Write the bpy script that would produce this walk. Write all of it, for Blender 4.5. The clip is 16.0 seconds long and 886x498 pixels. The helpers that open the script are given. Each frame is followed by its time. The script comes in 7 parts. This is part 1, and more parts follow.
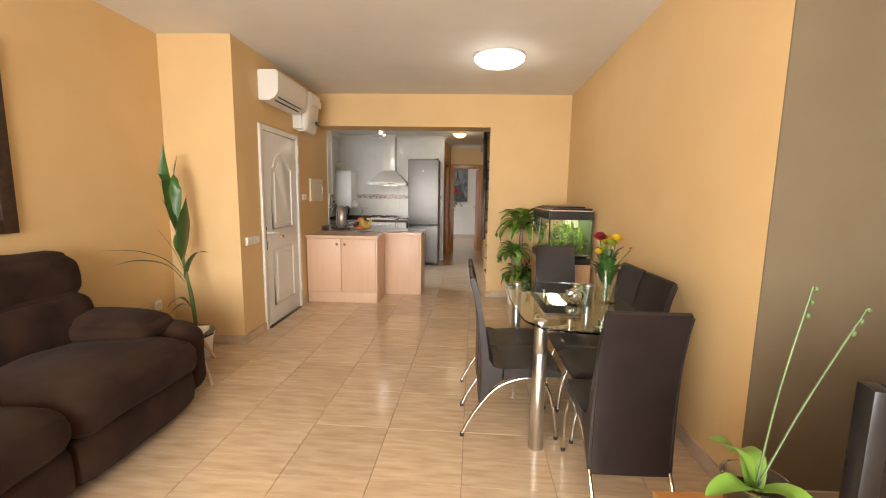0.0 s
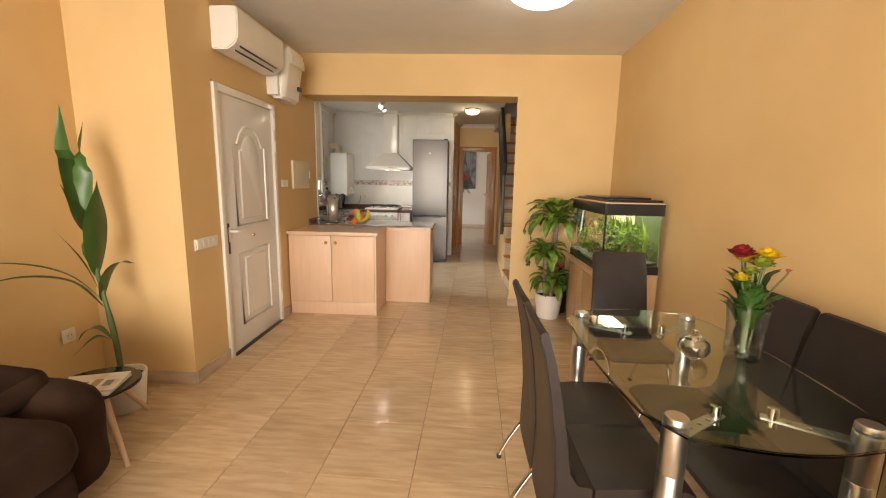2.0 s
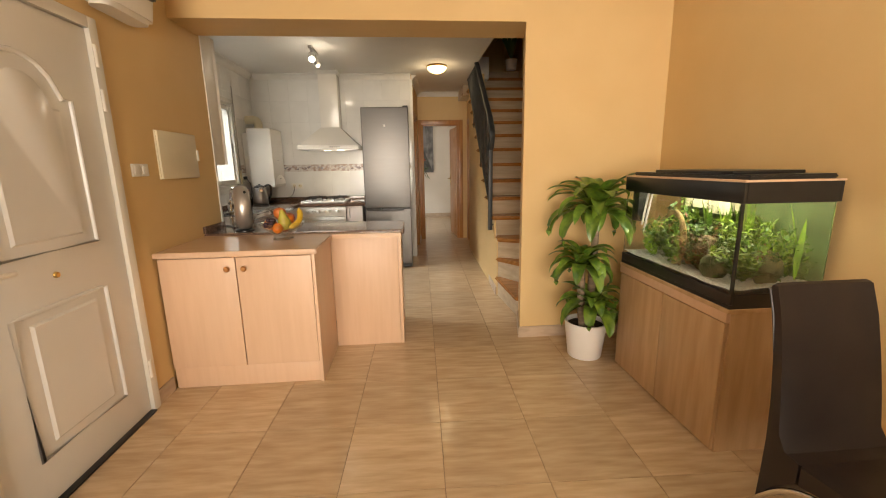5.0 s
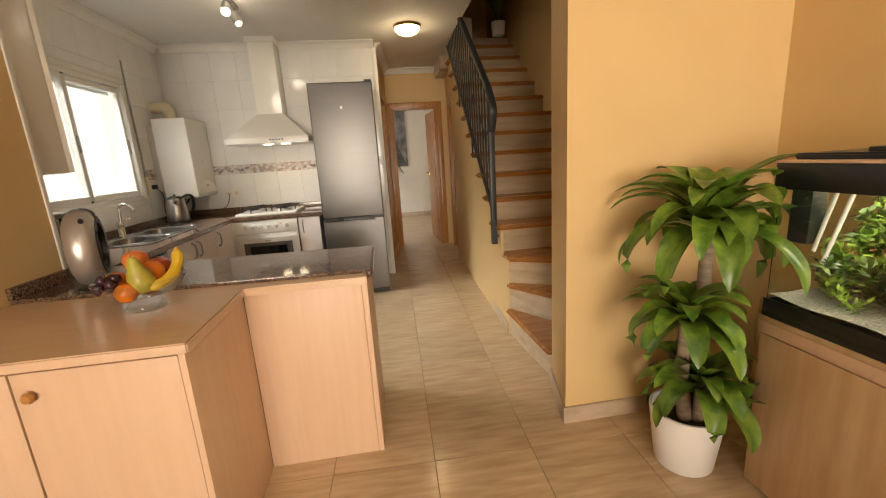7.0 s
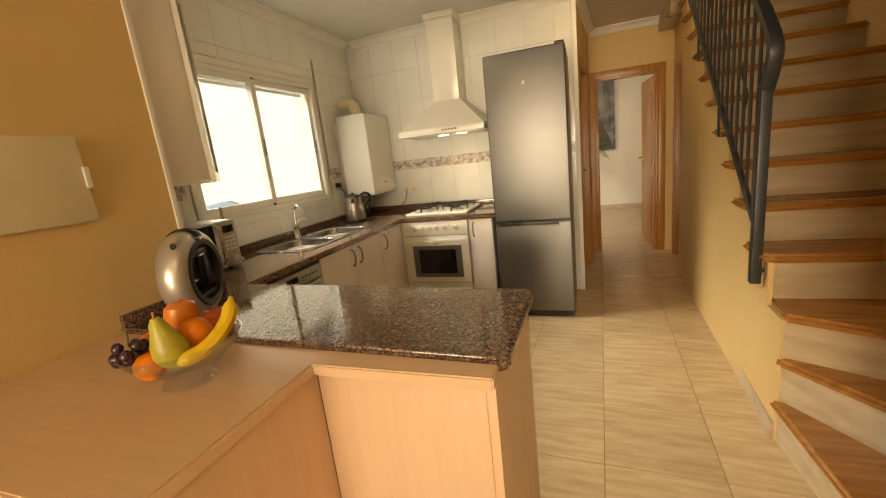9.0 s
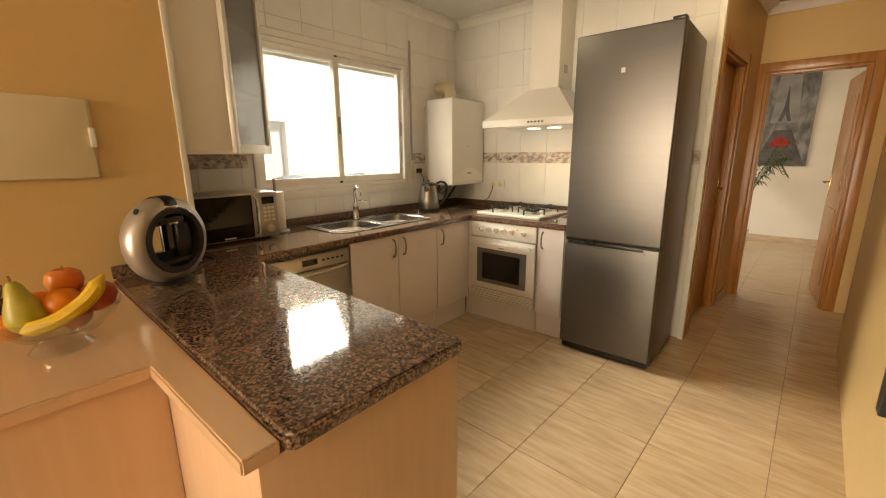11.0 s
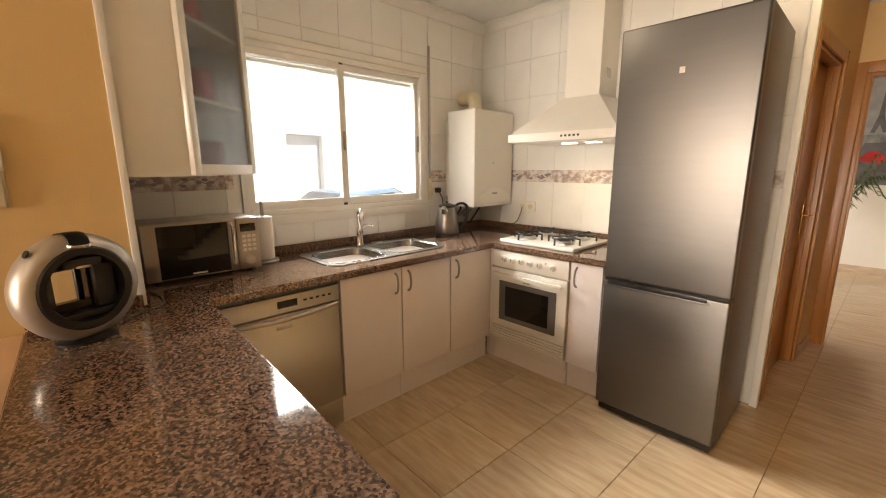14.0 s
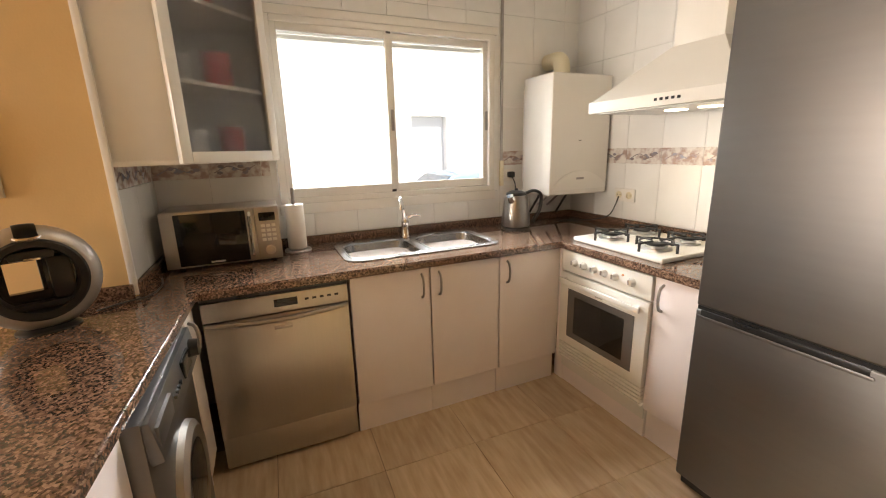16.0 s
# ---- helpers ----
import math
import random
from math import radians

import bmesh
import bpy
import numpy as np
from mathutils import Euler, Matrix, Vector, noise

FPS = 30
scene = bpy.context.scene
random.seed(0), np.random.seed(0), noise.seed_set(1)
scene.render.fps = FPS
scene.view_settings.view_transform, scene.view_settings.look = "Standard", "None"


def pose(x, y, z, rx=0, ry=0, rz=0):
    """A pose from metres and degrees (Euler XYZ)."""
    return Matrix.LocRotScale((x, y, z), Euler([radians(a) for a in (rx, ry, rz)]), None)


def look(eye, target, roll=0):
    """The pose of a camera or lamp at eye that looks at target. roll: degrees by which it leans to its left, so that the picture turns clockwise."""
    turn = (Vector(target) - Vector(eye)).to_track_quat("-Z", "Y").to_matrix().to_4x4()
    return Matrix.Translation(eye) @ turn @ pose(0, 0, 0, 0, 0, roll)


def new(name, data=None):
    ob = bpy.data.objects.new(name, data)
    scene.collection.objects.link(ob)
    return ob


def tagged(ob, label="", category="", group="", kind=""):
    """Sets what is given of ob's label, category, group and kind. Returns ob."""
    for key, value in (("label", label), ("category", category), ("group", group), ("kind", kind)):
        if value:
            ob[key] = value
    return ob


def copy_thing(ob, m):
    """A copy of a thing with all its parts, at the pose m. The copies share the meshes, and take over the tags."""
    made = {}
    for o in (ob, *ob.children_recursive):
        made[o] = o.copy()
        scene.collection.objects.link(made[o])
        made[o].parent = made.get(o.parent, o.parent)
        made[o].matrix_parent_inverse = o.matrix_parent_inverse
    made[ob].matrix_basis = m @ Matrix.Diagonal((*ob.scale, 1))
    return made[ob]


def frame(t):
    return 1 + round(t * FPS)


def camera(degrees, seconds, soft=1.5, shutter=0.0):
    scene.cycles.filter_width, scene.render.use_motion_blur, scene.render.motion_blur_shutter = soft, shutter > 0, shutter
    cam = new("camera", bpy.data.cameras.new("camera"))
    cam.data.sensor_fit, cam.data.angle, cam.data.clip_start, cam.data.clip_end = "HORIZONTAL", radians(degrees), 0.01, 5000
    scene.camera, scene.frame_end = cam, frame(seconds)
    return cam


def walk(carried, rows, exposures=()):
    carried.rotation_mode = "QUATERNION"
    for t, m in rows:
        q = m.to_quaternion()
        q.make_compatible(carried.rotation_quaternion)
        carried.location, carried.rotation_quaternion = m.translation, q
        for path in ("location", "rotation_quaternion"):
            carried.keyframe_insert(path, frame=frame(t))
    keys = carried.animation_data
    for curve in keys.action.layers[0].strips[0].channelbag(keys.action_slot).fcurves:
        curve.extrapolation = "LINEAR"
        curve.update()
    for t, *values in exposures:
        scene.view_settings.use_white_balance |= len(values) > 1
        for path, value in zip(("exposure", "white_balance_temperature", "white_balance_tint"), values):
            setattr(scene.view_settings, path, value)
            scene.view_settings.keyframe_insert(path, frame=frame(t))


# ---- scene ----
cam = camera(94.8, 16.0, soft=1.1)
PATH = [
    (0, (0.983, 1.47, 1.376), (0.899, 3.451, 1.111), 0.9),
    (0.5, (0.966, 1.657, 1.357), (0.907, 3.634, 1.061), 1.0),
    (1, (0.902, 1.941, 1.379), (0.901, 3.922, 1.109), 0.3),
    (1.5, (0.859, 2.208, 1.351), (0.836, 4.181, 1.024), -0.0),
    (2, (0.793, 2.476, 1.375), (0.707, 4.447, 1.044), 1.1),
    (2.5, (0.688, 2.684, 1.366), (0.668, 4.657, 1.043), 0.1),
    (3, (0.518, 2.923, 1.379), (0.731, 4.884, 1.046), -2.3),
    (3.5, (0.447, 3.158, 1.337), (0.683, 5.113, 0.983), -0.1),
    (6, (0.564, 4.687, 1.315), (0.692, 6.64, 0.902), -1.8),
    (6.5, (0.562, 5.001, 1.315), (0.862, 6.932, 0.889), -4.3),
    (7, (0.556, 5.261, 1.32), (0.823, 7.193, 0.876), -3.6),
    (7.5, (0.591, 5.515, 1.313), (0.483, 7.466, 0.886), -1.9),
    (8, (0.629, 5.724, 1.325), (0.334, 7.644, 0.849), -1.0),
    (8.5, (0.639, 5.95, 1.343), (0.156, 7.852, 0.957), -4.3),
    (9, (0.67, 6.115, 1.345), (-0.007, 7.946, 0.911), -6.4),
    (9.5, (0.824, 6.288, 1.353), (-0.141, 7.96, 0.83), -2.1),
    (12, (1.111, 6.822, 1.333), (-0.203, 8.274, 0.926), -0.7),
    (12.5, (1.119, 6.843, 1.342), (-0.164, 8.315, 0.913), -0.8),
    (13, (1.075, 6.894, 1.356), (-0.202, 8.374, 0.935), -0.6),
    (13.5, (0.979, 7.024, 1.375), (-0.333, 8.485, 0.997), 0.7),
    (14, (0.919, 7.154, 1.382), (-0.501, 8.507, 0.991), -0.2),
    (14.5, (0.936, 7.346, 1.384), (-0.689, 8.429, 0.954), 1.2),
    (15, (0.958, 7.532, 1.386), (-0.744, 8.453, 0.879), 0.4),
    (15.5, (0.937, 7.678, 1.357), (-0.835, 8.448, 0.838), -1.7),
    (16, (0.896, 7.841, 1.384), (-0.885, 8.619, 0.909), -1.5),
]
# the clip's camera warms its picture towards the kitchen window, then cools again
LIGHTING = [(0, -0.2, 6300, 10), (3.0, -0.2, 7300, 11), (7.0, -0.12, 7500, 11), (8.5, 0.0, 9800, 7), (9.5, 0.05, 10200, 8), (12.0, 0.2, 8500, 13), (13.0, 0.3, 8200, 14), (14.5, 0.5, 7700, 15), (16.0, 0.62, 7100, 14)]
walk(cam, [(t, look(eye, target, roll)) for t, eye, target, roll in PATH], LIGHTING)

# ---- world, sun and large lights ----
world = bpy.data.worlds.new("sky")
scene.world = world
world.use_nodes = True
wn = world.node_tree
sky = wn.nodes.new("ShaderNodeTexSky")
sky.sky_type, sky.sun_disc = "NISHITA", False
sky.sun_elevation, sky.sun_rotation = radians(48), radians(75)
wn.links.new(sky.outputs[0], wn.nodes["Background"].inputs[0])
wn.nodes["Background"].inputs[1].default_value = 0.15


def lamp(name, kind, m, energy, colour=(1, 1, 1), **more):
    data = bpy.data.lights.new(name, kind)
    data.energy, data.color = energy, colour
    for k, v in more.items():
        if k == "size":
            data.size = v
        elif k == "size_y":
            data.shape, data.size_y = "RECTANGLE", v
        elif k == "angle":
            data.angle = v
        elif k == "radius":
            data.shadow_soft_size = v
        elif k == "spot":
            data.spot_size, data.spot_blend = v, 0.6
    ob = new(name, data)
    ob.matrix_world = m
    return ob


lamp("sun", "SUN", look((8, 2.2, 9.3), (0, 0, 0)), 5.0, (1.0, 0.96, 0.90), angle=radians(0.5))
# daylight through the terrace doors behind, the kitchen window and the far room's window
lamp("terrace_daylight", "AREA", look((0.1, -1.15, 1.3), (1.2, 2.2, -0.3)), 490, (1.0, 0.96, 0.9), size=3.2, size_y=2.0)
# added lamp high over the yard, out of sight, in place of sky light
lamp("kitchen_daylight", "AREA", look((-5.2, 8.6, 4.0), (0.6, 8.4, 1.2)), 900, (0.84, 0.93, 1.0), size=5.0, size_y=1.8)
lamp("far_room_daylight", "AREA", look((-1.0, 13.3, 1.5), (2, 13.3, 1.2)), 24, (1.0, 0.97, 0.92), size=1.3, size_y=1.2)

# the lamps that are lit in the kitchen and the hall
lamp("kitchen_spot_light", "POINT", pose(-0.42, 8.68, 2.38), 3.5, (1.0, 0.92, 0.78), radius=0.05)
lamp("living_lamp_light", "POINT", pose(1.31, 5.47, 2.48), 4.5, (1.0, 0.93, 0.80), radius=0.14)
lamp("hall_lamp_light", "POINT", pose(0.93, 9.50, 2.41), 4.5, (1.0, 0.84, 0.58), radius=0.09)

# ---- materials ----


def material(name, a, b=None, scale=8.0, rough=0.5, metal=0.0, bump=0.0, bump_scale=60.0, stretch=(1, 1, 1),
             rough_var=0.08, spec=0.5, random_amount=0.0, detail=4.0, coat=0.0, sheen=0.0, low=0.35, high=0.65):
    """A surface of two mixed tones with grain, uneven gloss and fine relief."""
    m = bpy.data.materials.new(name)
    m.use_nodes = True
    nt = m.node_tree
    n, ln = nt.nodes, nt.links
    p = n["Principled BSDF"]
    b = b or tuple(c * 0.88 for c in a)
    tc = n.new("ShaderNodeTexCoord")
    mp = n.new("ShaderNodeMapping")
    mp.inputs["Scale"].default_value = stretch
    ln.new(tc.outputs["Object"], mp.inputs[0])
    source = mp.outputs[0]
    if random_amount:
        info = n.new("ShaderNodeObjectInfo")
        add = n.new("ShaderNodeVectorMath")
        add.operation = "MULTIPLY_ADD"
        com = n.new("ShaderNodeCombineXYZ")
        for i in range(3):
            ln.new(info.outputs["Random"], com.inputs[i])
        add.inputs[1].default_value = (37, 53, 19)
        ln.new(com.outputs[0], add.inputs[0])
        ln.new(source, add.inputs[2])
        source = add.outputs[0]
    tex = n.new("ShaderNodeTexNoise")
    tex.inputs["Scale"].default_value, tex.inputs["Detail"].default_value = scale, detail
    ln.new(source, tex.inputs["Vector"])
    ramp = n.new("ShaderNodeValToRGB")
    ramp.color_ramp.elements[0].position, ramp.color_ramp.elements[1].position = low, high
    ramp.color_ramp.elements[0].color, ramp.color_ramp.elements[1].color = (*a, 1), (*b, 1)
    ln.new(tex.outputs[0], ramp.inputs[0])
    colour = ramp.outputs[0]
    if random_amount:
        hsv = n.new("ShaderNodeHueSaturation")
        mr = n.new("ShaderNodeMapRange")
        mr.inputs[3].default_value, mr.inputs[4].default_value = 1 - random_amount, 1 + random_amount
        ln.new(info.outputs["Random"], mr.inputs[0])
        ln.new(mr.outputs[0], hsv.inputs["Value"])
        ln.new(colour, hsv.inputs["Color"])
        colour = hsv.outputs[0]
    ln.new(colour, p.inputs["Base Color"])
    big = n.new("ShaderNodeTexNoise")
    big.inputs["Scale"].default_value = scale * 0.22
    ln.new(source, big.inputs["Vector"])
    rr = n.new("ShaderNodeMapRange")
    rr.inputs[3].default_value, rr.inputs[4].default_value = max(0.02, rough - rough_var), min(1, rough + rough_var)
    ln.new(big.outputs[0], rr.inputs[0])
    ln.new(rr.outputs[0], p.inputs["Roughness"])
    p.inputs["Metallic"].default_value = metal
    p.inputs["Specular IOR Level"].default_value = spec
    p.inputs["Coat Weight"].default_value = coat
    p.inputs["Sheen Weight"].default_value = sheen
    if bump:
        fine = n.new("ShaderNodeTexNoise")
        fine.inputs["Scale"].default_value, fine.inputs["Detail"].default_value = bump_scale, 6
        ln.new(source, fine.inputs["Vector"])
        bp = n.new("ShaderNodeBump")
        bp.inputs["Strength"].default_value, bp.inputs["Distance"].default_value = bump, 0.004
        ln.new(fine.outputs[0], bp.inputs["Height"])
        ln.new(bp.outputs[0], p.inputs["Normal"])
    return m


def glass_material(name, colour=(0.95, 1, 0.98), rough=0.0, ior=1.45, alpha=None):
    m = bpy.data.materials.new(name)
    m.use_nodes = True
    p = m.node_tree.nodes["Principled BSDF"]
    p.inputs["Base Color"].default_value = (*colour, 1)
    p.inputs["Roughness"].default_value = rough
    p.inputs["IOR"].default_value = ior
    p.inputs["Transmission Weight"].default_value = 1.0
    return m


def thin_glass_material(name, tint=(0.95, 0.97, 0.96)):
    """Blown glass with walls too thin to bend what lies behind: see-through, with a clear gloss."""
    m = bpy.data.materials.new(name)
    m.use_nodes = True
    n, ln = m.node_tree.nodes, m.node_tree.links
    n.remove(n["Principled BSDF"])
    clear, gloss, mix = n.new("ShaderNodeBsdfTransparent"), n.new("ShaderNodeBsdfGlossy"), n.new("ShaderNodeMixShader")
    facing, power, scale = n.new("ShaderNodeLayerWeight"), n.new("ShaderNodeMath"), n.new("ShaderNodeMath")
    clear.inputs[0].default_value = (*tint, 1)
    gloss.inputs["Roughness"].default_value = 0.03
    facing.inputs[0].default_value = 0.5
    power.operation, power.inputs[1].default_value = "POWER", 3.0
    scale.operation, scale.inputs[1].default_value, scale.inputs[2].default_value = "MULTIPLY_ADD", 0.75, 0.08
    ln.new(facing.outputs["Facing"], power.inputs[0])
    ln.new(power.outputs[0], scale.inputs[0])
    ln.new(scale.outputs[0], mix.inputs[0])
    ln.new(clear.outputs[0], mix.inputs[1])
    ln.new(gloss.outputs[0], mix.inputs[2])
    ln.new(mix.outputs[0], n["Material Output"].inputs[0])
    return m


def glow_material(name, colour, strength):
    m = bpy.data.materials.new(name)
    m.use_nodes = True
    p = m.node_tree.nodes["Principled BSDF"]
    p.inputs["Base Color"].default_value = (*colour, 1)
    p.inputs["Emission Color"].default_value = (*colour, 1)
    p.inputs["Emission Strength"].default_value = strength
    return m


def granite_material():
    m = bpy.data.materials.new("brown_granite")
    m.use_nodes = True
    n, ln = m.node_tree.nodes, m.node_tree.links
    p = n["Principled BSDF"]
    tc = n.new("ShaderNodeTexCoord")
    v = n.new("ShaderNodeTexVoronoi")
    v.inputs["Scale"].default_value = 170
    ln.new(tc.outputs["Object"], v.inputs["Vector"])
    t = n.new("ShaderNodeTexNoise")
    t.inputs["Scale"].default_value, t.inputs["Detail"].default_value = 110, 6
    ln.new(tc.outputs["Object"], t.inputs["Vector"])
    mix = n.new("ShaderNodeMix")
    mix.data_type = "FLOAT"
    mix.inputs[0].default_value = 0.5
    sep = n.new("ShaderNodeSeparateColor")
    ln.new(v.outputs["Color"], sep.inputs[0])
    ln.new(sep.outputs[0], mix.inputs[2])
    ln.new(t.outputs[0], mix.inputs[3])
    r = n.new("ShaderNodeValToRGB")
    e = r.color_ramp.elements
    e[0].position, e[0].color = 0.28, (0.042, 0.025, 0.018, 1)
    e[1].position, e[1].color = 0.78, (0.30, 0.185, 0.13, 1)
    for pos, c in ((0.43, (0.105, 0.060, 0.041, 1)), (0.58, (0.175, 0.104, 0.070, 1))):
        k = e.new(pos)
        k.color = c
    ln.new(mix.outputs[0], r.inputs[0])
    ln.new(r.outputs[0], p.inputs["Base Color"])
    p.inputs["Roughness"].default_value = 0.07
    p.inputs["Specular IOR Level"].default_value = 0.75
    return m


ORANGE = material("apricot_wall_paint", (0.69, 0.485, 0.24), (0.665, 0.46, 0.222), 2.5, 0.62, bump=0.12, bump_scale=140, spec=0.3)
# darker tone for the alcove walls and the dining wall's end
TAUPE = material("taupe_wall", (0.175, 0.135, 0.083), (0.16, 0.122, 0.074), 2.5, 0.65, bump=0.12, bump_scale=140, spec=0.3)
WHITE = material("white_ceiling_paint", (0.76, 0.74, 0.70), (0.73, 0.71, 0.67), 3, 0.7, bump=0.08, bump_scale=120, spec=0.3)
ROOMWHITE = material("white_wall_paint", (0.78, 0.73, 0.67), (0.74, 0.70, 0.64), 3, 0.7, bump=0.08, bump_scale=120, spec=0.3)
PLASTER = material("white_plaster_cornice", (0.8, 0.78, 0.74), (0.76, 0.74, 0.7), 6, 0.6, bump=0.05)
FLOORTILE = material("travertine_floor_tile", (0.63, 0.475, 0.312), (0.47, 0.33, 0.20), 5.5, 0.16, stretch=(0.9, 6.0, 1), random_amount=0.07, bump=0.03, bump_scale=40, detail=6, rough_var=0.05, low=0.3, high=0.72)
GROUT = material("brown_tile_grout", (0.27, 0.19, 0.12), (0.21, 0.145, 0.09), 20, 0.85)
SKIRT = material("travertine_skirting", (0.56, 0.43, 0.32), (0.42, 0.31, 0.22), 6, 0.3, stretch=(1, 1, 3), detail=6)
WALLTILE = material("glazed_white_wall_tile", (0.80, 0.79, 0.76), (0.76, 0.75, 0.72), 5, 0.12, random_amount=0.02, rough_var=0.03)
WALLGROUT = material("pale_wall_grout", (0.76, 0.745, 0.71), (0.73, 0.715, 0.68), 20, 0.6)
BORDER = material("patterned_border_tile", (0.66, 0.62, 0.58), (0.40, 0.29, 0.25), 26, 0.2, random_amount=0.1, low=0.42, high=0.62)
BORDERMOTIF = material("border_flower_motif", (0.33, 0.22, 0.17), (0.25, 0.27, 0.34), 30, 0.25, random_amount=0.3)
BEECH = material("beech_laminate", (0.70, 0.475, 0.32), (0.67, 0.445, 0.295), 4, 0.4, stretch=(9, 9, 0.7), bump=0.03, bump_scale=60)
BEECHTOP = material("beech_laminate_worktop", (0.70, 0.485, 0.325), (0.68, 0.46, 0.30), 4, 0.19, stretch=(0.7, 9, 9))
OAK = material("oak_veneer", (0.60, 0.40, 0.225), (0.50, 0.315, 0.165), 3, 0.42, stretch=(7, 7, 0.8), bump=0.05, bump_scale=50)
PINE = material("varnished_honey_wood", (0.46, 0.205, 0.058), (0.36, 0.145, 0.036), 3, 0.3, stretch=(10, 10, 0.8), bump=0.05, bump_scale=40)
TREAD = material("varnished_tread_wood", (0.44, 0.19, 0.055), (0.32, 0.125, 0.03), 3, 0.25, stretch=(1, 10, 10), bump=0.05, bump_scale=40)
RISER = material("travertine_riser_tile", (0.55, 0.43, 0.30), (0.42, 0.31, 0.20), 3, 0.3, stretch=(0.7, 3, 7), random_amount=0.06, detail=6)
LACQUER = material("white_lacquered_front", (0.80, 0.72, 0.69), (0.77, 0.69, 0.66), 3, 0.3)
WHITEDOOR = material("white_door_lacquer", (0.76, 0.75, 0.73), (0.73, 0.72, 0.70), 4, 0.25, bump=0.02)
ENAMEL = material("cream_white_enamel", (0.78, 0.75, 0.69), (0.75, 0.72, 0.66), 3, 0.2)
PLASTIC = material("white_plastic", (0.78, 0.75, 0.69), (0.75, 0.72, 0.66), 4, 0.35)
IVORY = material("aged_ivory_plastic", (0.72, 0.64, 0.46), (0.68, 0.60, 0.42), 5, 0.4)
STEEL = material("brushed_steel", (0.19, 0.182, 0.175), (0.183, 0.175, 0.168), 3, 0.40, metal=1.0, stretch=(1, 1, 12), rough_var=0.012)
STEELH = material("brushed_steel_level", (0.50, 0.47, 0.43), (0.485, 0.455, 0.415), 4, 0.36, metal=1.0, stretch=(30, 30, 1), rough_var=0.02)
SINKSTEEL = material("sink_steel", (0.36, 0.355, 0.35), (0.30, 0.295, 0.29), 12, 0.26, metal=1.0)
CHROME = material("chrome", (0.80, 0.79, 0.77), (0.74, 0.73, 0.71), 10, 0.1, metal=1.0, rough_var=0.04)
NICKEL = material("satin_nickel", (0.40, 0.38, 0.36), (0.33, 0.31, 0.29), 10, 0.3, metal=1.0)
ALU = material("satin_aluminium", (0.66, 0.65, 0.63), (0.6, 0.59, 0.57), 8, 0.32, metal=1.0)
BRASS = material("polished_brass", (0.72, 0.5, 0.2), (0.62, 0.42, 0.15), 10, 0.25, metal=1.0)
BLACK = material("black_plastic", (0.018, 0.017, 0.016), (0.012, 0.012, 0.012), 8, 0.3)
BLACKGLASS = material("black_glass", (0.012, 0.011, 0.010), (0.009, 0.009, 0.009), 4, 0.06, rough_var=0.02)
IRON = material("black_cast_iron", (0.022, 0.02, 0.019), (0.014, 0.013, 0.012), 30, 0.55, bump=0.2, bump_scale=90)
RAILIRON = material("dark_grey_iron_paint", (0.035, 0.037, 0.036), (0.025, 0.026, 0.026), 12, 0.42, bump=0.1, bump_scale=80)
LEATHER = material("dark_brown_leatherette", (0.021, 0.014, 0.012), (0.015, 0.010, 0.009), 9, 0.42, bump=0.12, bump_scale=220)
FABRIC = material("brown_microfibre", (0.040, 0.020, 0.012), (0.022, 0.011, 0.007), 5, 0.95, bump=0.25, bump_scale=260, sheen=0.03, spec=0.15)
GLASS = glass_material("clear_glass", (0.97, 0.99, 0.98))
THINGLASS = thin_glass_material("thin_clear_glass")
TABLEGLASS = glass_material("green_edged_glass", (0.80, 0.92, 0.86))
FROST = glass_material("frosted_glass", (0.86, 0.87, 0.88), 0.22)
GRANITE = granite_material()


# ---- building helpers ----
def box(x0, x1, y0, y1, z0, z1, b=0.0, seg=2):
    bm = bmesh.new()
    bmesh.ops.create_cube(bm, size=1)
    for v in bm.verts:
        v.co = Vector((x0 + (v.co.x + 0.5) * (x1 - x0), y0 + (v.co.y + 0.5) * (y1 - y0), z0 + (v.co.z + 0.5) * (z1 - z0)))
    if b:
        bmesh.ops.bevel(bm, geom=bm.edges[:], offset=b, segments=seg, affect="EDGES", profile=0.6)
    return bm


def join(*bms):
    out = bms[0]
    for b in bms[1:]:
        me = bpy.data.meshes.new("tmp")
        b.to_mesh(me)
        out.from_mesh(me)
        bpy.data.meshes.remove(me)
        b.free()
    return out


def moved(bm, m):
    bmesh.ops.transform(bm, matrix=m, verts=bm.verts)
    return bm


def lathe(profile, seg=32, close=True):
    """A body turned round z from (radius, height) pairs."""
    bm = bmesh.new()
    rings = []
    for r, z in profile:
        rings.append([bm.verts.new((r * math.cos(2 * math.pi * i / seg), r * math.sin(2 * math.pi * i / seg), z)) for i in range(seg)])
    for a, b in zip(rings, rings[1:]):
        for i in range(seg):
            bm.faces.new((a[i], a[(i + 1) % seg], b[(i + 1) % seg], b[i]))
    if close:
        for ring, flip in ((rings[0], True), (rings[-1], False)):
            if (ring[0].co.xy).length > 1e-5:
                bm.faces.new(ring[::-1] if flip else ring)
    bmesh.ops.remove_doubles(bm, verts=bm.verts, dist=1e-5)
    bmesh.ops.recalc_face_normals(bm, faces=bm.faces)
    return bm


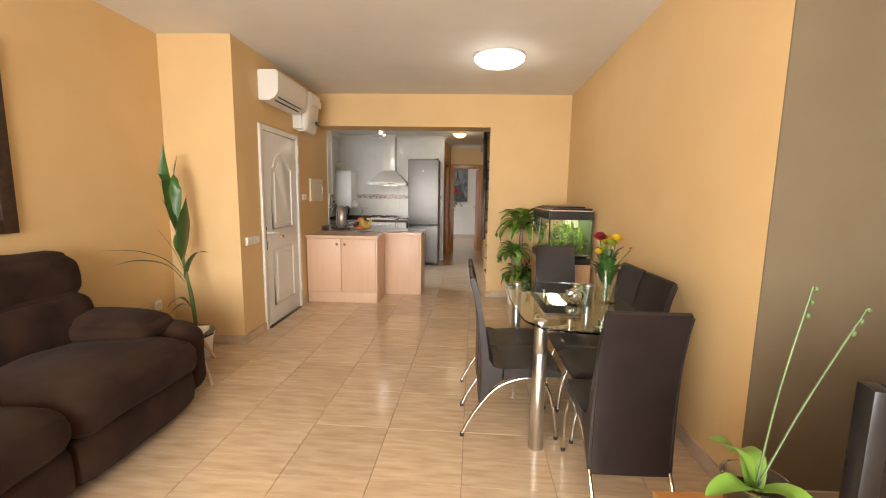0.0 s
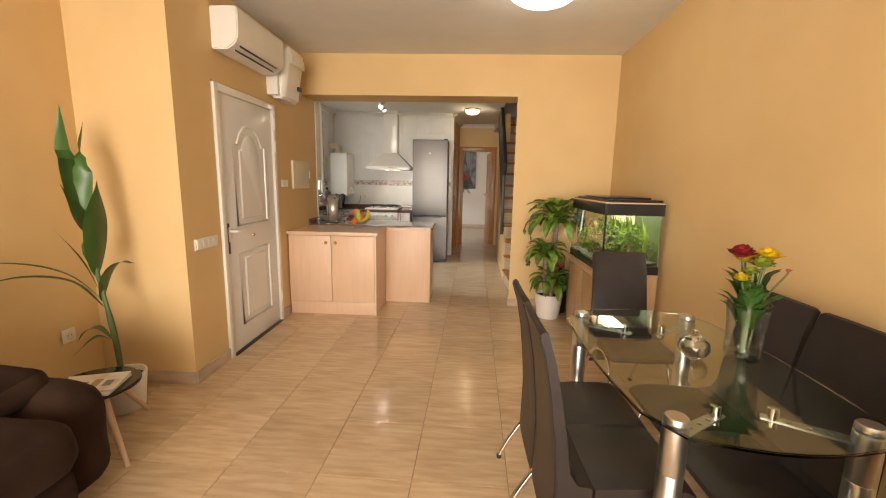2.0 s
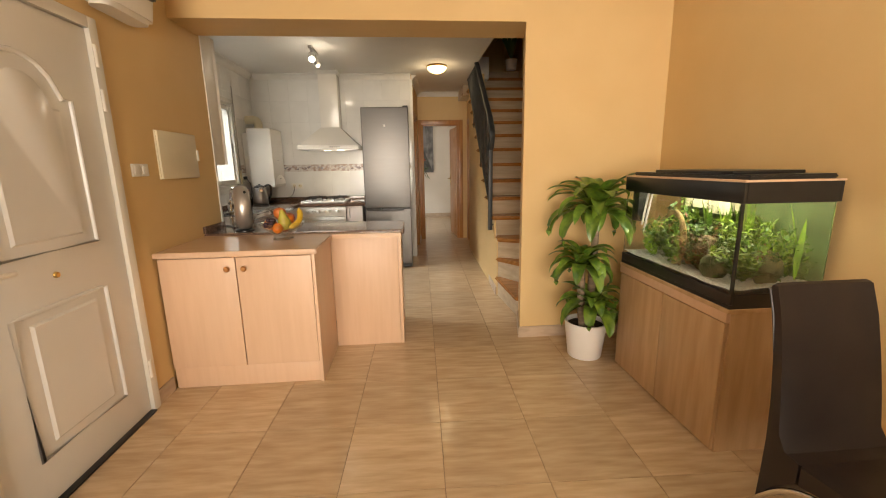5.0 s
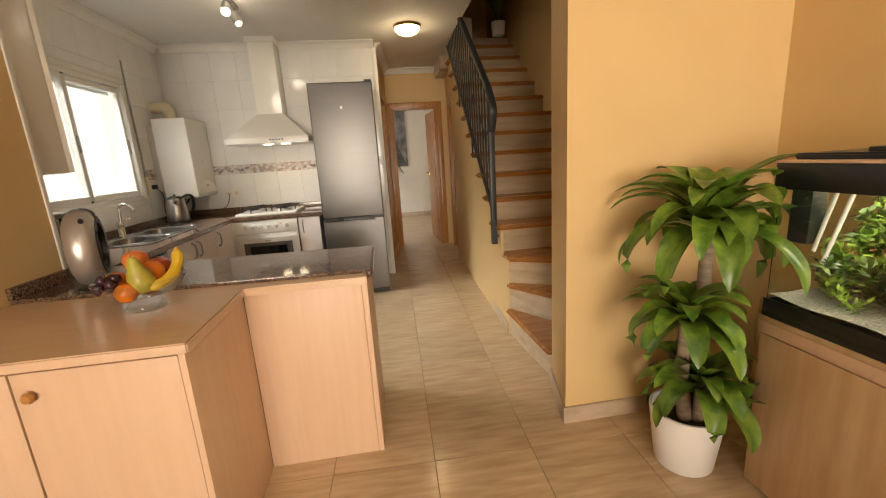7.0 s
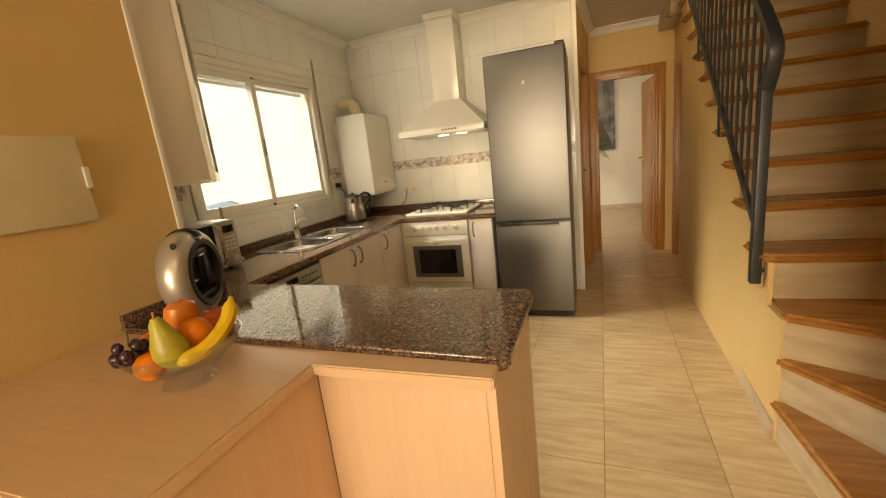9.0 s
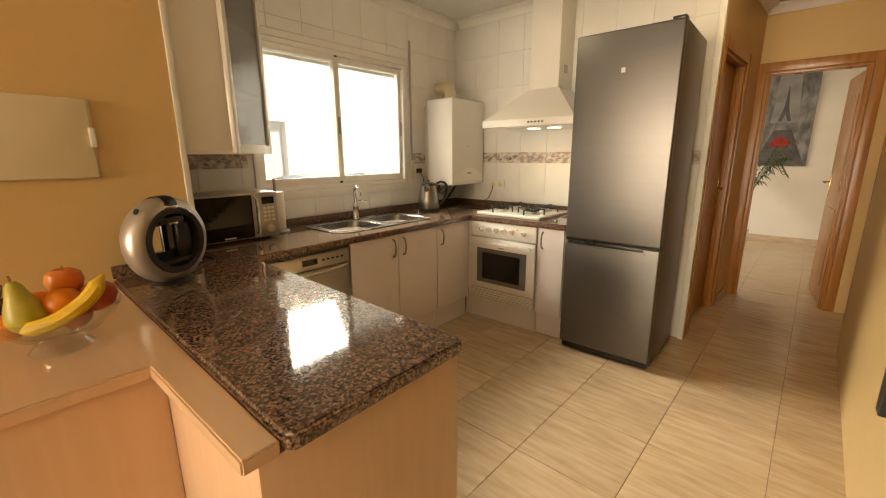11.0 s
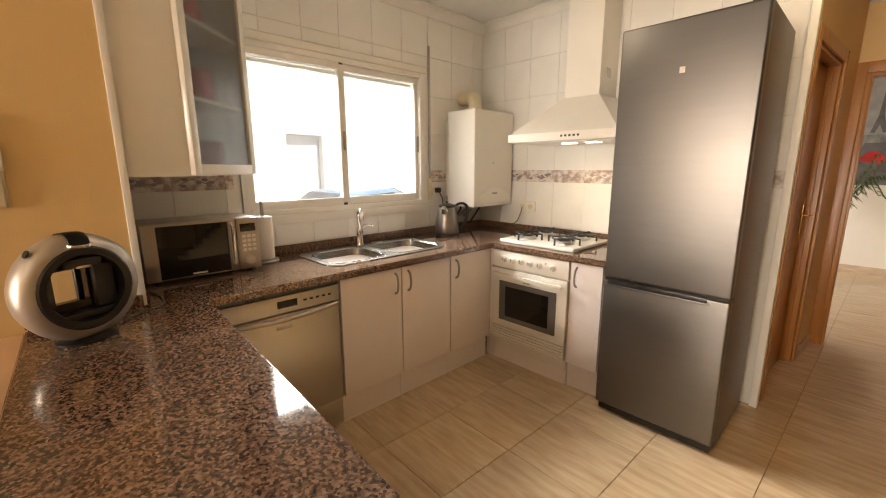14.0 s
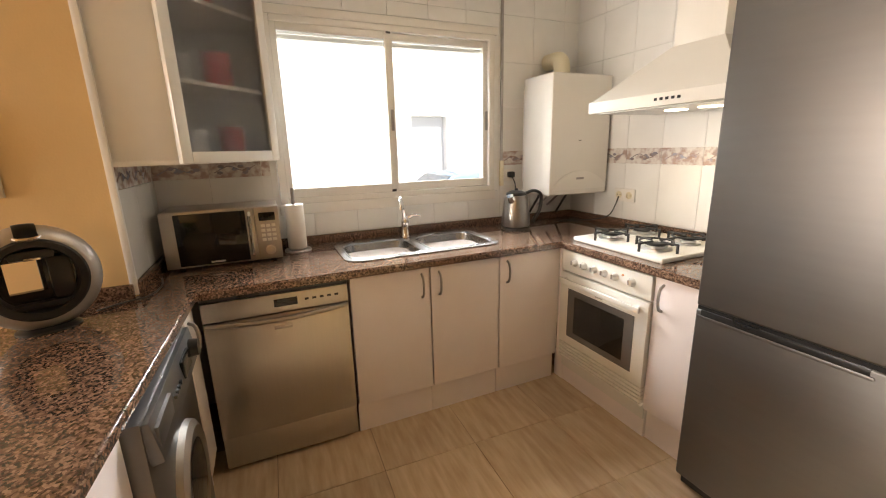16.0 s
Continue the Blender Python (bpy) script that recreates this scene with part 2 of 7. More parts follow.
def tube(points, r, seg=10, closed=False, flat=1.0):
    """A rod along a line of points; r may be one radius or one for each point; flat squashes it."""
    pts = [Vector(p) for p in points]
    n = len(pts)
    rs = r if isinstance(r, (list, tuple)) else [r] * n
    bm = bmesh.new()
    rings, up = [], None
    for i, p in enumerate(pts):
        if closed:
            d = (pts[(i + 1) % n] - pts[i - 1]).normalized()
        else:
            d = (pts[min(i + 1, n - 1)] - pts[max(i - 1, 0)]).normalized()
        if up is None:
            up = Vector((0, 0, 1)) if abs(d.z) < 0.9 else Vector((1, 0, 0))
        side = d.cross(up).normalized()
        up = side.cross(d).normalized()
        rings.append([bm.verts.new(p + rs[i] * (math.cos(2 * math.pi * k / seg) * side + flat * math.sin(2 * math.pi * k / seg) * up)) for k in range(seg)])
    for i in range(n if closed else n - 1):
        a, b = rings[i], rings[(i + 1) % n]
        for k in range(seg):
            bm.faces.new((a[k], a[(k + 1) % seg], b[(k + 1) % seg], b[k]))
    if not closed:
        bm.faces.new(rings[0][::-1])
        bm.faces.new(rings[-1])
    bmesh.ops.recalc_face_normals(bm, faces=bm.faces)
    return bm


def curve_points(points, steps=8):
    """A smooth line through the points."""
    p = [Vector(q) for q in points]
    p = [2 * p[0] - p[1]] + p + [2 * p[-1] - p[-2]]
    out = []
    for i in range(1, len(p) - 2):
        for s in range(steps):
            t = s / steps
            a, b, c, d = p[i - 1], p[i], p[i + 1], p[i + 2]
            out.append(0.5 * (2 * b + (c - a) * t + (2 * a - 5 * b + 4 * c - d) * t * t + (3 * b - a - 3 * c + d) * t ** 3))
    return out + [p[-2]]


def prism(outline, z0, z1, b=0.0, seg=2):
    """An outline in x and y, pulled up from z0 to z1."""
    bm = bmesh.new()
    low = [bm.verts.new((x, y, z0)) for x, y in outline]
    f = bm.faces.new(low)
    top = bmesh.ops.extrude_face_region(bm, geom=[f])
    for v in top["geom"]:
        if isinstance(v, bmesh.types.BMVert):
            v.co.z = z1
    bmesh.ops.recalc_face_normals(bm, faces=bm.faces)
    if b:
        bmesh.ops.bevel(bm, geom=[e for e in bm.edges if e.calc_face_angle(0) > 0.6], offset=b, segments=seg, affect="EDGES")
    return bm


def prism_holes(outline, holes, z0, z1, b=0.0, seg=2):
    """As prism, with openings cut right through."""
    bm = bmesh.new()
    for loop in (outline, *holes):
        vs = [bm.verts.new((x, y, z0)) for x, y in loop]
        for i in range(len(vs)):
            bm.edges.new((vs[i - 1], vs[i]))
    bmesh.ops.triangle_fill(bm, use_beauty=True, edges=bm.edges[:])
    top = bmesh.ops.extrude_face_region(bm, geom=bm.faces[:])
    for v in top["geom"]:
        if isinstance(v, bmesh.types.BMVert):
            v.co.z = z1
    bmesh.ops.recalc_face_normals(bm, faces=bm.faces)
    if b:
        bmesh.ops.bevel(bm, geom=[e for e in bm.edges if e.calc_face_angle(0) > 0.6], offset=b, segments=seg, affect="EDGES")
    return bm


def ball(r, at=(0, 0, 0), scale=(1, 1, 1), sub=3):
    bm = bmesh.new()
    bmesh.ops.create_icosphere(bm, subdivisions=sub, radius=r)
    for v in bm.verts:
        v.co = Vector(at) + Vector((v.co.x * scale[0], v.co.y * scale[1], v.co.z * scale[2]))
    return bm


def rod(a, b, r, seg=14):
    return tube([a, b], r, seg)


def finish(name, bm, mat, angle=38):
    me = bpy.data.meshes.new(name)
    bm.to_mesh(me)
    bm.free()
    me.materials.append(mat)
    for f in me.polygons:
        f.use_smooth = True
    me.set_sharp_from_angle(angle=radians(angle))
    return me


def thing(name, at, label, category, group="", turn=0.0, kind=""):
    ob = new(name)
    ob.empty_display_size = 0.1
    ob.location, ob.rotation_euler = at, (0, 0, radians(turn))
    return tagged(ob, label, category, group, kind)


def part(name, bm, mat, parent, label="", world=False):
    """One mesh under a thing or part. world: the mesh is given in the place's coordinates, and its thing is not turned."""
    top = parent
    while top.parent:
        top = top.parent
    if world:
        bmesh.ops.translate(bm, vec=-Vector(top.location), verts=bm.verts)
    ob = new(name, finish(name, bm, mat))
    ob.parent = parent
    return tagged(ob, label)


def single(name, bm, mat, label, category, at=(0, 0, 0), turn=0.0, group="", kind=""):
    """A thing that is one mesh, given in its own coordinates."""
    ob = new(name, finish(name, bm, mat))
    ob.location, ob.rotation_euler = at, (0, 0, radians(turn))
    return tagged(ob, label, category, group, kind)


def structure(name, bm, mat, label, category):
    return single(name, bm, mat, label, category, kind="structure")


def shared(name, mesh, at, parent, turn=0.0, m=None):
    """A piece that shares its mesh with alike pieces."""
    ob = new(name, mesh)
    ob.parent = parent
    ob.matrix_basis = m if m is not None else pose(*at, 0, 0, turn)
    return ob


def wall_run(p, q, z0, z1, thick, holes=()):
    """A wall from p to q, its thickness to the right of that way; holes: (from, to, low, high) along it."""
    p, q = Vector((*p, 0)), Vector((*q, 0))
    along = (q - p)
    length = along.length
    along.normalize()
    side = Vector((along.y, -along.x, 0))
    cuts = sorted({0.0, length, *[h[0] for h in holes], *[h[1] for h in holes]})
    pieces = []
    for a, b in zip(cuts, cuts[1:]):
        hole = next((h for h in holes if h[0] <= a + 1e-6 and h[1] >= b - 1e-6), None)
        for lo, hi in ([(z0, z1)] if hole is None else [(z0, hole[2]), (hole[3], z1)]):
            if hi - lo > 1e-4:
                pieces.append(box(a, b, min(-thick, 0), max(-thick, 0), lo, hi))
    bm = join(*pieces)
    m = Matrix(((along.x, -side.x, 0, p.x), (along.y, -side.y, 0, p.y), (0, 0, 1, 0), (0, 0, 0, 1)))
    return moved(bm, m)


# ---- large structure ----
LIVING_TOP, KITCHEN_TOP = 2.66, 2.55
structure("wall_living_west", wall_run((-1.57, -1.2), (-1.57, 5.06), -0.02, LIVING_TOP, -0.18), ORANGE, "apricot painted plain living room wall", "wall")
structure("wall_pier", box(-1.57, -0.945, 4.94, 5.10, -0.02, LIVING_TOP), ORANGE, "apricot painted pier beside the front door", "wall")
structure("wall_entrance", wall_run((-0.945, 5.10), (-0.945, 7.35), -0.02, LIVING_TOP, -0.17, [(0.23, 1.17, -0.02, 2.03)]), ORANGE, "apricot painted wall with the white front door", "wall")
structure("wall_lintel", join(prism([(-0.944, 6.94), (1.345, 6.94), (1.43, 7.30), (-0.944, 7.30)], 2.25, LIVING_TOP), prism([(1.345, 6.94), (2.46, 6.94), (2.46, 7.30), (1.43, 7.30)], -0.02, LIVING_TOP)), ORANGE, "apricot painted wall round the wide kitchen opening", "wall")
structure("wall_living_east", prism([(2.26, 3.22), (2.46, 3.22), (2.46, 6.945), (2.372, 6.945)], -0.02, LIVING_TOP), ORANGE, "apricot painted plain wall beside the dining table", "wall")
structure("wall_alcove", box(2.46, 3.7, 3.212, 3.4, -0.02, LIVING_TOP), TAUPE, "dark taupe alcove wall", "wall")
structure("wall_corner_face", box(2.2605, 2.46, 3.212, 3.22, -0.02, LIVING_TOP), TAUPE, "dark taupe end of the dining wall", "wall")
structure("wall_alcove_east", box(3.6, 3.75, -1.2, 3.212, -0.02, LIVING_TOP), TAUPE, "plain dark taupe alcove side wall", "wall")
structure("wall_living_south", wall_run((3.75, -1.2), (-1.75, -1.2), -0.02, LIVING_TOP, -0.15, [(1.2, 4.7, -0.02, 2.25)]), ORANGE, "apricot painted wall with wide terrace opening", "wall")
structure("ceiling_living", box(-1.75, 3.75, -1.35, 7.30, LIVING_TOP, LIVING_TOP + 0.15), WHITE, "smooth white painted living room ceiling", "ceiling")
# kitchen and hall
structure("wall_kitchen_south", box(-1.72, -1.115, 7.20, 7.35, -0.02, KITCHEN_TOP), WHITE, "white wall behind the corner wall cabinet", "wall")
KW = structure("wall_kitchen_west", wall_run((-1.55, 7.35), (-1.55, 10.1), -0.02, KITCHEN_TOP, -0.20, [(0.58, 1.95, 1.12, 2.06)]), WALLGROUT, "white tiled kitchen wall with sliding window", "wall")
KN = structure("wall_kitchen_north", box(-1.55, 0.60, 9.98, 10.10, -0.02, KITCHEN_TOP), WALLGROUT, "white tiled kitchen wall behind cooker", "wall")
structure("wall_hall_west", wall_run((0.605, 9.982), (0.72, 11.4), -0.02, KITCHEN_TOP, -0.10, [(0.09, 0.92, -0.02, 2.04)]), ORANGE, "apricot painted hall wall with wooden door", "wall")
structure("wall_hall_north", wall_run((0.50, 11.40), (1.75, 11.40), -0.02, KITCHEN_TOP, -0.12, [(0.27, 0.94, -0.02, 2.03)]), ORANGE, "apricot painted hall end wall with open doorway", "wall")
structure("wall_hall_east", wall_run((1.585, 11.40), (1.50, 9.96), -0.02, KITCHEN_TOP, -0.12, [(0.12, 0.98, -0.02, 2.03)]), ORANGE, "apricot painted hall wall with closed wooden door", "wall")
structure("ceiling_kitchen", box(-1.75, 1.42, 7.30, 11.52, KITCHEN_TOP, KITCHEN_TOP + 0.3), WHITE, "smooth white painted kitchen ceiling", "ceiling")
structure("ceiling_hall_side", box(1.42, 1.75, 10.30, 11.52, KITCHEN_TOP, KITCHEN_TOP + 0.3), WHITE, "white painted hall ceiling beside the stairs", "ceiling")
# stairwell
structure("wall_stair_east", box(2.31, 2.46, 7.30, 12.0, -0.02, 5.2), ORANGE, "apricot painted stairwell wall", "wall")
structure("wall_stair_north", box(1.42, 2.31, 11.75, 11.9, 2.5, 5.2), ORANGE, "apricot painted wall at the top of the stairs", "wall")
structure("wall_stair_south", box(1.42, 2.31, 7.15, 7.295, LIVING_TOP, 5.2), ORANGE, "apricot painted upper stairwell wall", "wall")
# unseen wall and ceiling, closed to keep daylight off the top of the stairs
structure("wall_stair_upper", wall_run((1.42, 7.30), (1.42, 11.75), 2.85, 5.2, -0.1), ORANGE, "unseen apricot wall closing the upper landing", "wall")
structure("ceiling_stairwell", box(1.2, 2.46, 7.15, 12.0, 5.2, 5.3), WHITE, "unseen white ceiling closing the stairwell", "ceiling")
# far room
structure("wall_far_room_north", box(-1.2, 2.8, 14.70, 14.85, -0.02, 2.75), ROOMWHITE, "cream white far room wall with a painting", "wall")
structure("wall_far_room_west", wall_run((-1.05, 11.52), (-1.05, 14.70), -0.02, 2.75, -0.15, [(1.1, 2.5, 0.9, 2.1)]), ROOMWHITE, "cream white far room wall with window", "wall")
structure("wall_far_room_east", box(1.85, 2.0, 11.9, 14.70, -0.02, 2.75), ROOMWHITE, "cream white far room side wall", "wall")
structure("wall_far_room_south", box(-1.05, 0.50, 11.45, 11.52, -0.02, 2.75), ROOMWHITE, "cream white far room wall beside the door", "wall")
structure("ceiling_far_room", box(-1.2, 2.8, 11.52, 14.85, 2.75, 2.85), WHITE, "white painted far room ceiling", "ceiling")
FLOOR = structure("floor", box(-1.75, 3.75, -1.35, 14.85, -0.12, -0.005), GROUT, "travertine tiled floor with thin brown joints", "floor")

# ---- doors, windows and trim ----
def raised_panel(y0, y1, z0, z1, x, depth, arch=0.0):
    """A moulded frame on a door leaf that faces +x; arch lifts the middle of its upper edge."""
    pts = [(y0, z0), (y1, z0)]
    n = 10
    for i in range(n + 1):
        f = i / n
        lift = 0.0
        if arch:
            g = abs(2 * f - 1)
            lift = arch * (math.sqrt(max(0, 1 - (g / 0.72) ** 2)) if g < 0.72 else 0.0)
        pts.append((y1 + (y0 - y1) * f, z1 + lift))
    ring = [(x, a, b) for a, b in pts]
    bm = tube(ring, 0.011, 8, closed=True)
    cy, cz = (y0 + y1) / 2, (z0 + z1) / 2
    inner = bmesh.new()
    vs = [inner.verts.new((x - 0.002, cy + (a - cy) * 0.72, cz + (b - cz) * 0.86)) for a, b in pts]
    f = inner.faces.new(vs)
    r = bmesh.ops.extrude_face_region(inner, geom=[f])
    for v in r["geom"]:
        if isinstance(v, bmesh.types.BMVert):
            v.co.x += depth
            v.co.y = cy + (v.co.y - cy) * 0.93
            v.co.z = cz + (v.co.z - cz) * 0.96
    bmesh.ops.recalc_face_normals(inner, faces=inner.faces)
    return join(bm, inner)


D = thing("door_1", (-0.96, 5.79, 0), "closed white panelled front door with arched upper panel", "door", kind="structure")
part("door_leaf", box(-0.985, -0.945, 5.385, 6.205, 0.012, 1.965, 0.004), WHITEDOOR, D, world=True)
part("upper_panel", raised_panel(5.56, 6.04, 1.00, 1.62, -0.944, 0.010, 0.15), WHITEDOOR, D, world=True)
part("lower_panel", raised_panel(5.56, 6.04, 0.20, 0.78, -0.944, 0.010), WHITEDOOR, D, world=True)
fr = join(box(-1.0, -0.925, 5.335, 5.383, 0, 2.02, 0.004), box(-1.0, -0.925, 6.207, 6.262, 0, 2.02, 0.004), box(-1.0, -0.925, 5.383, 6.207, 1.967, 2.02, 0.004))
part("door_frame", fr, ENAMEL, D, world=True)
part("lock_plate", box(-0.944, -0.938, 5.40, 5.432, 0.80, 1.03, 0.002), BLACK, D, world=True)
part("handle", tube(curve_points([(-0.94, 5.43, 0.97), (-0.885, 5.43, 0.97), (-0.875, 5.46, 0.97), (-0.878, 5.55, 0.965)], 5), 0.010, 8), PLASTIC, D, world=True)
part("handle_plate", box(-0.944, -0.934, 5.415, 5.447, 0.89, 1.0, 0.003), PLASTIC, D, world=True)
part("peephole", moved(lathe([(0.0, 0.012), (0.011, 0.010), (0.014, 0.0)], 16), pose(-0.945, 5.79, 0.90, 0, 90, 0)), BRASS, D, world=True)
part("threshold", box(-0.96, -0.915, 5.383, 6.207, 0.001, 0.012, 0.003), BLACK, D, world=True)
for z in (0.25, 1.65, 1.85):
    part("hinge", rod((-0.928, 6.222, z - 0.05), (-0.928, 6.222, z + 0.05), 0.011), PLASTIC, D, world=True)


def skirting(name, p, q, h=0.085, t=0.012, z=0.0):
    """Skirting tiles along a wall, thickness to the left of the way from p to q."""
    bm = wall_run(p, q, z, z + h, -t)
    structure(name, bm, SKIRT, "beige travertine skirting along the wall", "skirting")


skirting("baseboard", (-0.945, 4.928), (-1.57, 4.928), t=-0.012)
skirting("baseboard", (-0.945, 4.94), (-0.945, 5.33), t=-0.012)
skirting("baseboard", (-0.945, 6.262), (-0.945, 6.43), t=-0.012)
skirting("baseboard", (-1.57, -1.2), (-1.57, 4.93), t=-0.012)
skirting("baseboard", (1.342, 6.94), (2.372, 6.94), t=-0.012)
skirting("baseboard", (2.259, 3.205), (2.372, 6.93), t=0.012)
skirting("baseboard", (1.43, 7.30), (1.343, 6.928), t=-0.012)
skirting("baseboard", (1.392, 7.998), (1.46, 9.1), t=0.012)
skirting("baseboard", (1.46, 9.1), (1.53, 10.35), t=0.012)
skirting("baseboard", (0.69, 11.0), (0.72, 11.39), t=-0.012)
skirting("baseboard", (-1.05, 14.70), (1.85, 14.70), h=0.1, t=-0.012)
skirting("baseboard", (1.85, 14.7), (1.85, 11.9), t=-0.012)
skirting("baseboard", (2.25, 3.212), (3.6, 3.212), t=-0.012)


def cornice(p, q, z, size=0.07):
    p, q = Vector((*p, 0)), Vector((*q, 0))
    d = (q - p).normalized()
    s = Vector((-d.y, d.x, 0))
    prof = [(0, 0), (size, 0), (size, -0.012), (size * 0.75, -0.02), (size * 0.45, -size * 0.45), (0.02, -size * 0.8), (0.012, -size), (0, -size)]
    bm = bmesh.new()
    a = [bm.verts.new(p + s * u + Vector((0, 0, z + w))) for u, w in prof]
    b = [bm.verts.new(q + s * u + Vector((0, 0, z + w))) for u, w in prof]
    for i in range(len(prof)):
        j = (i + 1) % len(prof)
        bm.faces.new((a[i], a[j], b[j], b[i]))
    bm.faces.new(a[::-1])
    bm.faces.new(b)
    bmesh.ops.recalc_face_normals(bm, faces=bm.faces)
    structure("trim", bm, PLASTER, "white plaster cornice under the ceiling", "cornice")


cornice((1.58, 11.40), (0.72, 11.40), KITCHEN_TOP - 0.002)
cornice((0.72, 11.33), (0.61, 10.05), KITCHEN_TOP - 0.002)
cornice((0.60, 9.98), (-1.48, 9.98), KITCHEN_TOP - 0.002)
cornice((-1.55, 9.98), (-1.55, 7.35), KITCHEN_TOP - 0.002)
structure("trim", box(0.585, 0.622, 9.955, 10.02, 0, KITCHEN_TOP - 0.07, 0.004), PLASTER, "white edge trim at the end of the tiled wall", "trim")
structure("trim", box(-0.957, -0.938, 7.338, 7.362, 0.87, KITCHEN_TOP - 0.07, 0.004), PLASTER, "white edge trim at the tiled corner", "trim")


def wood_door(name, at, turn, label, width=0.76, height=1.98, leaf_turn=0.0, depth=0.10, has_leaf=True):
    """A honey wood door with casing; local x runs along the wall, -y is the side that is seen."""
    d = thing(name, at, label, "door", turn=turn, kind="structure")
    w = width / 2
    for sgn in (-1, 1):
        x0, x1 = sorted((sgn * w, sgn * (w + 0.07)))
        part("casing", box(x0, x1, -0.018, 0.0, 0, height + 0.075, 0.005), PINE, d)
        x0, x1 = sorted((sgn * w, sgn * (w - 0.025)))
        part("jamb", box(x0, x1, 0.0, depth, 0, height + 0.005, 0.002), PINE, d)
        x0, x1 = sorted((sgn * (w - 0.025), sgn * (w - 0.037)))
        part("door_stop", box(x0, x1, 0.03, depth - 0.04, 0, height - 0.02, 0.002), PINE, d)
    part("head_casing", box(-w, w, -0.0181, 0.0, height, height + 0.075, 0.005), PINE, d)
    part("head_jamb", box(-w + 0.025, w - 0.025, 0.001, depth, height - 0.02, height + 0.005, 0.002), PINE, d)
    if has_leaf:
        lw = width - 0.06
        leaf = part("door_leaf", box(0, lw, 0, 0.036, 0.008, height - 0.025, 0.003), PINE, d)
        leaf.matrix_basis = pose(-w + 0.03, depth - 0.04, 0, 0, 0, leaf_turn)
        for a, b in ((0.15, 0.85), (1.0, 1.8)):
            for side in (-0.006, 0.036):
                pn = part("panel", box(0.11, lw - 0.11, side, side + 0.006, a, b, 0.004), PINE, leaf)
        for side in (-1, 1):
            y = -0.004 if side < 0 else 0.040
            part("handle_plate", box(lw - 0.075, lw - 0.045, min(y, y + side * 0.004), max(y, y + side * 0.004), 0.92, 1.14, 0.002), BRASS, leaf)
            part("lever", tube(curve_points([(lw - 0.06, y, 1.06), (lw - 0.06, y + side * 0.045, 1.06), (lw - 0.08, y + side * 0.052, 1.06), (lw - 0.17, y + side * 0.05, 1.055)], 4), 0.008, 8), BRASS, leaf)
        for z in (0.25, 1.0, 1.75):
            part("hinge", rod((0.002, -0.006, z - 0.04), (0.002, -0.006, z + 0.04), 0.008), BRASS, leaf)
    return d


wood_door("door_2", (1.105, 11.40, 0), 0, "open honey-coloured wooden door into the far room", 0.66, 2.02, depth=0.12, has_leaf=False)
lf = thing("door_leaf", (1.425, 11.53, 0), "honey-coloured wooden door leaf standing open", "door", turn=95, kind="structure")
part("board", box(0, 0.64, -0.018, 0.018, 0.01, 1.99, 0.003), PINE, lf)
for a, b in ((0.15, 0.85), (1.0, 1.82)):
    part("panel", box(0.1, 0.54, 0.017, 0.025, a, b, 0.004), PINE, lf)
part("handle_plate", box(0.57, 0.60, 0.018, 0.024, 0.93, 1.15, 0.002), BRASS, lf)
part("lever", tube(curve_points([(0.585, 0.02, 1.07), (0.585, 0.065, 1.07), (0.56, 0.07, 1.07), (0.47, 0.07, 1.065)], 4), 0.008, 8), BRASS, lf)
for z in (0.25, 1.0, 1.8):
    part("hinge", rod((-0.006, 0.012, z - 0.045), (-0.006, 0.012, z + 0.045), 0.009), BRASS, lf)
wood_door("door_3", (1.549, 10.80, 0), -93.4 + 180 + 180, "closed honey-coloured wooden hall door with brass handle", 0.76, 2.0)
wood_door("door_4", (0.643, 10.49, 0), 85.4, "honey-coloured wooden hall door beside the fridge", 0.74, 2.02)

# kitchen window: two sliding aluminium sashes
W = thing("window_1", (-1.56, 8.615, 1.19), "white aluminium sliding kitchen window, two panes, closed", "window", kind="structure")
wy0, wy1, wz0, wz1 = 7.932, 9.298, 1.105, 2.075
fr = join(box(-1.60, -1.535, wy0, wy0 + 0.04, wz0, wz1, 0.004), box(-1.60, -1.535, wy1 - 0.04, wy1, wz0, wz1, 0.004),
          box(-1.60, -1.535, wy0 + 0.04, wy1 - 0.04, wz0, wz0 + 0.035, 0.004), box(-1.60, -1.535, wy0 + 0.04, wy1 - 0.04, wz1 - 0.035, wz1, 0.004))
part("window_frame", fr, ENAMEL, W, world=True)


def sash(y0, y1, x):
    z0, z1 = wz0 + 0.035, wz1 - 0.035
    s = join(box(x - 0.012, x + 0.012, y0, y0 + 0.045, z0, z1, 0.003), box(x - 0.012, x + 0.012, y1 - 0.045, y1, z0, z1, 0.003),
             box(x - 0.012, x + 0.012, y0 + 0.045, y1 - 0.045, z0, z0 + 0.05, 0.003), box(x - 0.012, x + 0.012, y0 + 0.045, y1 - 0.045, z1 - 0.04, z1, 0.003))
    o = part("sash", s, ENAMEL, W, world=True)
    pane = part("pane", box(x - 0.003, x + 0.003, y0 + 0.04, y1 - 0.04, z0 + 0.045, z1 - 0.035), GLASS, o, world=True)
    pane.visible_shadow = False
    part("latch", box(x + 0.012, x + 0.02, y1 - 0.03, y1 - 0.012, 1.50, 1.62, 0.003), NICKEL, o, world=True)
    return o


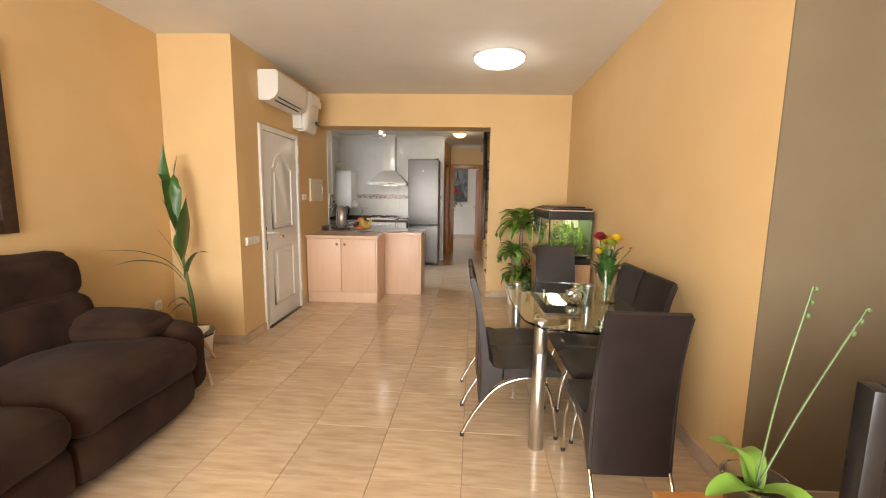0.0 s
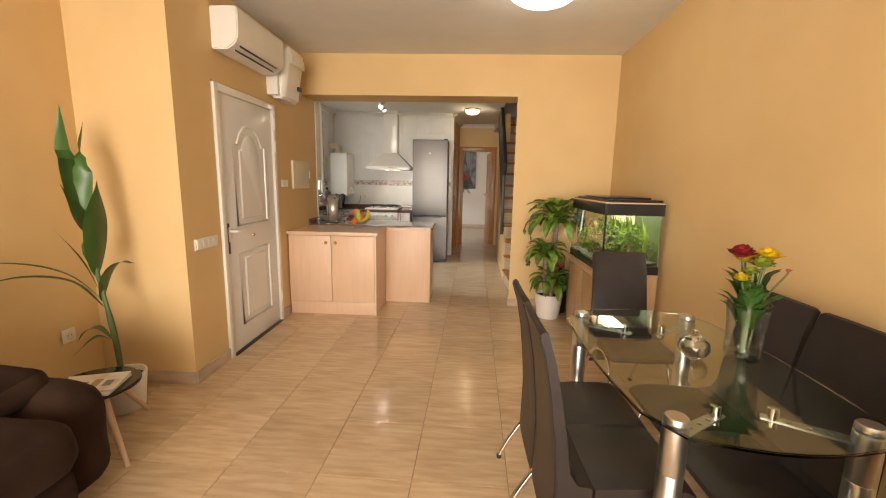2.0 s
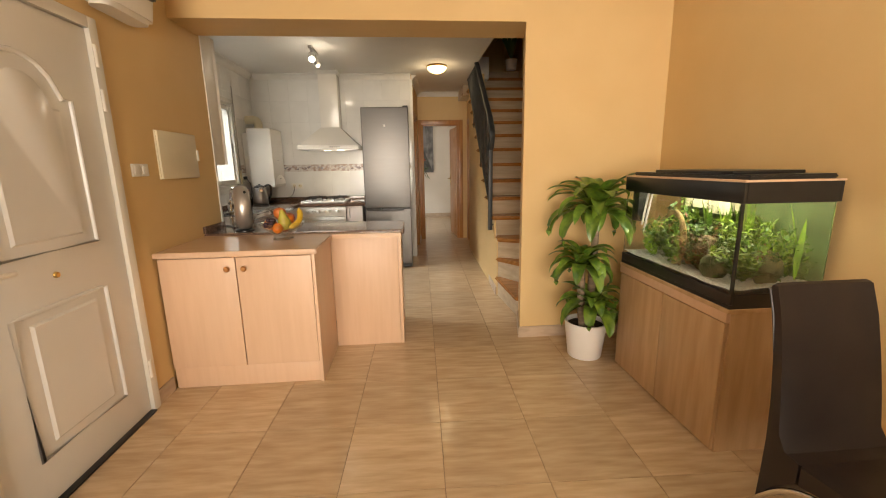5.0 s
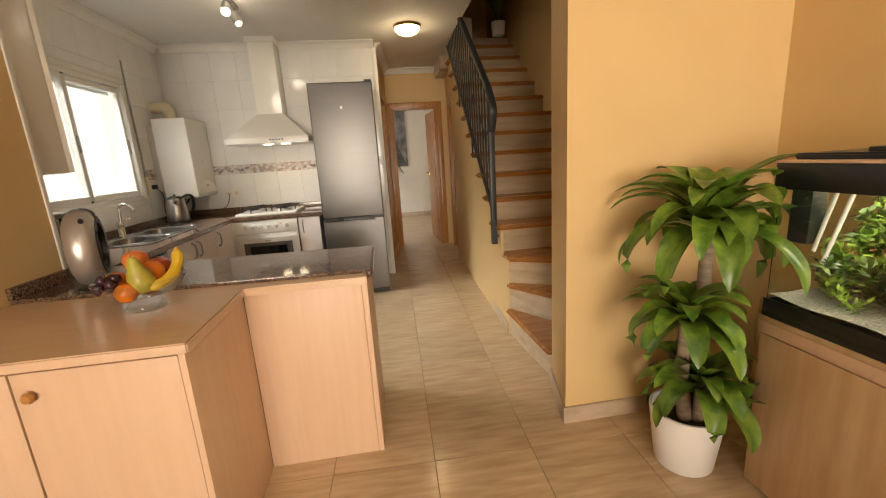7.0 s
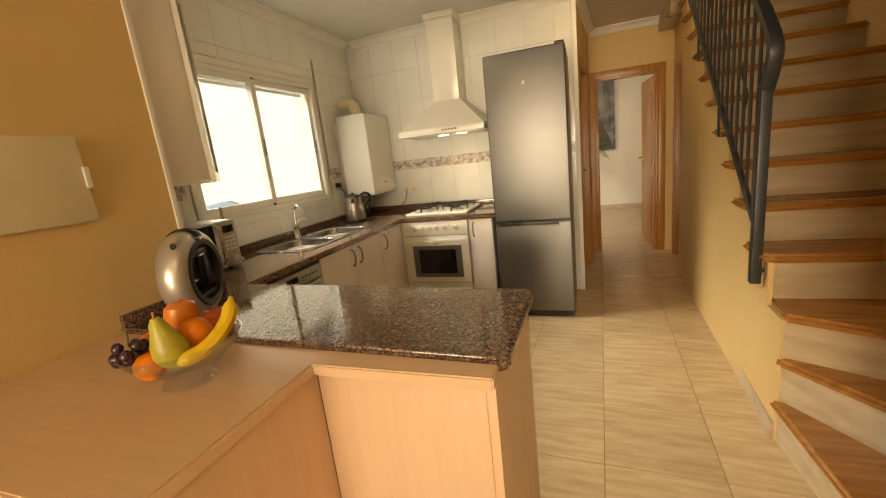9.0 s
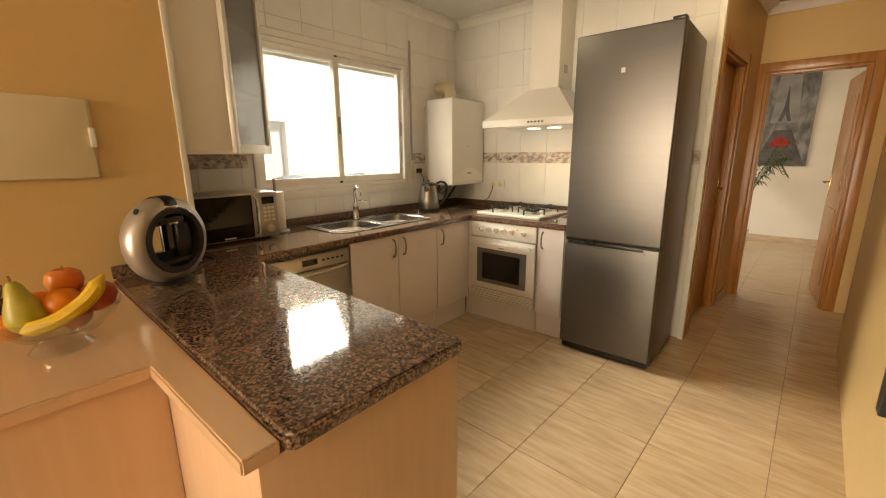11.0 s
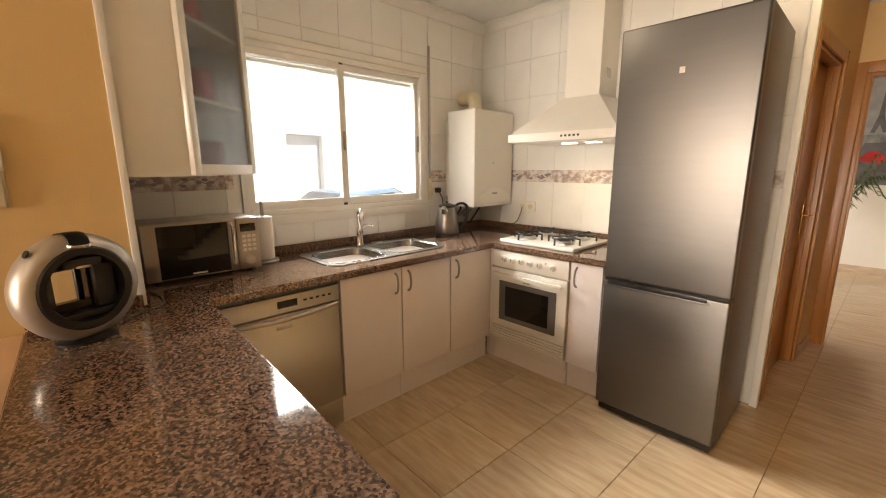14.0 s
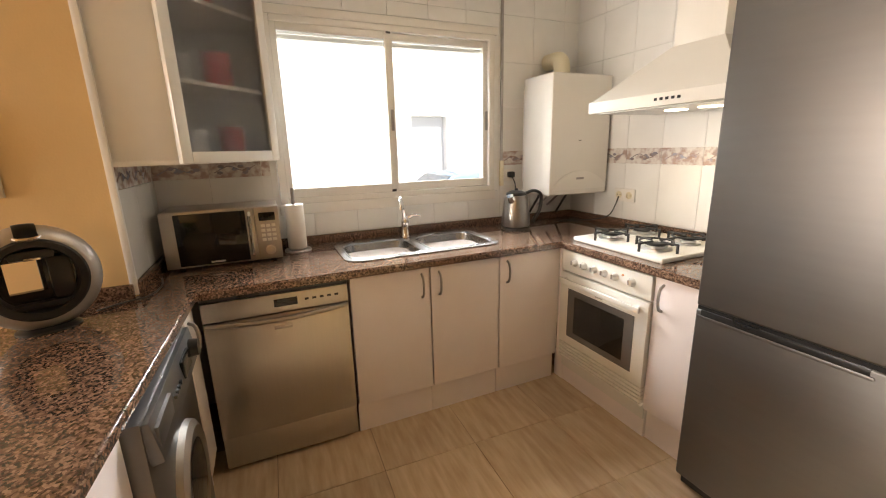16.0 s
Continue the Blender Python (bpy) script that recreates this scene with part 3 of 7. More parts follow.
sash(wy0 + 0.025, 8.62, -1.551)
sash(8.58, wy1 - 0.025, -1.577)
part("sill", box(-1.56, -1.535, wy0 - 0.01, wy1 + 0.01, wz0 - 0.06, wz0, 0.004), ENAMEL, W, world=True)
part("shutter_box", box(-1.56, -1.53, wy0 - 0.03, wy1 + 0.02, wz1, wz1 + 0.045, 0.005), ENAMEL, W, world=True)
part("seal", box(-1.5385, -1.5365, 8.585, 8.612, 2.03, 2.072), BLACK, W, world=True)
part("seal", box(-1.5385, -1.5365, 8.575, 8.602, 1.11, 1.155), BLACK, W, world=True)
part("roller_shutter", join(*[box(-1.66, -1.645, wy0 + 0.03, wy1 - 0.03, 1.985 + 0.028 * i, 2.010 + 0.028 * i, 0.005) for i in range(4)]), ENAMEL, W, "cream slats of a raised roller shutter", world=True)
S = thing("shutter_strap", (-1.54, 9.36, 1.26), "grey roller shutter strap with its ivory wall winder", "strap")
part("strap", box(-1.542, -1.537, 9.345, 9.365, 1.30, 2.28), NICKEL, S, world=True)
part("winder", box(-1.546, -1.532, 9.34, 9.372, 1.13, 1.30, 0.004), IVORY, S, world=True)

# far windows that let daylight in
for nm, (cx, cy, cz), (sx, sy, sz), lab in (("window_2", (-1.12, 13.32, 1.5), (0.05, 1.4, 1.2), "white framed far room window"), ("window_3", (0.8, -1.28, 1.125), (3.5, 0.06, 2.25), "wide white framed terrace doors")):
    w = thing(nm, (cx, cy, cz - sz / 2), lab, "window", kind="structure")
    fl = join(box(-sx / 2, sx / 2, -sy / 2, sy / 2, 0, 0.06), box(-sx / 2, sx / 2, -sy / 2, sy / 2, sz - 0.06, sz))
    for k in range(3):
        f = k / 2
        if sx > sy:
            x = (f - 0.5) * (sx - 0.07)
            fl = join(fl, box(x - 0.035, x + 0.035, -sy / 2, sy / 2, 0.06, sz - 0.06))
        else:
            y = (f - 0.5) * (sy - 0.07)
            fl = join(fl, box(-sx / 2, sx / 2, y - 0.035, y + 0.035, 0.06, sz - 0.06))
    part("window_frame", fl, ENAMEL, w)

# ---- staircase ----
STEPS = [0.20, 0.398, 0.597, 0.792] + [0.792 + 0.181 * k for k in range(1, 11)]
ST = thing("staircase", (1.85, 7.9, 0), "winding staircase with wooden treads and travertine risers", "staircase", kind="structure")
PIV = (1.402, 7.99)


def tread_thing(outline, z, k):
    o = part("tread", prism(outline, z - 0.038, z, 0.014, 3), TREAD, ST, world=True)
    return o


def slab(outline, z0, z1):
    return part("riser", prism(outline, z0, z1), RISER, ST, world=True)


XR = 2.308
Y4 = 8.14
YF = Y4 + 0.02
# three winders that turn from the hall into the flight, each a solid wedge under a wooden tread
wedge = [
    [PIV, (1.43, 7.302), (XR, 7.302), (XR, YF), (1.412, YF)],
    [PIV, (1.86, 7.302), (XR, 7.302), (XR, YF), (1.412, YF)],
    [PIV, (XR, 7.48), (XR, YF), (1.412, YF)],
]
prev = 0.0
for k, w in enumerate(wedge):
    slab(w if k else [PIV, (1.45, 7.302), (XR, 7.302), (XR, YF), (1.412, YF)], prev, STEPS[k] - 0.038)
    c = Vector((1.9, 8.05))
    a, b = Vector(w[0]), Vector(w[1])
    n = (b - a).orthogonal().normalized()
    if (c - a).dot(n) > 0:
        n = -n
    d = (b - a).normalized()
    nose = [a + n * 0.03 - d * 0.015, b + n * 0.03]
    if nose[1].x > XR:
        nose[1] = Vector((XR, nose[1].y))
    if nose[1].y < 7.302:
        nose[1].y = 7.302
    tread_thing([tuple(nose[0]), tuple(nose[1])] + w[1:] + [w[0]] if k else [tuple(nose[0]), tuple(nose[1]), (XR, 7.302), (XR, YF), (1.412, YF), PIV], STEPS[k], k)
    prev = STEPS[k] - 0.002
RUN = 0.232
for k in range(3, len(STEPS)):
    y = Y4 + RUN * (k - 3)
    z = STEPS[k]
    xl = 1.40 + 0.035 * (y - 7.95)
    y1_ = y + (0.006 if k == 3 else 0.03)
    slab([(xl + 0.012, y1_), (XR, y1_), (XR, y + 0.33), (xl + 0.012, y + 0.33)], STEPS[k - 1] - 0.002, z - 0.038)
    left = xl - 0.035
    tread_thing([(left + 0.03, y), (XR, y), (XR, y + RUN + 0.045), (left, y + RUN + 0.045), (left, y + 0.04)], z, k)
yl = Y4 + RUN * (len(STEPS) - 3)
structure("floor_landing", box(1.43, 2.31, yl + 0.03, 11.75, STEPS[-1] - 0.2, STEPS[-1] + 0.178 - 0.04), RISER, "upper landing at the top of the stairs", "landing")


def stair_side():
    """The plastered wall under the flight, stepped under the treads."""
    line = [(7.993, -0.02), (7.993, STEPS[2] - 0.039), (Y4 + 0.027, STEPS[2] - 0.039), (Y4 + 0.027, STEPS[3] - 0.039)]
    for k in range(4, len(STEPS) - 1):
        y = Y4 + 0.027 + RUN * (k - 3)
        line += [(y, STEPS[k - 1] - 0.039), (y, STEPS[k] - 0.039)]
    line += [(10.45, STEPS[-2] - 0.039), (10.45, -0.02)]
    bm = bmesh.new()
    a = [bm.verts.new((1.392 + 0.035 * (y - 7.95), y, z)) for y, z in line]
    b = [bm.verts.new((1.411 + 0.035 * (y - 7.95), y, z)) for y, z in line]
    bm.faces.new(a)
    bm.faces.new(b[::-1])
    for i in range(len(line)):
        j = (i + 1) % len(line)
        bm.faces.new((a[i], b[i], b[j], a[j]))
    bmesh.ops.recalc_face_normals(bm, faces=bm.faces)
    return bm


structure("wall_stair_side", stair_side(), ORANGE, "apricot painted wall under the staircase", "wall")

# iron banister
BN = thing("banister", (1.36, 8.2, 0.66), "dark iron banister with thin bars and scroll ornaments", "banister")


def rail_low(y):
    return 0.90 + 0.845 * (y - 8.25)


def rail_high(y):
    return min(1.663 + 0.755 * (y - 8.126), KITCHEN_TOP - 0.012)


def rail_x(y):
    return 1.362 + 0.030 * (y - 8.0)


part("newel", box(1.345, 1.385, 8.195, 8.24, 0.645, 1.50, 0.004), RAILIRON, BN, world=True)
top = curve_points([(1.365, 8.218, 1.46), (1.365, 8.165, 1.545), (1.366, 8.155, 1.64), (1.372, 8.30, rail_high(8.30))], 6) + [(rail_x(y), y, rail_high(y)) for y in (8.6, 9.0, 9.27)]
part("handrail", tube(top, 0.030, 8, flat=0.6), RAILIRON, BN, world=True)
part("bottom_rail", tube([(rail_x(y), y, rail_low(y)) for y in (8.22, 8.8, 10.17)], 0.016, 6), RAILIRON, BN, world=True)
y = 8.31
k = 0
while y < 10.12:
    o = part("baluster", rod((rail_x(y), y, rail_low(y)), (rail_x(y), y, rail_high(y)), 0.0075, 6), RAILIRON, BN, world=True)
    if k % 4 == 2 and y < 9.6:
        zc = (rail_low(y) + rail_high(y)) / 2
        sc = []
        for s in (-1, 1):
            q = [(rail_x(y), y + s * (0.012 + 0.028 * math.sin(a) * (1 - a / 9)), zc + s * 0.06 - 0.05 * math.cos(a) * (1 - a / 9)) for a in [i * 0.45 for i in range(14)]]
            sc.append(tube(q, 0.006, 6))
        part("scroll", join(*sc), RAILIRON, o, world=True)
    y += 0.098
    k += 1
part("bracket", tube([(rail_x(8.22), 8.225, 0.70), (1.405, 8.225, 0.70)], 0.009, 6), RAILIRON, BN, world=True)
for yb in (8.95, 9.55):
    part("bracket", tube([(rail_x(yb), yb, rail_low(yb) + 0.02), (rail_x(yb), yb, rail_low(yb) - 0.20), (1.40 + 0.035 * (yb - 7.95), yb, rail_low(yb) - 0.20)], 0.008, 6), RAILIRON, BN, world=True)

# ---- kitchen ----
top_outline = [(-1.548, 7.352), (-0.944, 7.352), (-0.944, 7.03), (0.462, 6.985), (0.482, 7.0), (0.482, 7.475), (0.462, 7.497), (-0.868, 7.556), (-0.868, 9.34), (-0.035, 9.34), (-0.035, 9.978), (-1.548, 9.978)]
WT = thing("worktop", (-1.2, 8.0, 0.826), "polished brown granite worktop with speckled grain", "worktop")
SINKHOLES = ((-1.395, -1.03, 8.205, 8.585), (-1.395, -1.03, 8.63, 9.01))
part("slab", prism_holes(top_outline, [[(x0, y0), (x1, y0), (x1, y1), (x0, y1)] for x0, x1, y0, y1 in SINKHOLES], 0.828, 0.866, 0.008, 3), GRANITE, WT, world=True)
part("upstand", join(box(-1.548, -1.528, 7.372, 9.978, 0.866, 0.916, 0.003), box(-1.528, -0.035, 9.958, 9.978, 0.866, 0.916, 0.003), box(-1.548, -0.946, 7.352, 7.372, 0.866, 0.916, 0.003), box(-0.944, -0.924, 7.03, 7.35, 0.866, 0.916, 0.003)), GRANITE, WT, world=True)


def pull(parent, at, turn, vertical=True, length=0.12):
    """A bowed bar handle; local -y points away from the front."""
    h = length / 2
    pts = curve_points([(0, 0, -h), (0, -0.022, -h * 0.75), (0, -0.03, 0), (0, -0.022, h * 0.75), (0, 0, h)], 5)
    bm = tube(pts, 0.0055, 8, flat=1.3)
    o = part("handle", bm, NICKEL, parent)
    o.matrix_basis = pose(*at, 0, 0 if vertical else 90, turn)
    return o


def base_unit(name, at, width, turn, label, depth=0.6, handle_side=1, height=0.675, front=LACQUER, category="cabinet"):
    """A base unit standing on its plinth; local x along the front, -y the front."""
    t = thing(name, at, label, category, "kitchen base units", turn)
    part("body", box(-width / 2 + 0.001, width / 2 - 0.001, 0.021, depth, 0.165, 0.826), LACQUER, t)
    door = part("door", box(-width / 2 + 0.002, width / 2 - 0.002, 0.0, 0.02, 0.17, 0.822, 0.003), front, t)
    pull(door, (handle_side * (width / 2 - 0.045), 0.0, 0.735), 0)
    part("plinth", box(-width / 2, width / 2, 0.035, 0.05, 0.0, 0.165), front, t)
    return t


FX = -0.895
base_unit("base_cabinet", (FX, 8.352, 0), 0.395, 90, "white lacquered sink cabinet door with bowed handle")
base_unit("base_cabinet", (FX, 8.75, 0), 0.395, 90, "white lacquered sink cabinet door with bowed handle", handle_side=-1)
base_unit("base_cabinet", (FX, 9.152, 0), 0.40, 90, "white lacquered corner cabinet beside the oven", handle_side=-1)
base_unit("base_cabinet", (-0.181, 9.365, 0), 0.205, 0, "narrow white cabinet between oven and fridge", handle_side=-1)
base_unit("base_cabinet", (-0.78, 7.535, 0), 0.17, 180, "narrow white lacquered cabinet under the peninsula", depth=0.5, handle_side=-1)
base_unit("base_cabinet", (0.175, 7.50, 0), 0.50, 180, "white lacquered cabinet under the peninsula end", depth=0.46, handle_side=-1)

# dishwasher
DW = thing("dishwasher", (FX, 7.85, 0), "brushed steel dishwasher with dark display panel", "dishwasher", turn=90)
part("body", box(-0.292, 0.292, 0.022, 0.58, 0.09, 0.82), BLACK, DW)
part("door", box(-0.293, 0.293, 0.0, 0.022, 0.175, 0.715, 0.004), STEELH, DW)
cp = part("control_panel", box(-0.293, 0.293, -0.004, 0.022, 0.722, 0.805, 0.004), STEELH, DW)
part("display", box(-0.02, 0.075, -0.007, 0.0, 0.748, 0.782, 0.002), BLACKGLASS, cp)
for i in range(5):
    part("button", box(0.105 + 0.032 * i, 0.122 + 0.032 * i, -0.006, 0.0, 0.760, 0.770, 0.001), BLACK, cp)
part("handle_lip", tube(curve_points([(-0.285, 0.002, 0.708), (-0.17, -0.010, 0.700), (0.0, -0.016, 0.694), (0.17, -0.010, 0.700), (0.285, 0.002, 0.708)], 6), 0.011, 10), STEELH, DW)
part("badge", box(-0.03, 0.045, -0.0025, 0.0, 0.645, 0.662, 0.001), NICKEL, DW)
part("top_strip", box(-0.293, 0.293, 0.0, 0.02, 0.808, 0.824), BLACK, DW)
part("plinth", box(-0.293, 0.293, 0.012, 0.03, 0.02, 0.17, 0.003), STEELH, DW)

# washing machine under the peninsula
WM = thing("washing_machine", (-0.385, 7.535, 0), "dark grey washing machine with round door under the peninsula", "washing machine", turn=180)
part("body", box(-0.297, 0.297, 0.0, 0.46, 0.01, 0.815, 0.012), STEEL, WM)
ring = part("door", moved(lathe([(0.0, 0.022), (0.12, 0.022), (0.155, 0.03), (0.175, 0.018), (0.18, 0.0)], 36), pose(0, 0, 0.42, 90, 0, 0)), STEELH, WM)
part("porthole", moved(lathe([(0.0, 0.034), (0.08, 0.032), (0.118, 0.024)], 32, close=False), pose(0, -0.002, 0.42, 90, 0, 0)), BLACKGLASS, ring)
wp = part("control_panel", moved(box(-0.29, 0.29, -0.018, 0.012, -0.055, 0.055, 0.006), pose(0, -0.004, 0.752, -9, 0, 0)), STEEL, WM)
part("display", box(0.05, 0.16, -0.031, -0.018, 0.73, 0.785, 0.003), BLACKGLASS, wp)
for i in range(4):
    part("button", box(-0.09 + 0.026 * i, -0.075 + 0.026 * i, -0.030, -0.018, 0.745, 0.755, 0.002), BLACK, wp)
part("dial", moved(lathe([(0.0, 0.03), (0.028, 0.028), (0.032, 0.0)], 24), pose(0.215, -0.020, 0.757, 90, 0, 0)), BLACK, WM)
part("detergent_drawer", box(-0.275, -0.12, -0.026, -0.015, 0.722, 0.785, 0.003), STEEL, WM)

# peninsula, living room side
PC = thing("sideboard", (-0.5, 6.7, 0), "beech laminate peninsula cupboard with two doors and round knobs", "cupboard")
part("body", box(-0.93, -0.045, 6.456, 6.93, 0.10, 0.818), BEECH, PC, world=True)
for y0, y1, kx in ((-0.93, -0.502, -0.548), (-0.496, -0.066, -0.452)):
    d = part("door", box(y0, y1, 6.434, 6.455, 0.135, 0.812, 0.003), BEECH, PC, world=True)
    part("knob", moved(lathe([(0.0, 0.026), (0.012, 0.024), (0.017, 0.016), (0.012, 0.006), (0.008, 0.0)], 18), pose(kx, 6.434, 0.745, 90, 0, 0)), PINE, d, "turned wooden knob", world=True)
part("side_panel", box(-0.063, -0.044, 6.430, 6.945, 0.0, 0.820, 0.002), BEECH, PC, world=True)
part("plinth", box(-0.93, -0.064, 6.446, 6.462, 0.0, 0.13, 0.002), BEECH, PC, world=True)
PP = thing("peninsula_panel", (0.2, 6.95, 0), "beech laminate peninsula back and end panels", "panel")
part("back_panel", box(-0.043, 0.430, 6.945, 6.967, 0.0, 0.818, 0.002), BEECH, PP, world=True)
part("end_panel", box(0.431, 0.455, 6.943, 7.49, 0.0, 0.824, 0.002), BEECH, PP, world=True)
wood_top = [(-0.944, 6.42), (-0.030, 6.42), (-0.030, 6.915), (0.458, 6.915), (0.458, 6.984), (-0.944, 7.029)]
WL = thing("wooden_ledge", (-0.45, 6.7, 0.82), "beech laminate ledge top along the granite", "worktop")
part("board", prism(wood_top, 0.820, 0.852, 0.004, 2), BEECHTOP, WL, world=True)
part("edge_strip", box(-0.943, -0.031, 6.4170, 6.4203, 0.823, 0.849, 0.001), BEECH, WL, world=True)
part("edge_strip", box(-0.0297, -0.0265, 6.4205, 6.9147, 0.823, 0.849, 0.001), BEECH, WL, world=True)

# sink and tap
SK = thing("sink", (-1.2, 8.6, 0.866), "stainless steel double bowl sink set in granite", "sink")


def rounded(x0, x1, y0, y1, r, n=6):
    pts = []
    for cx, cy, a0 in ((x1 - r, y1 - r, 0), (x0 + r, y1 - r, 90), (x0 + r, y0 + r, 180), (x1 - r, y0 + r, 270)):
        for i in range(n + 1):
            a = radians(a0 + 90 * i / n)
            pts.append((cx + r * math.cos(a), cy + r * math.sin(a)))
    return pts


def bowl(x0, x1, y0, y1, z, depth=0.15):
    """A pressed dish: rim, steep sides and floor."""
    bm = bmesh.new()
    rings = []
    for inset, zz in ((-0.006, z - 0.004), (-0.006, z), (0, z + 0.001), (0.008, z - 0.006), (0.022, z - depth + 0.03), (0.045, z - depth), (0.15, z - depth - 0.004)):
        rings.append([bm.verts.new((x, y, zz)) for x, y in rounded(x0 + inset, x1 - inset, y0 + inset, y1 - inset, max(0.02, 0.085 - max(0, inset) * 0.5))])
    n = len(rings[0])
    for a, b in zip(rings, rings[1:]):
        for i in range(n):
            bm.faces.new((a[i], a[(i + 1) % n], b[(i + 1) % n], b[i]))
    bm.faces.new(rings[-1])
    bmesh.ops.recalc_face_normals(bm, faces=bm.faces)
    return bm


part("rim", prism_holes(rounded(-1.455, -0.995, 8.17, 9.045, 0.09), [rounded(x0 + 0.002, x1 - 0.002, y0 + 0.002, y1 - 0.002, 0.085) for x0, x1, y0, y1 in SINKHOLES], 0.866, 0.872, 0.0015, 1), SINKSTEEL, SK, world=True)
for x0, x1, y0, y1 in SINKHOLES:
    b = part("bowl", bowl(x0, x1, y0, y1, 0.8735), SINKSTEEL, SK, world=True)
    part("drain", moved(lathe([(0.0, 0.004), (0.03, 0.006), (0.042, 0.0)], 24), Matrix.Translation(((x0 + x1) / 2, (y0 + y1) / 2, 0.7205))), CHROME, b, world=True)
TP = thing("tap", (-1.40, 8.60, 0.872), "chrome swan-neck mixer tap behind the sink", "tap")
part("base", lathe([(0.0, 0.0), (0.027, 0.0), (0.027, 0.012), (0.022, 0.02), (0.022, 0.09), (0.024, 0.10), (0.018, 0.125), (0.0, 0.128)], 20), CHROME, TP)
part("spout", tube(curve_points([(0, 0, 0.06), (0.015, -0.01, 0.15), (0.035, -0.03, 0.225), (0.09, -0.05, 0.25), (0.14, -0.065, 0.225), (0.15, -0.07, 0.19)], 6), 0.011, 12), CHROME, TP)
part("lever", tube(curve_points([(0.0, 0.01, 0.115), (0.01, 0.045, 0.135), (0.02, 0.09, 0.13)], 5), [0.012] * 5 + [0.008] * 6, 10), CHROME, TP)

# oven
OV = thing("oven", (-0.583, 9.36, 0), "white built-in oven with black window and dials", "oven")
part("body", box(-0.292, 0.292, 0.02, 0.56, 0.10, 0.824), ENAMEL, OV)
cp = part("control_panel", box(-0.294, 0.294, -0.006, 0.02, 0.705, 0.822, 0.004), ENAMEL, OV)
for i, x in enumerate((-0.19, -0.12, -0.05, 0.02, 0.09, 0.19)):
    k = part("knob", moved(lathe([(0.0, 0.026), (0.014, 0.025), (0.017, 0.012), (0.021, 0.004), (0.021, 0.0)], 20), pose(x, -0.006, 0.765, 90, 0, 0)), ENAMEL, cp)
    part("pointer", box(x - 0.0025, x + 0.0025, -0.036, -0.030, 0.757, 0.779), NICKEL, k)
part("pilot_light", moved(lathe([(0.0, 0.006), (0.005, 0.004), (0.006, 0.0)], 12), pose(0.135, -0.006, 0.785, 90, 0, 0)), glow_material("amber_lens", (0.6, 0.2, 0.05), 0.0), cp)
od = part("door", box(-0.292, 0.292, -0.012, 0.02, 0.275, 0.695, 0.005), ENAMEL, OV)
part("frame", box(-0.225, 0.225, -0.0145, -0.010, 0.325, 0.610, 0.002), material("grey_oven_glass", (0.16, 0.15, 0.145), (0.13, 0.12, 0.115), 4, 0.12), od, "grey inner window frame")
part("window", box(-0.17, 0.17, -0.0165, -0.012, 0.36, 0.575, 0.002), BLACKGLASS, od)
part("handle", join(box(-0.27, 0.27, -0.05, -0.035, 0.645, 0.672, 0.006), box(-0.25, -0.23, -0.04, -0.01, 0.65, 0.668), box(0.23, 0.25, -0.04, -0.01, 0.65, 0.668)), ENAMEL, od)
part("brand_plate", box(-0.025, 0.025, -0.0135, -0.011, 0.622, 0.632), NICKEL, od)
for i in range(5):
    part("vent_slat", box(-0.29, 0.29, -0.008, 0.02, 0.172 + 0.02 * i, 0.187 + 0.02 * i, 0.003), ENAMEL, OV)
part("plinth", box(-0.294, 0.294, 0.03, 0.05, 0.0, 0.165), LACQUER, OV)
single("corner_filler", box(-0.895, -0.877, 9.352, 9.372, 0.165, 0.826), LACQUER, "white lacquered strip in the kitchen corner", "panel")
single("corner_plinth", box(-0.945, -0.877, 9.385, 9.40, 0.0, 0.165), LACQUER, "white lacquered plinth in the kitchen corner", "panel")

# hob
HB = thing("gas_hob", (-0.583, 9.66, 0.866), "white enamelled gas hob with black pan supports", "hob")
part("plate", box(-0.285, 0.285, -0.245, 0.245, 0.0, 0.024, 0.009, 3), ENAMEL, HB)
for bx, by, r in ((-0.14, -0.11, 0.042), (0.14, -0.11, 0.05), (-0.14, 0.12, 0.05), (0.14, 0.12, 0.036)):
    bn = part("burner", moved(lathe([(r + 0.022, 0.0), (r + 0.02, 0.008), (r, 0.01), (r, 0.02), (0.0, 0.021)], 28), Matrix.Translation((bx, by, 0.024))), ALU, HB)
    part("burner_cap", moved(lathe([(r * 0.85, 0.0), (r * 0.85, 0.006), (r * 0.6, 0.01), (0.0, 0.011)], 28), Matrix.Translation((bx, by, 0.045))), IRON, bn)
    arms = [moved(join(box(r * 0.5, 0.118, -0.005, 0.005, 0.036, 0.045, 0.002), box(0.108, 0.118, -0.005, 0.005, 0.0, 0.040, 0.002)), pose(bx, by, 0.024, 0, 0, a)) for a in (0, 90, 180, 270)]
    hoop = tube([(bx + 0.075 * math.cos(a * 0.2618), by + 0.075 * math.sin(a * 0.2618), 0.024 + 0.038) for a in range(24)], 0.0045, 6, closed=True)
    part("pan_support", join(hoop, *arms), IRON, HB)

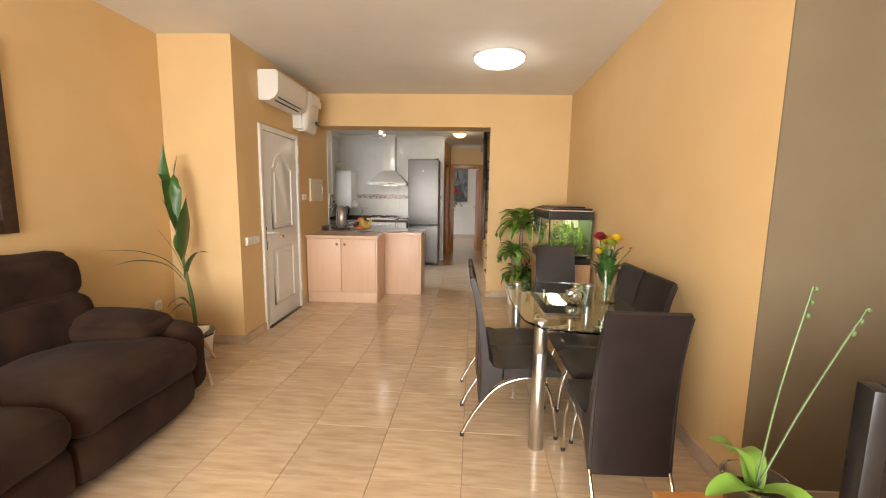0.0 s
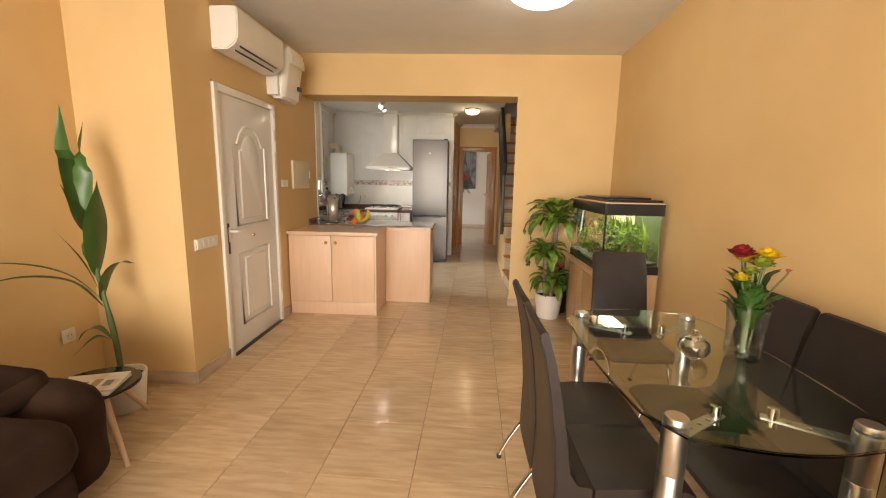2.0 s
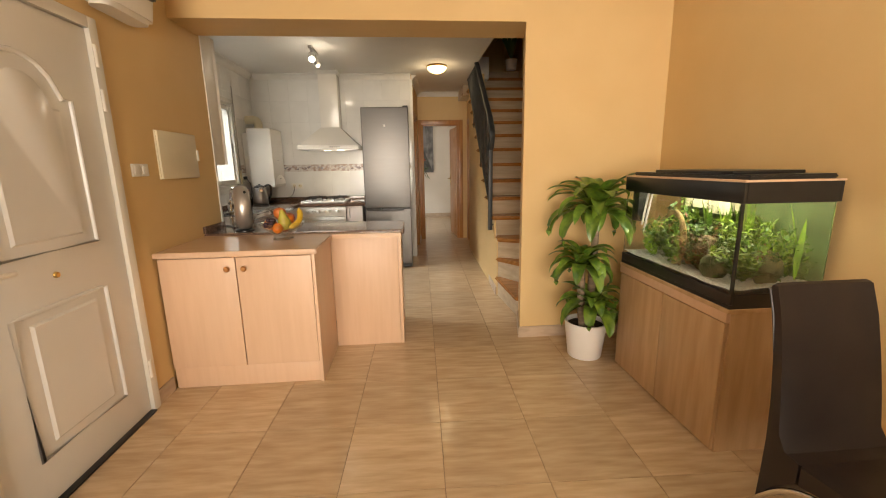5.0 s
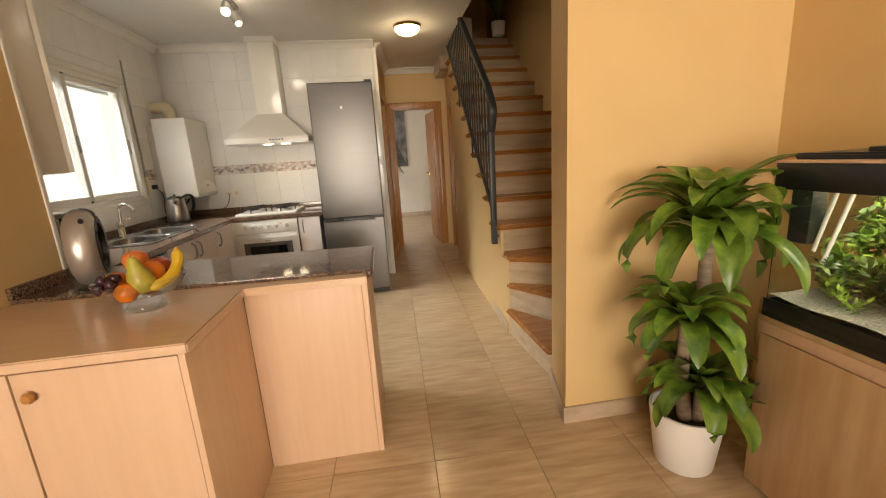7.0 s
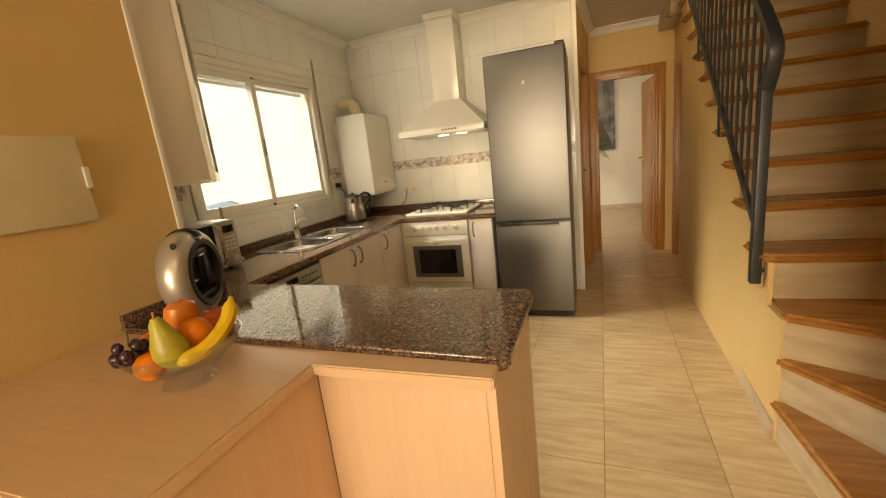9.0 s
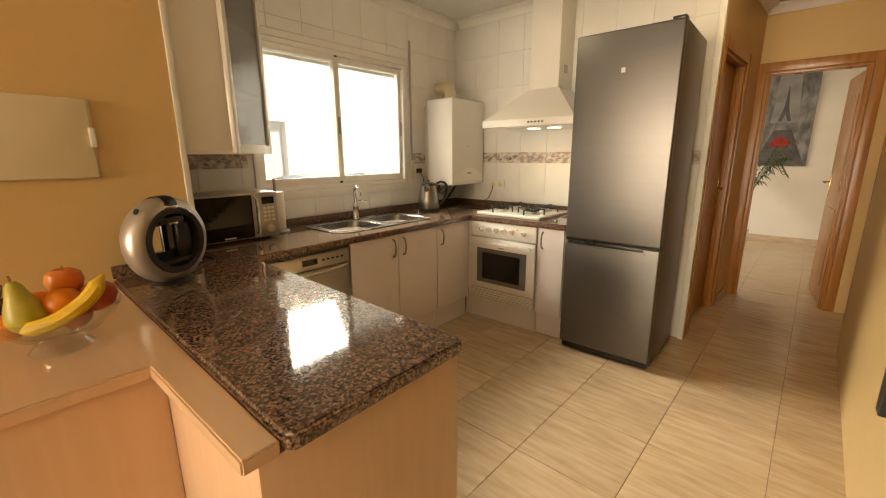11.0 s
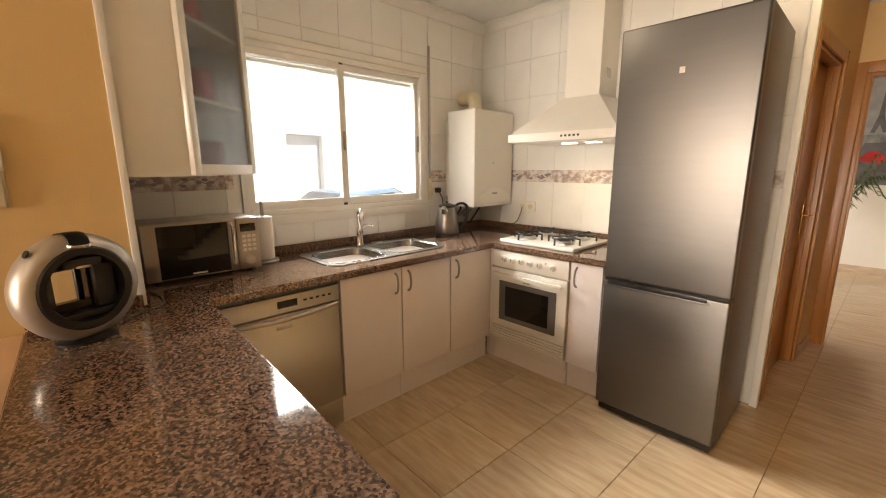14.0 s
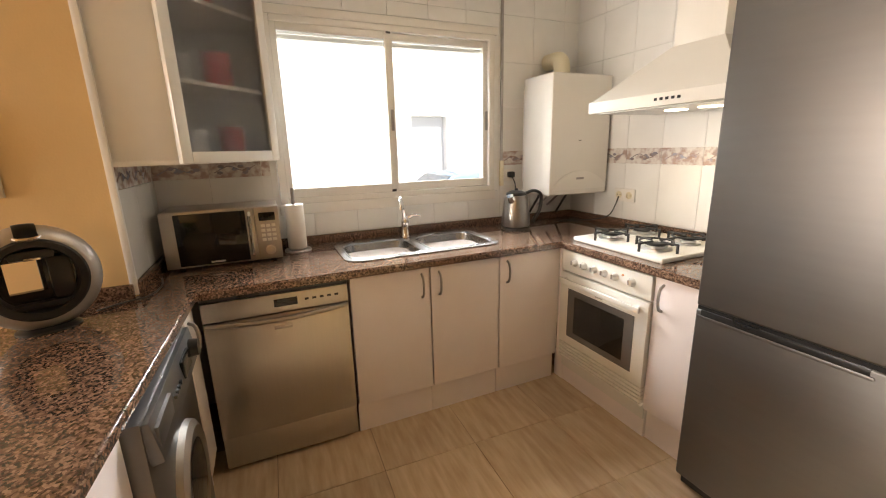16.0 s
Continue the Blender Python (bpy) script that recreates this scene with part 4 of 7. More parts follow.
# fridge
FR = thing("fridge_freezer", (0.26, 9.27, 0), "tall brushed steel fridge-freezer with recessed handles", "fridge")
part("cabinet", box(-0.289, 0.289, 0.062, 0.62, 0.02, 2.03, 0.006), STEEL, FR)
fd = part("fridge_door", box(-0.29, 0.29, 0.0, 0.058, 0.798, 2.028, 0.010, 3), STEEL, FR)
part("badge", box(-0.018, 0.005, -0.002, 0.001, 1.795, 1.822, 0.001), PLASTIC, fd)
zd = part("freezer_door", box(-0.29, 0.29, 0.0, 0.058, 0.06, 0.785, 0.010, 3), STEEL, FR)
part("handle_recess", box(-0.27, 0.20, -0.002, 0.012, 0.762, 0.786, 0.004), BLACK, zd, "dark grip recess")
part("grip_lip", box(-0.28, 0.21, -0.004, 0.004, 0.752, 0.764, 0.003), STEEL, zd)
part("gasket", box(-0.285, 0.285, 0.004, 0.06, 0.785, 0.799), BLACK, FR)
part("plinth", box(-0.28, 0.28, 0.03, 0.06, 0.012, 0.058), BLACK, FR)
for x in (-0.25, 0.25):
    part("foot", moved(lathe([(0.02, 0.0), (0.02, 0.01), (0.01, 0.014), (0.01, 0.03)], 14), Matrix.Translation((x, 0.1, 0))), BLACK, FR)
    part("foot", moved(lathe([(0.02, 0.0), (0.02, 0.01), (0.01, 0.014), (0.01, 0.03)], 14), Matrix.Translation((x, 0.56, 0))), BLACK, FR)
part("hinge_cap", box(0.22, 0.285, 0.01, 0.08, 2.028, 2.045, 0.005), BLACK, FR)

# extractor hood
HD = thing("extractor_hood", (-0.48, 9.975, 1.545), "white pyramid extractor hood with tall chimney", "extractor hood")
part("lip", box(-0.38, 0.38, -0.508, 0.0, 0.0, 0.055, 0.004), ENAMEL, HD)
bm = bmesh.new()
lo = [bm.verts.new(p) for p in ((-0.37, -0.50, 0.055), (0.37, -0.50, 0.055), (0.37, 0, 0.055), (-0.37, 0, 0.055))]
hi = [bm.verts.new(p) for p in ((-0.125, -0.245, 0.29), (0.125, -0.245, 0.29), (0.125, 0, 0.29), (-0.125, 0, 0.29))]
for i in range(4):
    bm.faces.new((lo[i], lo[(i + 1) % 4], hi[(i + 1) % 4], hi[i]))
bm.faces.new(lo[::-1])
bm.faces.new(hi)
part("canopy", bm, ENAMEL, HD)
part("chimney", box(-0.12, 0.12, -0.24, 0.0, 0.29, KITCHEN_TOP - 1.545 - 0.05, 0.003), ENAMEL, HD)
part("chimney_collar", box(-0.135, 0.135, -0.255, 0.0, KITCHEN_TOP - 1.545 - 0.05, KITCHEN_TOP - 1.545 - 0.001, 0.003), PLASTER, HD)
part("vent_grille", box(0.118, 0.123, -0.16, -0.10, 0.40, 0.46, 0.001), NICKEL, HD)
part("filter", box(-0.34, 0.34, -0.47, -0.04, -0.004, 0.002), ALU, HD)
for i in range(5):
    part("button", box(0.02 + 0.028 * i, 0.034 + 0.028 * i, -0.511, -0.506, 0.022, 0.034, 0.001), BLACK, HD)
for x in (-0.05, 0.12):
    part("light", box(x - 0.04, x + 0.04, -0.30, -0.24, -0.008, -0.003), glow_material("hood_lens", (1.0, 0.85, 0.6), 9), HD, "lit warm hood lens")
    lamp("hood_lamp", "SPOT", look((-0.48 + x, 9.70, 1.53), (-0.48 + x, 9.75, 0.9)), 2.2, (1.0, 0.80, 0.5), radius=0.03, spot=radians(130))

# boiler
BO = thing("gas_boiler", (-1.365, 9.72, 1.10), "white wall-hung gas boiler with ivory flue elbow", "boiler")
part("casing", box(-0.110, 0.183, -0.234, 0.232, -0.02, 0.712, 0.010, 3), ENAMEL, BO)
part("mounting_frame", box(-0.180, -0.110, -0.19, 0.19, 0.05, 0.66, 0.004), PLASTIC, BO)
bm = bmesh.new()
n = 14
fr_, bk = [], []
for i in range(n + 1):
    f = i / n
    yy = -0.215 + 0.43 * f
    zz = 0.03 + 0.10 * math.sin(math.pi * f) ** 0.7
    fr_.append(bm.verts.new((0.190, yy, zz)))
    bk.append(bm.verts.new((0.18, yy, zz)))
fl = [bm.verts.new((0.190, -0.215, 0.012)), bm.verts.new((0.190, 0.215, 0.012))]
bm.faces.new([fl[0], fl[1]] + fr_[::-1])
for i in range(n):
    bm.faces.new((fr_[i], fr_[i + 1], bk[i + 1], bk[i]))
bmesh.ops.recalc_face_normals(bm, faces=bm.faces)
part("control_cover", bm, PLASTIC, BO)
part("badge", box(0.188, 0.192, -0.03, 0.03, 0.075, 0.088), NICKEL, BO)
part("sight_hole", box(0.181, 0.185, -0.02, 0.0, 0.315, 0.32), BLACK, BO)
part("flue", tube(curve_points([(-0.03, 0.0, 0.70), (-0.03, 0.0, 0.78), (-0.05, 0.0, 0.825), (-0.10, 0.0, 0.835), (-0.19, 0.0, 0.835)], 5), 0.052, 18), IVORY, BO)
for y, l in ((-0.14, 0.18), (-0.06, 0.12), (0.02, 0.13), (0.10, 0.19)):
    part("pipe", tube([(-0.05, y, 0.0), (-0.05, y, -0.05), (-0.17, y + 0.01, -l)], 0.008, 8), BLACK if y in (-0.14, 0.10) else NICKEL, BO)

# corner wall cabinet with diagonal glazed door
CC = thing("wall_cabinet", (-1.25, 7.65, 1.35), "cream corner wall cabinet with frosted glass door", "cabinet")
hull = [(-1.548, 7.352), (-0.962, 7.352), (-0.962, 7.565), (-1.325, 7.925), (-1.548, 7.925)]
for z0, z1, nm in ((1.352, 1.370, "bottom"), (2.29, 2.308, "top"), (1.66, 1.676, "shelf"), (1.97, 1.986, "shelf")):
    o = [(x if x < -1.5 or y < 7.4 else x - 0.022, y if y < 7.4 or x < -1.5 else y - 0.012) for x, y in hull] if nm == "shelf" else hull
    part(nm, prism(o, z0, z1, 0.001), PLASTIC, CC, world=True)
part("side_panel", box(-0.980, -0.962, 7.352, 7.565, 1.370, 2.29, 0.001), PLASTIC, CC, "cream laminate side panel", world=True)
part("side_panel", box(-1.548, -1.325, 7.907, 7.925, 1.370, 2.29, 0.001), PLASTIC, CC, world=True)
ang = math.degrees(math.atan2(7.925 - 7.565, -1.325 + 0.962))
dl = math.hypot(0.363, 0.36)
dd = part("door", join(box(0.0, 0.045, -0.022, 0.0, 0.0, 0.95, 0.003), box(dl - 0.045, dl, -0.022, 0.0, 0.0, 0.95, 0.003), box(0.045, dl - 0.045, -0.022, 0.0, 0.0, 0.045, 0.003), box(0.045, dl - 0.045, -0.022, 0.0, 0.905, 0.95, 0.003)), ENAMEL, CC)
dd.matrix_basis = pose(-0.962 + 1.25, 7.565 - 7.65, 0.005, 0, 0, ang)
part("glass", box(0.04, dl - 0.04, -0.012, -0.007, 0.04, 0.91), FROST, dd)
for (x, y, z, r, h, c, nm, lb) in ((-1.22, 7.60, 1.3705, 0.05, 0.12, (0.75, 0.73, 0.7), "mug", "white china mug on a cabinet shelf"), (-1.33, 7.74, 1.3705, 0.055, 0.14, (0.45, 0.05, 0.04), "mug", "red mug on a cabinet shelf"), (-1.18, 7.58, 1.6765, 0.05, 0.11, (0.75, 0.73, 0.7), "mug", "white china mug on a cabinet shelf"), (-1.32, 7.72, 1.6765, 0.06, 0.15, (0.5, 0.05, 0.05), "storage_tin", "red storage tin on a cabinet shelf"), (-1.28, 7.68, 1.9865, 0.06, 0.16, (0.5, 0.06, 0.05), "storage_tin", "red storage tin on a cabinet shelf"), (-1.13, 7.50, 1.9865, 0.05, 0.13, (0.4, 0.38, 0.36), "mug", "grey china mug on a cabinet shelf")):
    single(nm, lathe([(0.0, 0.0), (r * 0.9, 0.0), (r, 0.01), (r, h), (r - 0.005, h), (r - 0.007, 0.012), (0.0, 0.01)], 20), material("glazed_" + nm, c, None, 6, 0.2), lb, nm.replace("_", " "), (x, y, z))

# microwave
MW = thing("microwave", (-1.39, 7.655, 0.866), "silver microwave oven with black door window", "microwave")
part("body", box(-0.13, 0.135, -0.25, 0.245, 0.012, 0.275, 0.006), STEELH, MW)
part("door", box(0.135, 0.150, -0.25, 0.135, 0.014, 0.272, 0.004), STEELH, MW)
part("window", box(0.149, 0.1535, -0.195, 0.098, 0.022, 0.262, 0.002), BLACKGLASS, MW)
part("handle", tube([(0.15, 0.115, 0.04), (0.175, 0.115, 0.055), (0.175, 0.115, 0.235), (0.15, 0.115, 0.25)], 0.008, 8), CHROME, MW)
cp = part("control_panel", box(0.135, 0.151, 0.138, 0.245, 0.014, 0.272, 0.003), STEELH, MW)
part("display", box(0.150, 0.153, 0.155, 0.228, 0.205, 0.245, 0.001), BLACKGLASS, cp)
for i in range(3):
    for j in range(4):
        part("button", box(0.150, 0.1535, 0.160 + 0.024 * i, 0.178 + 0.024 * i, 0.105 + 0.023 * j, 0.119 + 0.023 * j, 0.002), PLASTIC, cp)
part("dial", moved(lathe([(0.0, 0.022), (0.02, 0.020), (0.024, 0.0)], 22), pose(0.151, 0.192, 0.06, 0, 90, 0)), ALU, cp)
part("badge", box(0.153, 0.1545, -0.07, -0.01, 0.028, 0.036), PLASTIC, MW)
for x in (-0.1, 0.1):
    for y in (-0.2, 0.2):
        part("foot", moved(lathe([(0.014, 0.0), (0.014, 0.014)], 12), Matrix.Translation((x, y, 0))), BLACK, MW)

# kitchen roll on its stand
KR = thing("kitchen_roll_holder", (-1.41, 7.985, 0.866), "steel stand with a white kitchen paper roll", "kitchen roll")
part("base", lathe([(0.0, 0.0), (0.068, 0.0), (0.070, 0.006), (0.066, 0.012), (0.0, 0.014)], 28), NICKEL, KR)
part("pole", lathe([(0.009, 0.012), (0.009, 0.33), (0.006, 0.34), (0.0, 0.342)], 14), NICKEL, KR)
part("paper_roll", lathe([(0.021, 0.016), (0.046, 0.016), (0.049, 0.02), (0.049, 0.25), (0.046, 0.254), (0.021, 0.254)], 28), ROOMWHITE, KR, "white paper roll")

# capsule coffee machine: a thick ring with an open middle
CM = thing("coffee_machine", (-0.71, 7.175, 0.866), "silver ring-shaped capsule coffee machine with black centre", "coffee machine", turn=24)
SILVER = material("satin_silver_plastic", (0.52, 0.49, 0.455), (0.49, 0.46, 0.425), 6, 0.36, metal=0.7)


def ring_body(profile, seg=40, squash=1.0):
    bm = lathe(profile + [profile[0]], seg, close=False)
    return moved(bm, Matrix.Translation((0, 0, 0.172)) @ Matrix.Diagonal((0.74, 1, squash, 1)) @ pose(0, 0, 0, 0, 90, 0))


prof = [(0.105, -0.082), (0.130, -0.094), (0.152, -0.078), (0.166, -0.04), (0.169, 0.0), (0.166, 0.036), (0.152, 0.068), (0.128, 0.085), (0.112, 0.082), (0.104, 0.05), (0.104, -0.05)]
part("shell", ring_body(prof), SILVER, CM)
part("inner_ring", ring_body([(0.130, 0.084), (0.124, 0.092), (0.105, 0.088), (0.099, 0.05), (0.099, -0.06), (0.103, -0.075), (0.103, 0.075)]), BLACK, CM, "glossy black inner ring")
part("brew_head", box(-0.05, 0.055, -0.055, 0.055, 0.236, 0.266, 0.012), BLACK, CM)
part("drip_tray", join(box(-0.05, 0.055, -0.075, 0.075, 0.080, 0.098, 0.006)), BLACK, CM)
part("side_column", box(-0.04, 0.04, 0.03, 0.09, 0.10, 0.24, 0.01), BLACK, CM)
part("water_tank", box(-0.06, -0.04, 0.01, 0.09, 0.10, 0.25, 0.008), BLACK, CM)
part("badge", box(0.0545, 0.057, -0.02, 0.02, 0.235, 0.243, 0.001), CHROME, CM)
rows_ = []
bm = bmesh.new()
for r_, x_ in prof[1:8]:
    rows_.append([bm.verts.new((x_ * 0.76, y_, 0.172 + math.sqrt((r_ + 0.004) ** 2 - y_ * y_))) for y_ in (-0.027, -0.013, 0, 0.013, 0.027)])
for a_, b_ in zip(rows_, rows_[1:]):
    for k in range(4):
        bm.faces.new((a_[k], a_[k + 1], b_[k + 1], b_[k]))
bmesh.ops.solidify(bm, geom=bm.faces[:], thickness=0.003)
part("top_strip", bm, BLACK, CM, "black strip over the top")
disc = [(0.108 * math.cos(i * 0.1963), 0.108 * math.sin(i * 0.1963)) for i in range(32)]
part("back_panel", moved(prism_holes(disc, [[(-0.058, -0.070), (0.042, -0.070), (0.042, 0.020), (-0.058, 0.020)]], -0.02, 0.012), pose(0, 0, 0.172, 0, 90, 0)), BLACKGLASS, CM, "black centre with a small opening")
part("lever", tube(curve_points([(0.052, -0.03, 0.306), (0.064, -0.02, 0.302), (0.067, 0.0, 0.301), (0.064, 0.02, 0.302), (0.052, 0.03, 0.306)], 5), 0.006, 8), CHROME, CM)
part("button", moved(lathe([(0.0, 0.004), (0.011, 0.003), (0.012, 0.0)], 16), pose(0.02, -0.118, 0.297, 60, 0, 8)), BLACK, CM)
CM.scale = (0.80, 0.94, 0.97)
part("foot", lathe([(0.085, 0.0), (0.085, 0.006), (0.06, 0.014), (0.0, 0.014)], 24), BLACK, CM)

# kettle
KT = thing("kettle", (-1.33, 9.34, 0.866), "stainless steel electric kettle with black handle", "kettle")
part("base", lathe([(0.0, 0.0), (0.082, 0.0), (0.082, 0.014), (0.075, 0.02), (0.0, 0.02)], 30), BLACK, KT)
part("body", lathe([(0.076, 0.02), (0.080, 0.03), (0.078, 0.09), (0.068, 0.17), (0.062, 0.22), (0.0, 0.222)], 32), NICKEL, KT)
part("lid", lathe([(0.058, 0.22), (0.055, 0.236), (0.03, 0.248), (0.0, 0.25)], 28), BLACK, KT)
part("handle", tube(curve_points([(0.05, 0.03, 0.235), (0.07, 0.07, 0.25), (0.085, 0.105, 0.22), (0.083, 0.10, 0.13), (0.06, 0.07, 0.05)], 6), 0.014, 10, flat=0.7), BLACK, KT)
part("spout", moved(tube([(0, -0.045, 0.19), (0, -0.075, 0.222)], [0.03, 0.018], 12), pose(0, 0, 0, 0, 0, 30)), CHROME, KT)
part("lid_knob", moved(ball(0.010, (0, 0, 0.255)), Matrix()), BLACK, KT)
KT.scale = (1.15, 1.15, 1.0)


def socket(at, turn, label, size=0.082, holes=True):
    t = thing("wall_socket", at, label, "socket", turn=turn)
    part("plate", box(-size / 2, size / 2, -0.009, 0, -size / 2, size / 2, 0.004), PLASTIC, t)
    if holes:
        part("well", moved(lathe([(0.021, 0.0), (0.023, 0.004), (0.0195, 0.0042), (0.0185, 0.001), (0.0, 0.0008)], 22), pose(0, -0.009, 0, 90, 0, 0)), IVORY, t)
        for x in (-0.0095, 0.0095):
            part("pin_hole", moved(lathe([(0.0, 0.0025), (0.003, 0.002)], 8, close=False), pose(x, -0.0095, 0, 90, 0, 0)), BLACK, t)
    return t


socket((-1.07, 9.968, 1.07), 0, "white double wall socket with a plugged black lead")
socket((-0.99, 9.968, 1.07), 0, "white wall socket beside the cooker")
socket((-1.545, 9.42, 1.20), 90, "white wall socket above the kettle")
socket((-1.562, 4.71, 0.41), 90, "white wall socket low on the living room wall")
single("kettle_plug", join(box(-1.536, -1.495, 9.40, 9.44, 1.185, 1.225, 0.008), tube(curve_points([(-1.50, 9.42, 1.19), (-1.46, 9.42, 1.12), (-1.45, 9.38, 0.98), (-1.42, 9.36, 0.88)], 5), 0.004, 6)), BLACK, "black kettle plug and lead in the socket", "plug")
single("cooker_lead", tube(curve_points([(-1.07, 9.955, 1.06), (-1.075, 9.935, 1.0), (-1.12, 9.93, 0.93), (-1.25, 9.92, 0.885), (-1.38, 9.86, 0.872), (-1.40, 9.75, 0.872)], 6), 0.004, 6), BLACK, "black electric lead lying along the worktop", "cable")
single("coffee_lead", tube(curve_points([(-0.80, 7.27, 0.872), (-0.86, 7.33, 0.871), (-0.90, 7.40, 0.871), (-1.02, 7.42, 0.871), (-1.15, 7.40, 0.871)], 6), 0.0035, 6), BLACK, "black electric lead beside the coffee machine", "cable")

# fuse box, intercom, switches
FB = thing("fuse_box", (-0.945, 6.835, 1.407), "white plastic fuse box set in the wall", "fuse box", turn=90)
part("frame", box(-0.222, 0.222, -0.010, 0.0, -0.143, 0.143, 0.003), IVORY, FB)
part("door", box(-0.220, 0.214, -0.022, -0.009, -0.141, 0.141, 0.005), IVORY, FB)
part("latch", box(0.205, 0.224, -0.028, -0.009, -0.03, 0.04, 0.003), PLASTIC, FB)
IC = thing("light_switch", (-0.945, 6.435, 1.32), "white double switch beside the fuse box", "switch", turn=90)
for x in (-0.035, 0.035):
    p_ = part("plate", box(x - 0.034, x + 0.034, -0.009, 0, -0.034, 0.034, 0.003), PLASTIC, IC)
    part("rocker", box(x - 0.02, x + 0.02, -0.014, -0.008, -0.022, 0.022, 0.003), PLASTIC, p_)
SW = thing("switch_panel", (-0.945, 5.15, 0.927), "white row of four light switches by the door", "switch", turn=90)
part("plate", box(-0.125, 0.125, -0.009, 0, -0.038, 0.038, 0.004), PLASTIC, SW)
for i in range(4):
    part("rocker", box(-0.113 + 0.058 * i, -0.060 + 0.058 * i, -0.015, -0.008, -0.026, 0.026, 0.003), PLASTIC, SW)
HS = thing("light_switch", (0.682, 11.10, 1.06), "white hall light switch on apricot wall", "switch", turn=85.4 + 180)
part("plate", box(-0.04, 0.04, -0.009, 0.004, -0.04, 0.04, 0.003), PLASTIC, HS)
part("rocker", box(-0.024, 0.024, -0.013, -0.008, -0.024, 0.024, 0.002), PLASTIC, HS)

# ceiling lamps
KL = thing("ceiling_spotlight", (-0.44, 8.80, KITCHEN_TOP), "nickel ceiling bar with two adjustable spotlights", "spotlight")
part("bar", box(-0.02, 0.02, -0.16, 0.16, -0.025, 0.0, 0.004), NICKEL, KL)
for y, tx in ((-0.10, (0.05, -0.5, -0.6)), (0.11, (0.35, -0.1, -0.8))):
    hd_ = part("stem", rod((0, y, -0.02), (0, y, -0.075), 0.006), NICKEL, KL)
    d_ = Vector(tx).normalized()
    c_ = Vector((0, y, -0.09))
    part("shade", tube([c_ - d_ * 0.045, c_ - d_ * 0.03, c_ + d_ * 0.05], [0.014, 0.030, 0.036], 18), ALU, hd_)
    part("bulb", ball(0.027, c_ + d_ * 0.045, (1, 1, 1), 2), glow_material("spot_bulb", (1.0, 0.93, 0.8), 30 if y < 0 else 4), hd_)
HL = thing("hall_ceiling_lamp", (0.93, 9.50, KITCHEN_TOP), "round amber glass ceiling lamp, lit", "ceiling lamp")
part("ring", lathe([(0.0, 0.0), (0.125, 0.0), (0.13, -0.012), (0.12, -0.022), (0.0, -0.022)], 36), BRASS, HL)
part("shade", lathe([(0.122, -0.018), (0.118, -0.04), (0.09, -0.07), (0.045, -0.088), (0.0, -0.092)], 36, close=False), glow_material("amber_lamp_glass", (1.0, 0.74, 0.36), 5.0), HL)
LL = thing("living_ceiling_lamp", (1.31, 5.47, LIVING_TOP), "round white glass ceiling lamp, lit", "ceiling lamp")
part("ring", lathe([(0.0, 0.0), (0.235, 0.0), (0.24, -0.02), (0.0, -0.02)], 44), PLASTIC, LL)
part("shade", lathe([(0.232, -0.018), (0.225, -0.045), (0.18, -0.075), (0.09, -0.092), (0.0, -0.096)], 44, close=False), glow_material("white_lamp_glass", (1.0, 0.93, 0.82), 7), LL)

# fruit bowl
BW = thing("fruit_bowl", (-0.322, 6.80, 0.852), "clear glass footed fruit bowl on the ledge", "bowl")
part("bowl", lathe([(0.0, 0.0), (0.062, 0.0), (0.066, 0.004), (0.06, 0.012), (0.05, 0.024), (0.052, 0.034), (0.085, 0.05), (0.125, 0.085), (0.143, 0.115), (0.139, 0.116), (0.12, 0.088), (0.08, 0.054), (0.0, 0.042)], 40), THINGLASS, BW).visible_shadow = False


STALK = material("brown_fruit_stalk", (0.12, 0.07, 0.03), None, 20, 0.7)


def fruit(name, bm, colour, colour2, label, at, rough=0.4, tilt=(0, 0, 0), stalk=None):
    ob = new(name, finish(name, bm, material(name + "_skin", colour, colour2, 18, rough, bump=0.05, bump_scale=120)))
    ob.matrix_world = pose(*at, *tilt)
    tagged(ob, label, "fruit", "fruit in the bowl")
    if stalk:
        s = new("stalk", finish("stalk", tube([(0, 0, stalk), (0.004, 0, stalk + 0.016)], 0.003, 6), PINE))
        s.parent = ob
    return ob


def orange_shape(r):
    return lathe([(0.0, -r * 0.94), (r * 0.35, -r * 0.9), (r * 0.72, -r * 0.65), (r * 0.97, -r * 0.2), (r, 0.08 * r), (r * 0.9, r * 0.45), (r * 0.6, r * 0.78), (r * 0.2, r * 0.93), (0.0, r * 0.9)], 26)


BX, BY, BZ = -0.322, 6.80, 0.852


def in_bowl(r, f, z):
    """A place in the bowl: r along its long side, f across it."""
    return (BX + 0.57 * r - 0.82 * f, BY + 0.82 * r + 0.57 * f, BZ + z)


APPLE = [(0.0, -0.034), (0.018, -0.037), (0.034, -0.02), (0.041, 0.004), (0.036, 0.026), (0.02, 0.036), (0.006, 0.031), (0.0, 0.027)]
fruit("orange", orange_shape(0.041), (0.74, 0.21, 0.02), (0.64, 0.16, 0.015), "ripe orange lying in the glass bowl", in_bowl(-0.055, 0.045, 0.105))
fruit("orange", orange_shape(0.041), (0.76, 0.22, 0.02), (0.66, 0.17, 0.015), "ripe orange in the middle of the bowl", in_bowl(0.032, -0.018, 0.128))
fruit("orange", orange_shape(0.036), (0.74, 0.21, 0.02), (0.64, 0.16, 0.015), "ripe orange low in the glass bowl", in_bowl(-0.072, -0.045, 0.085))
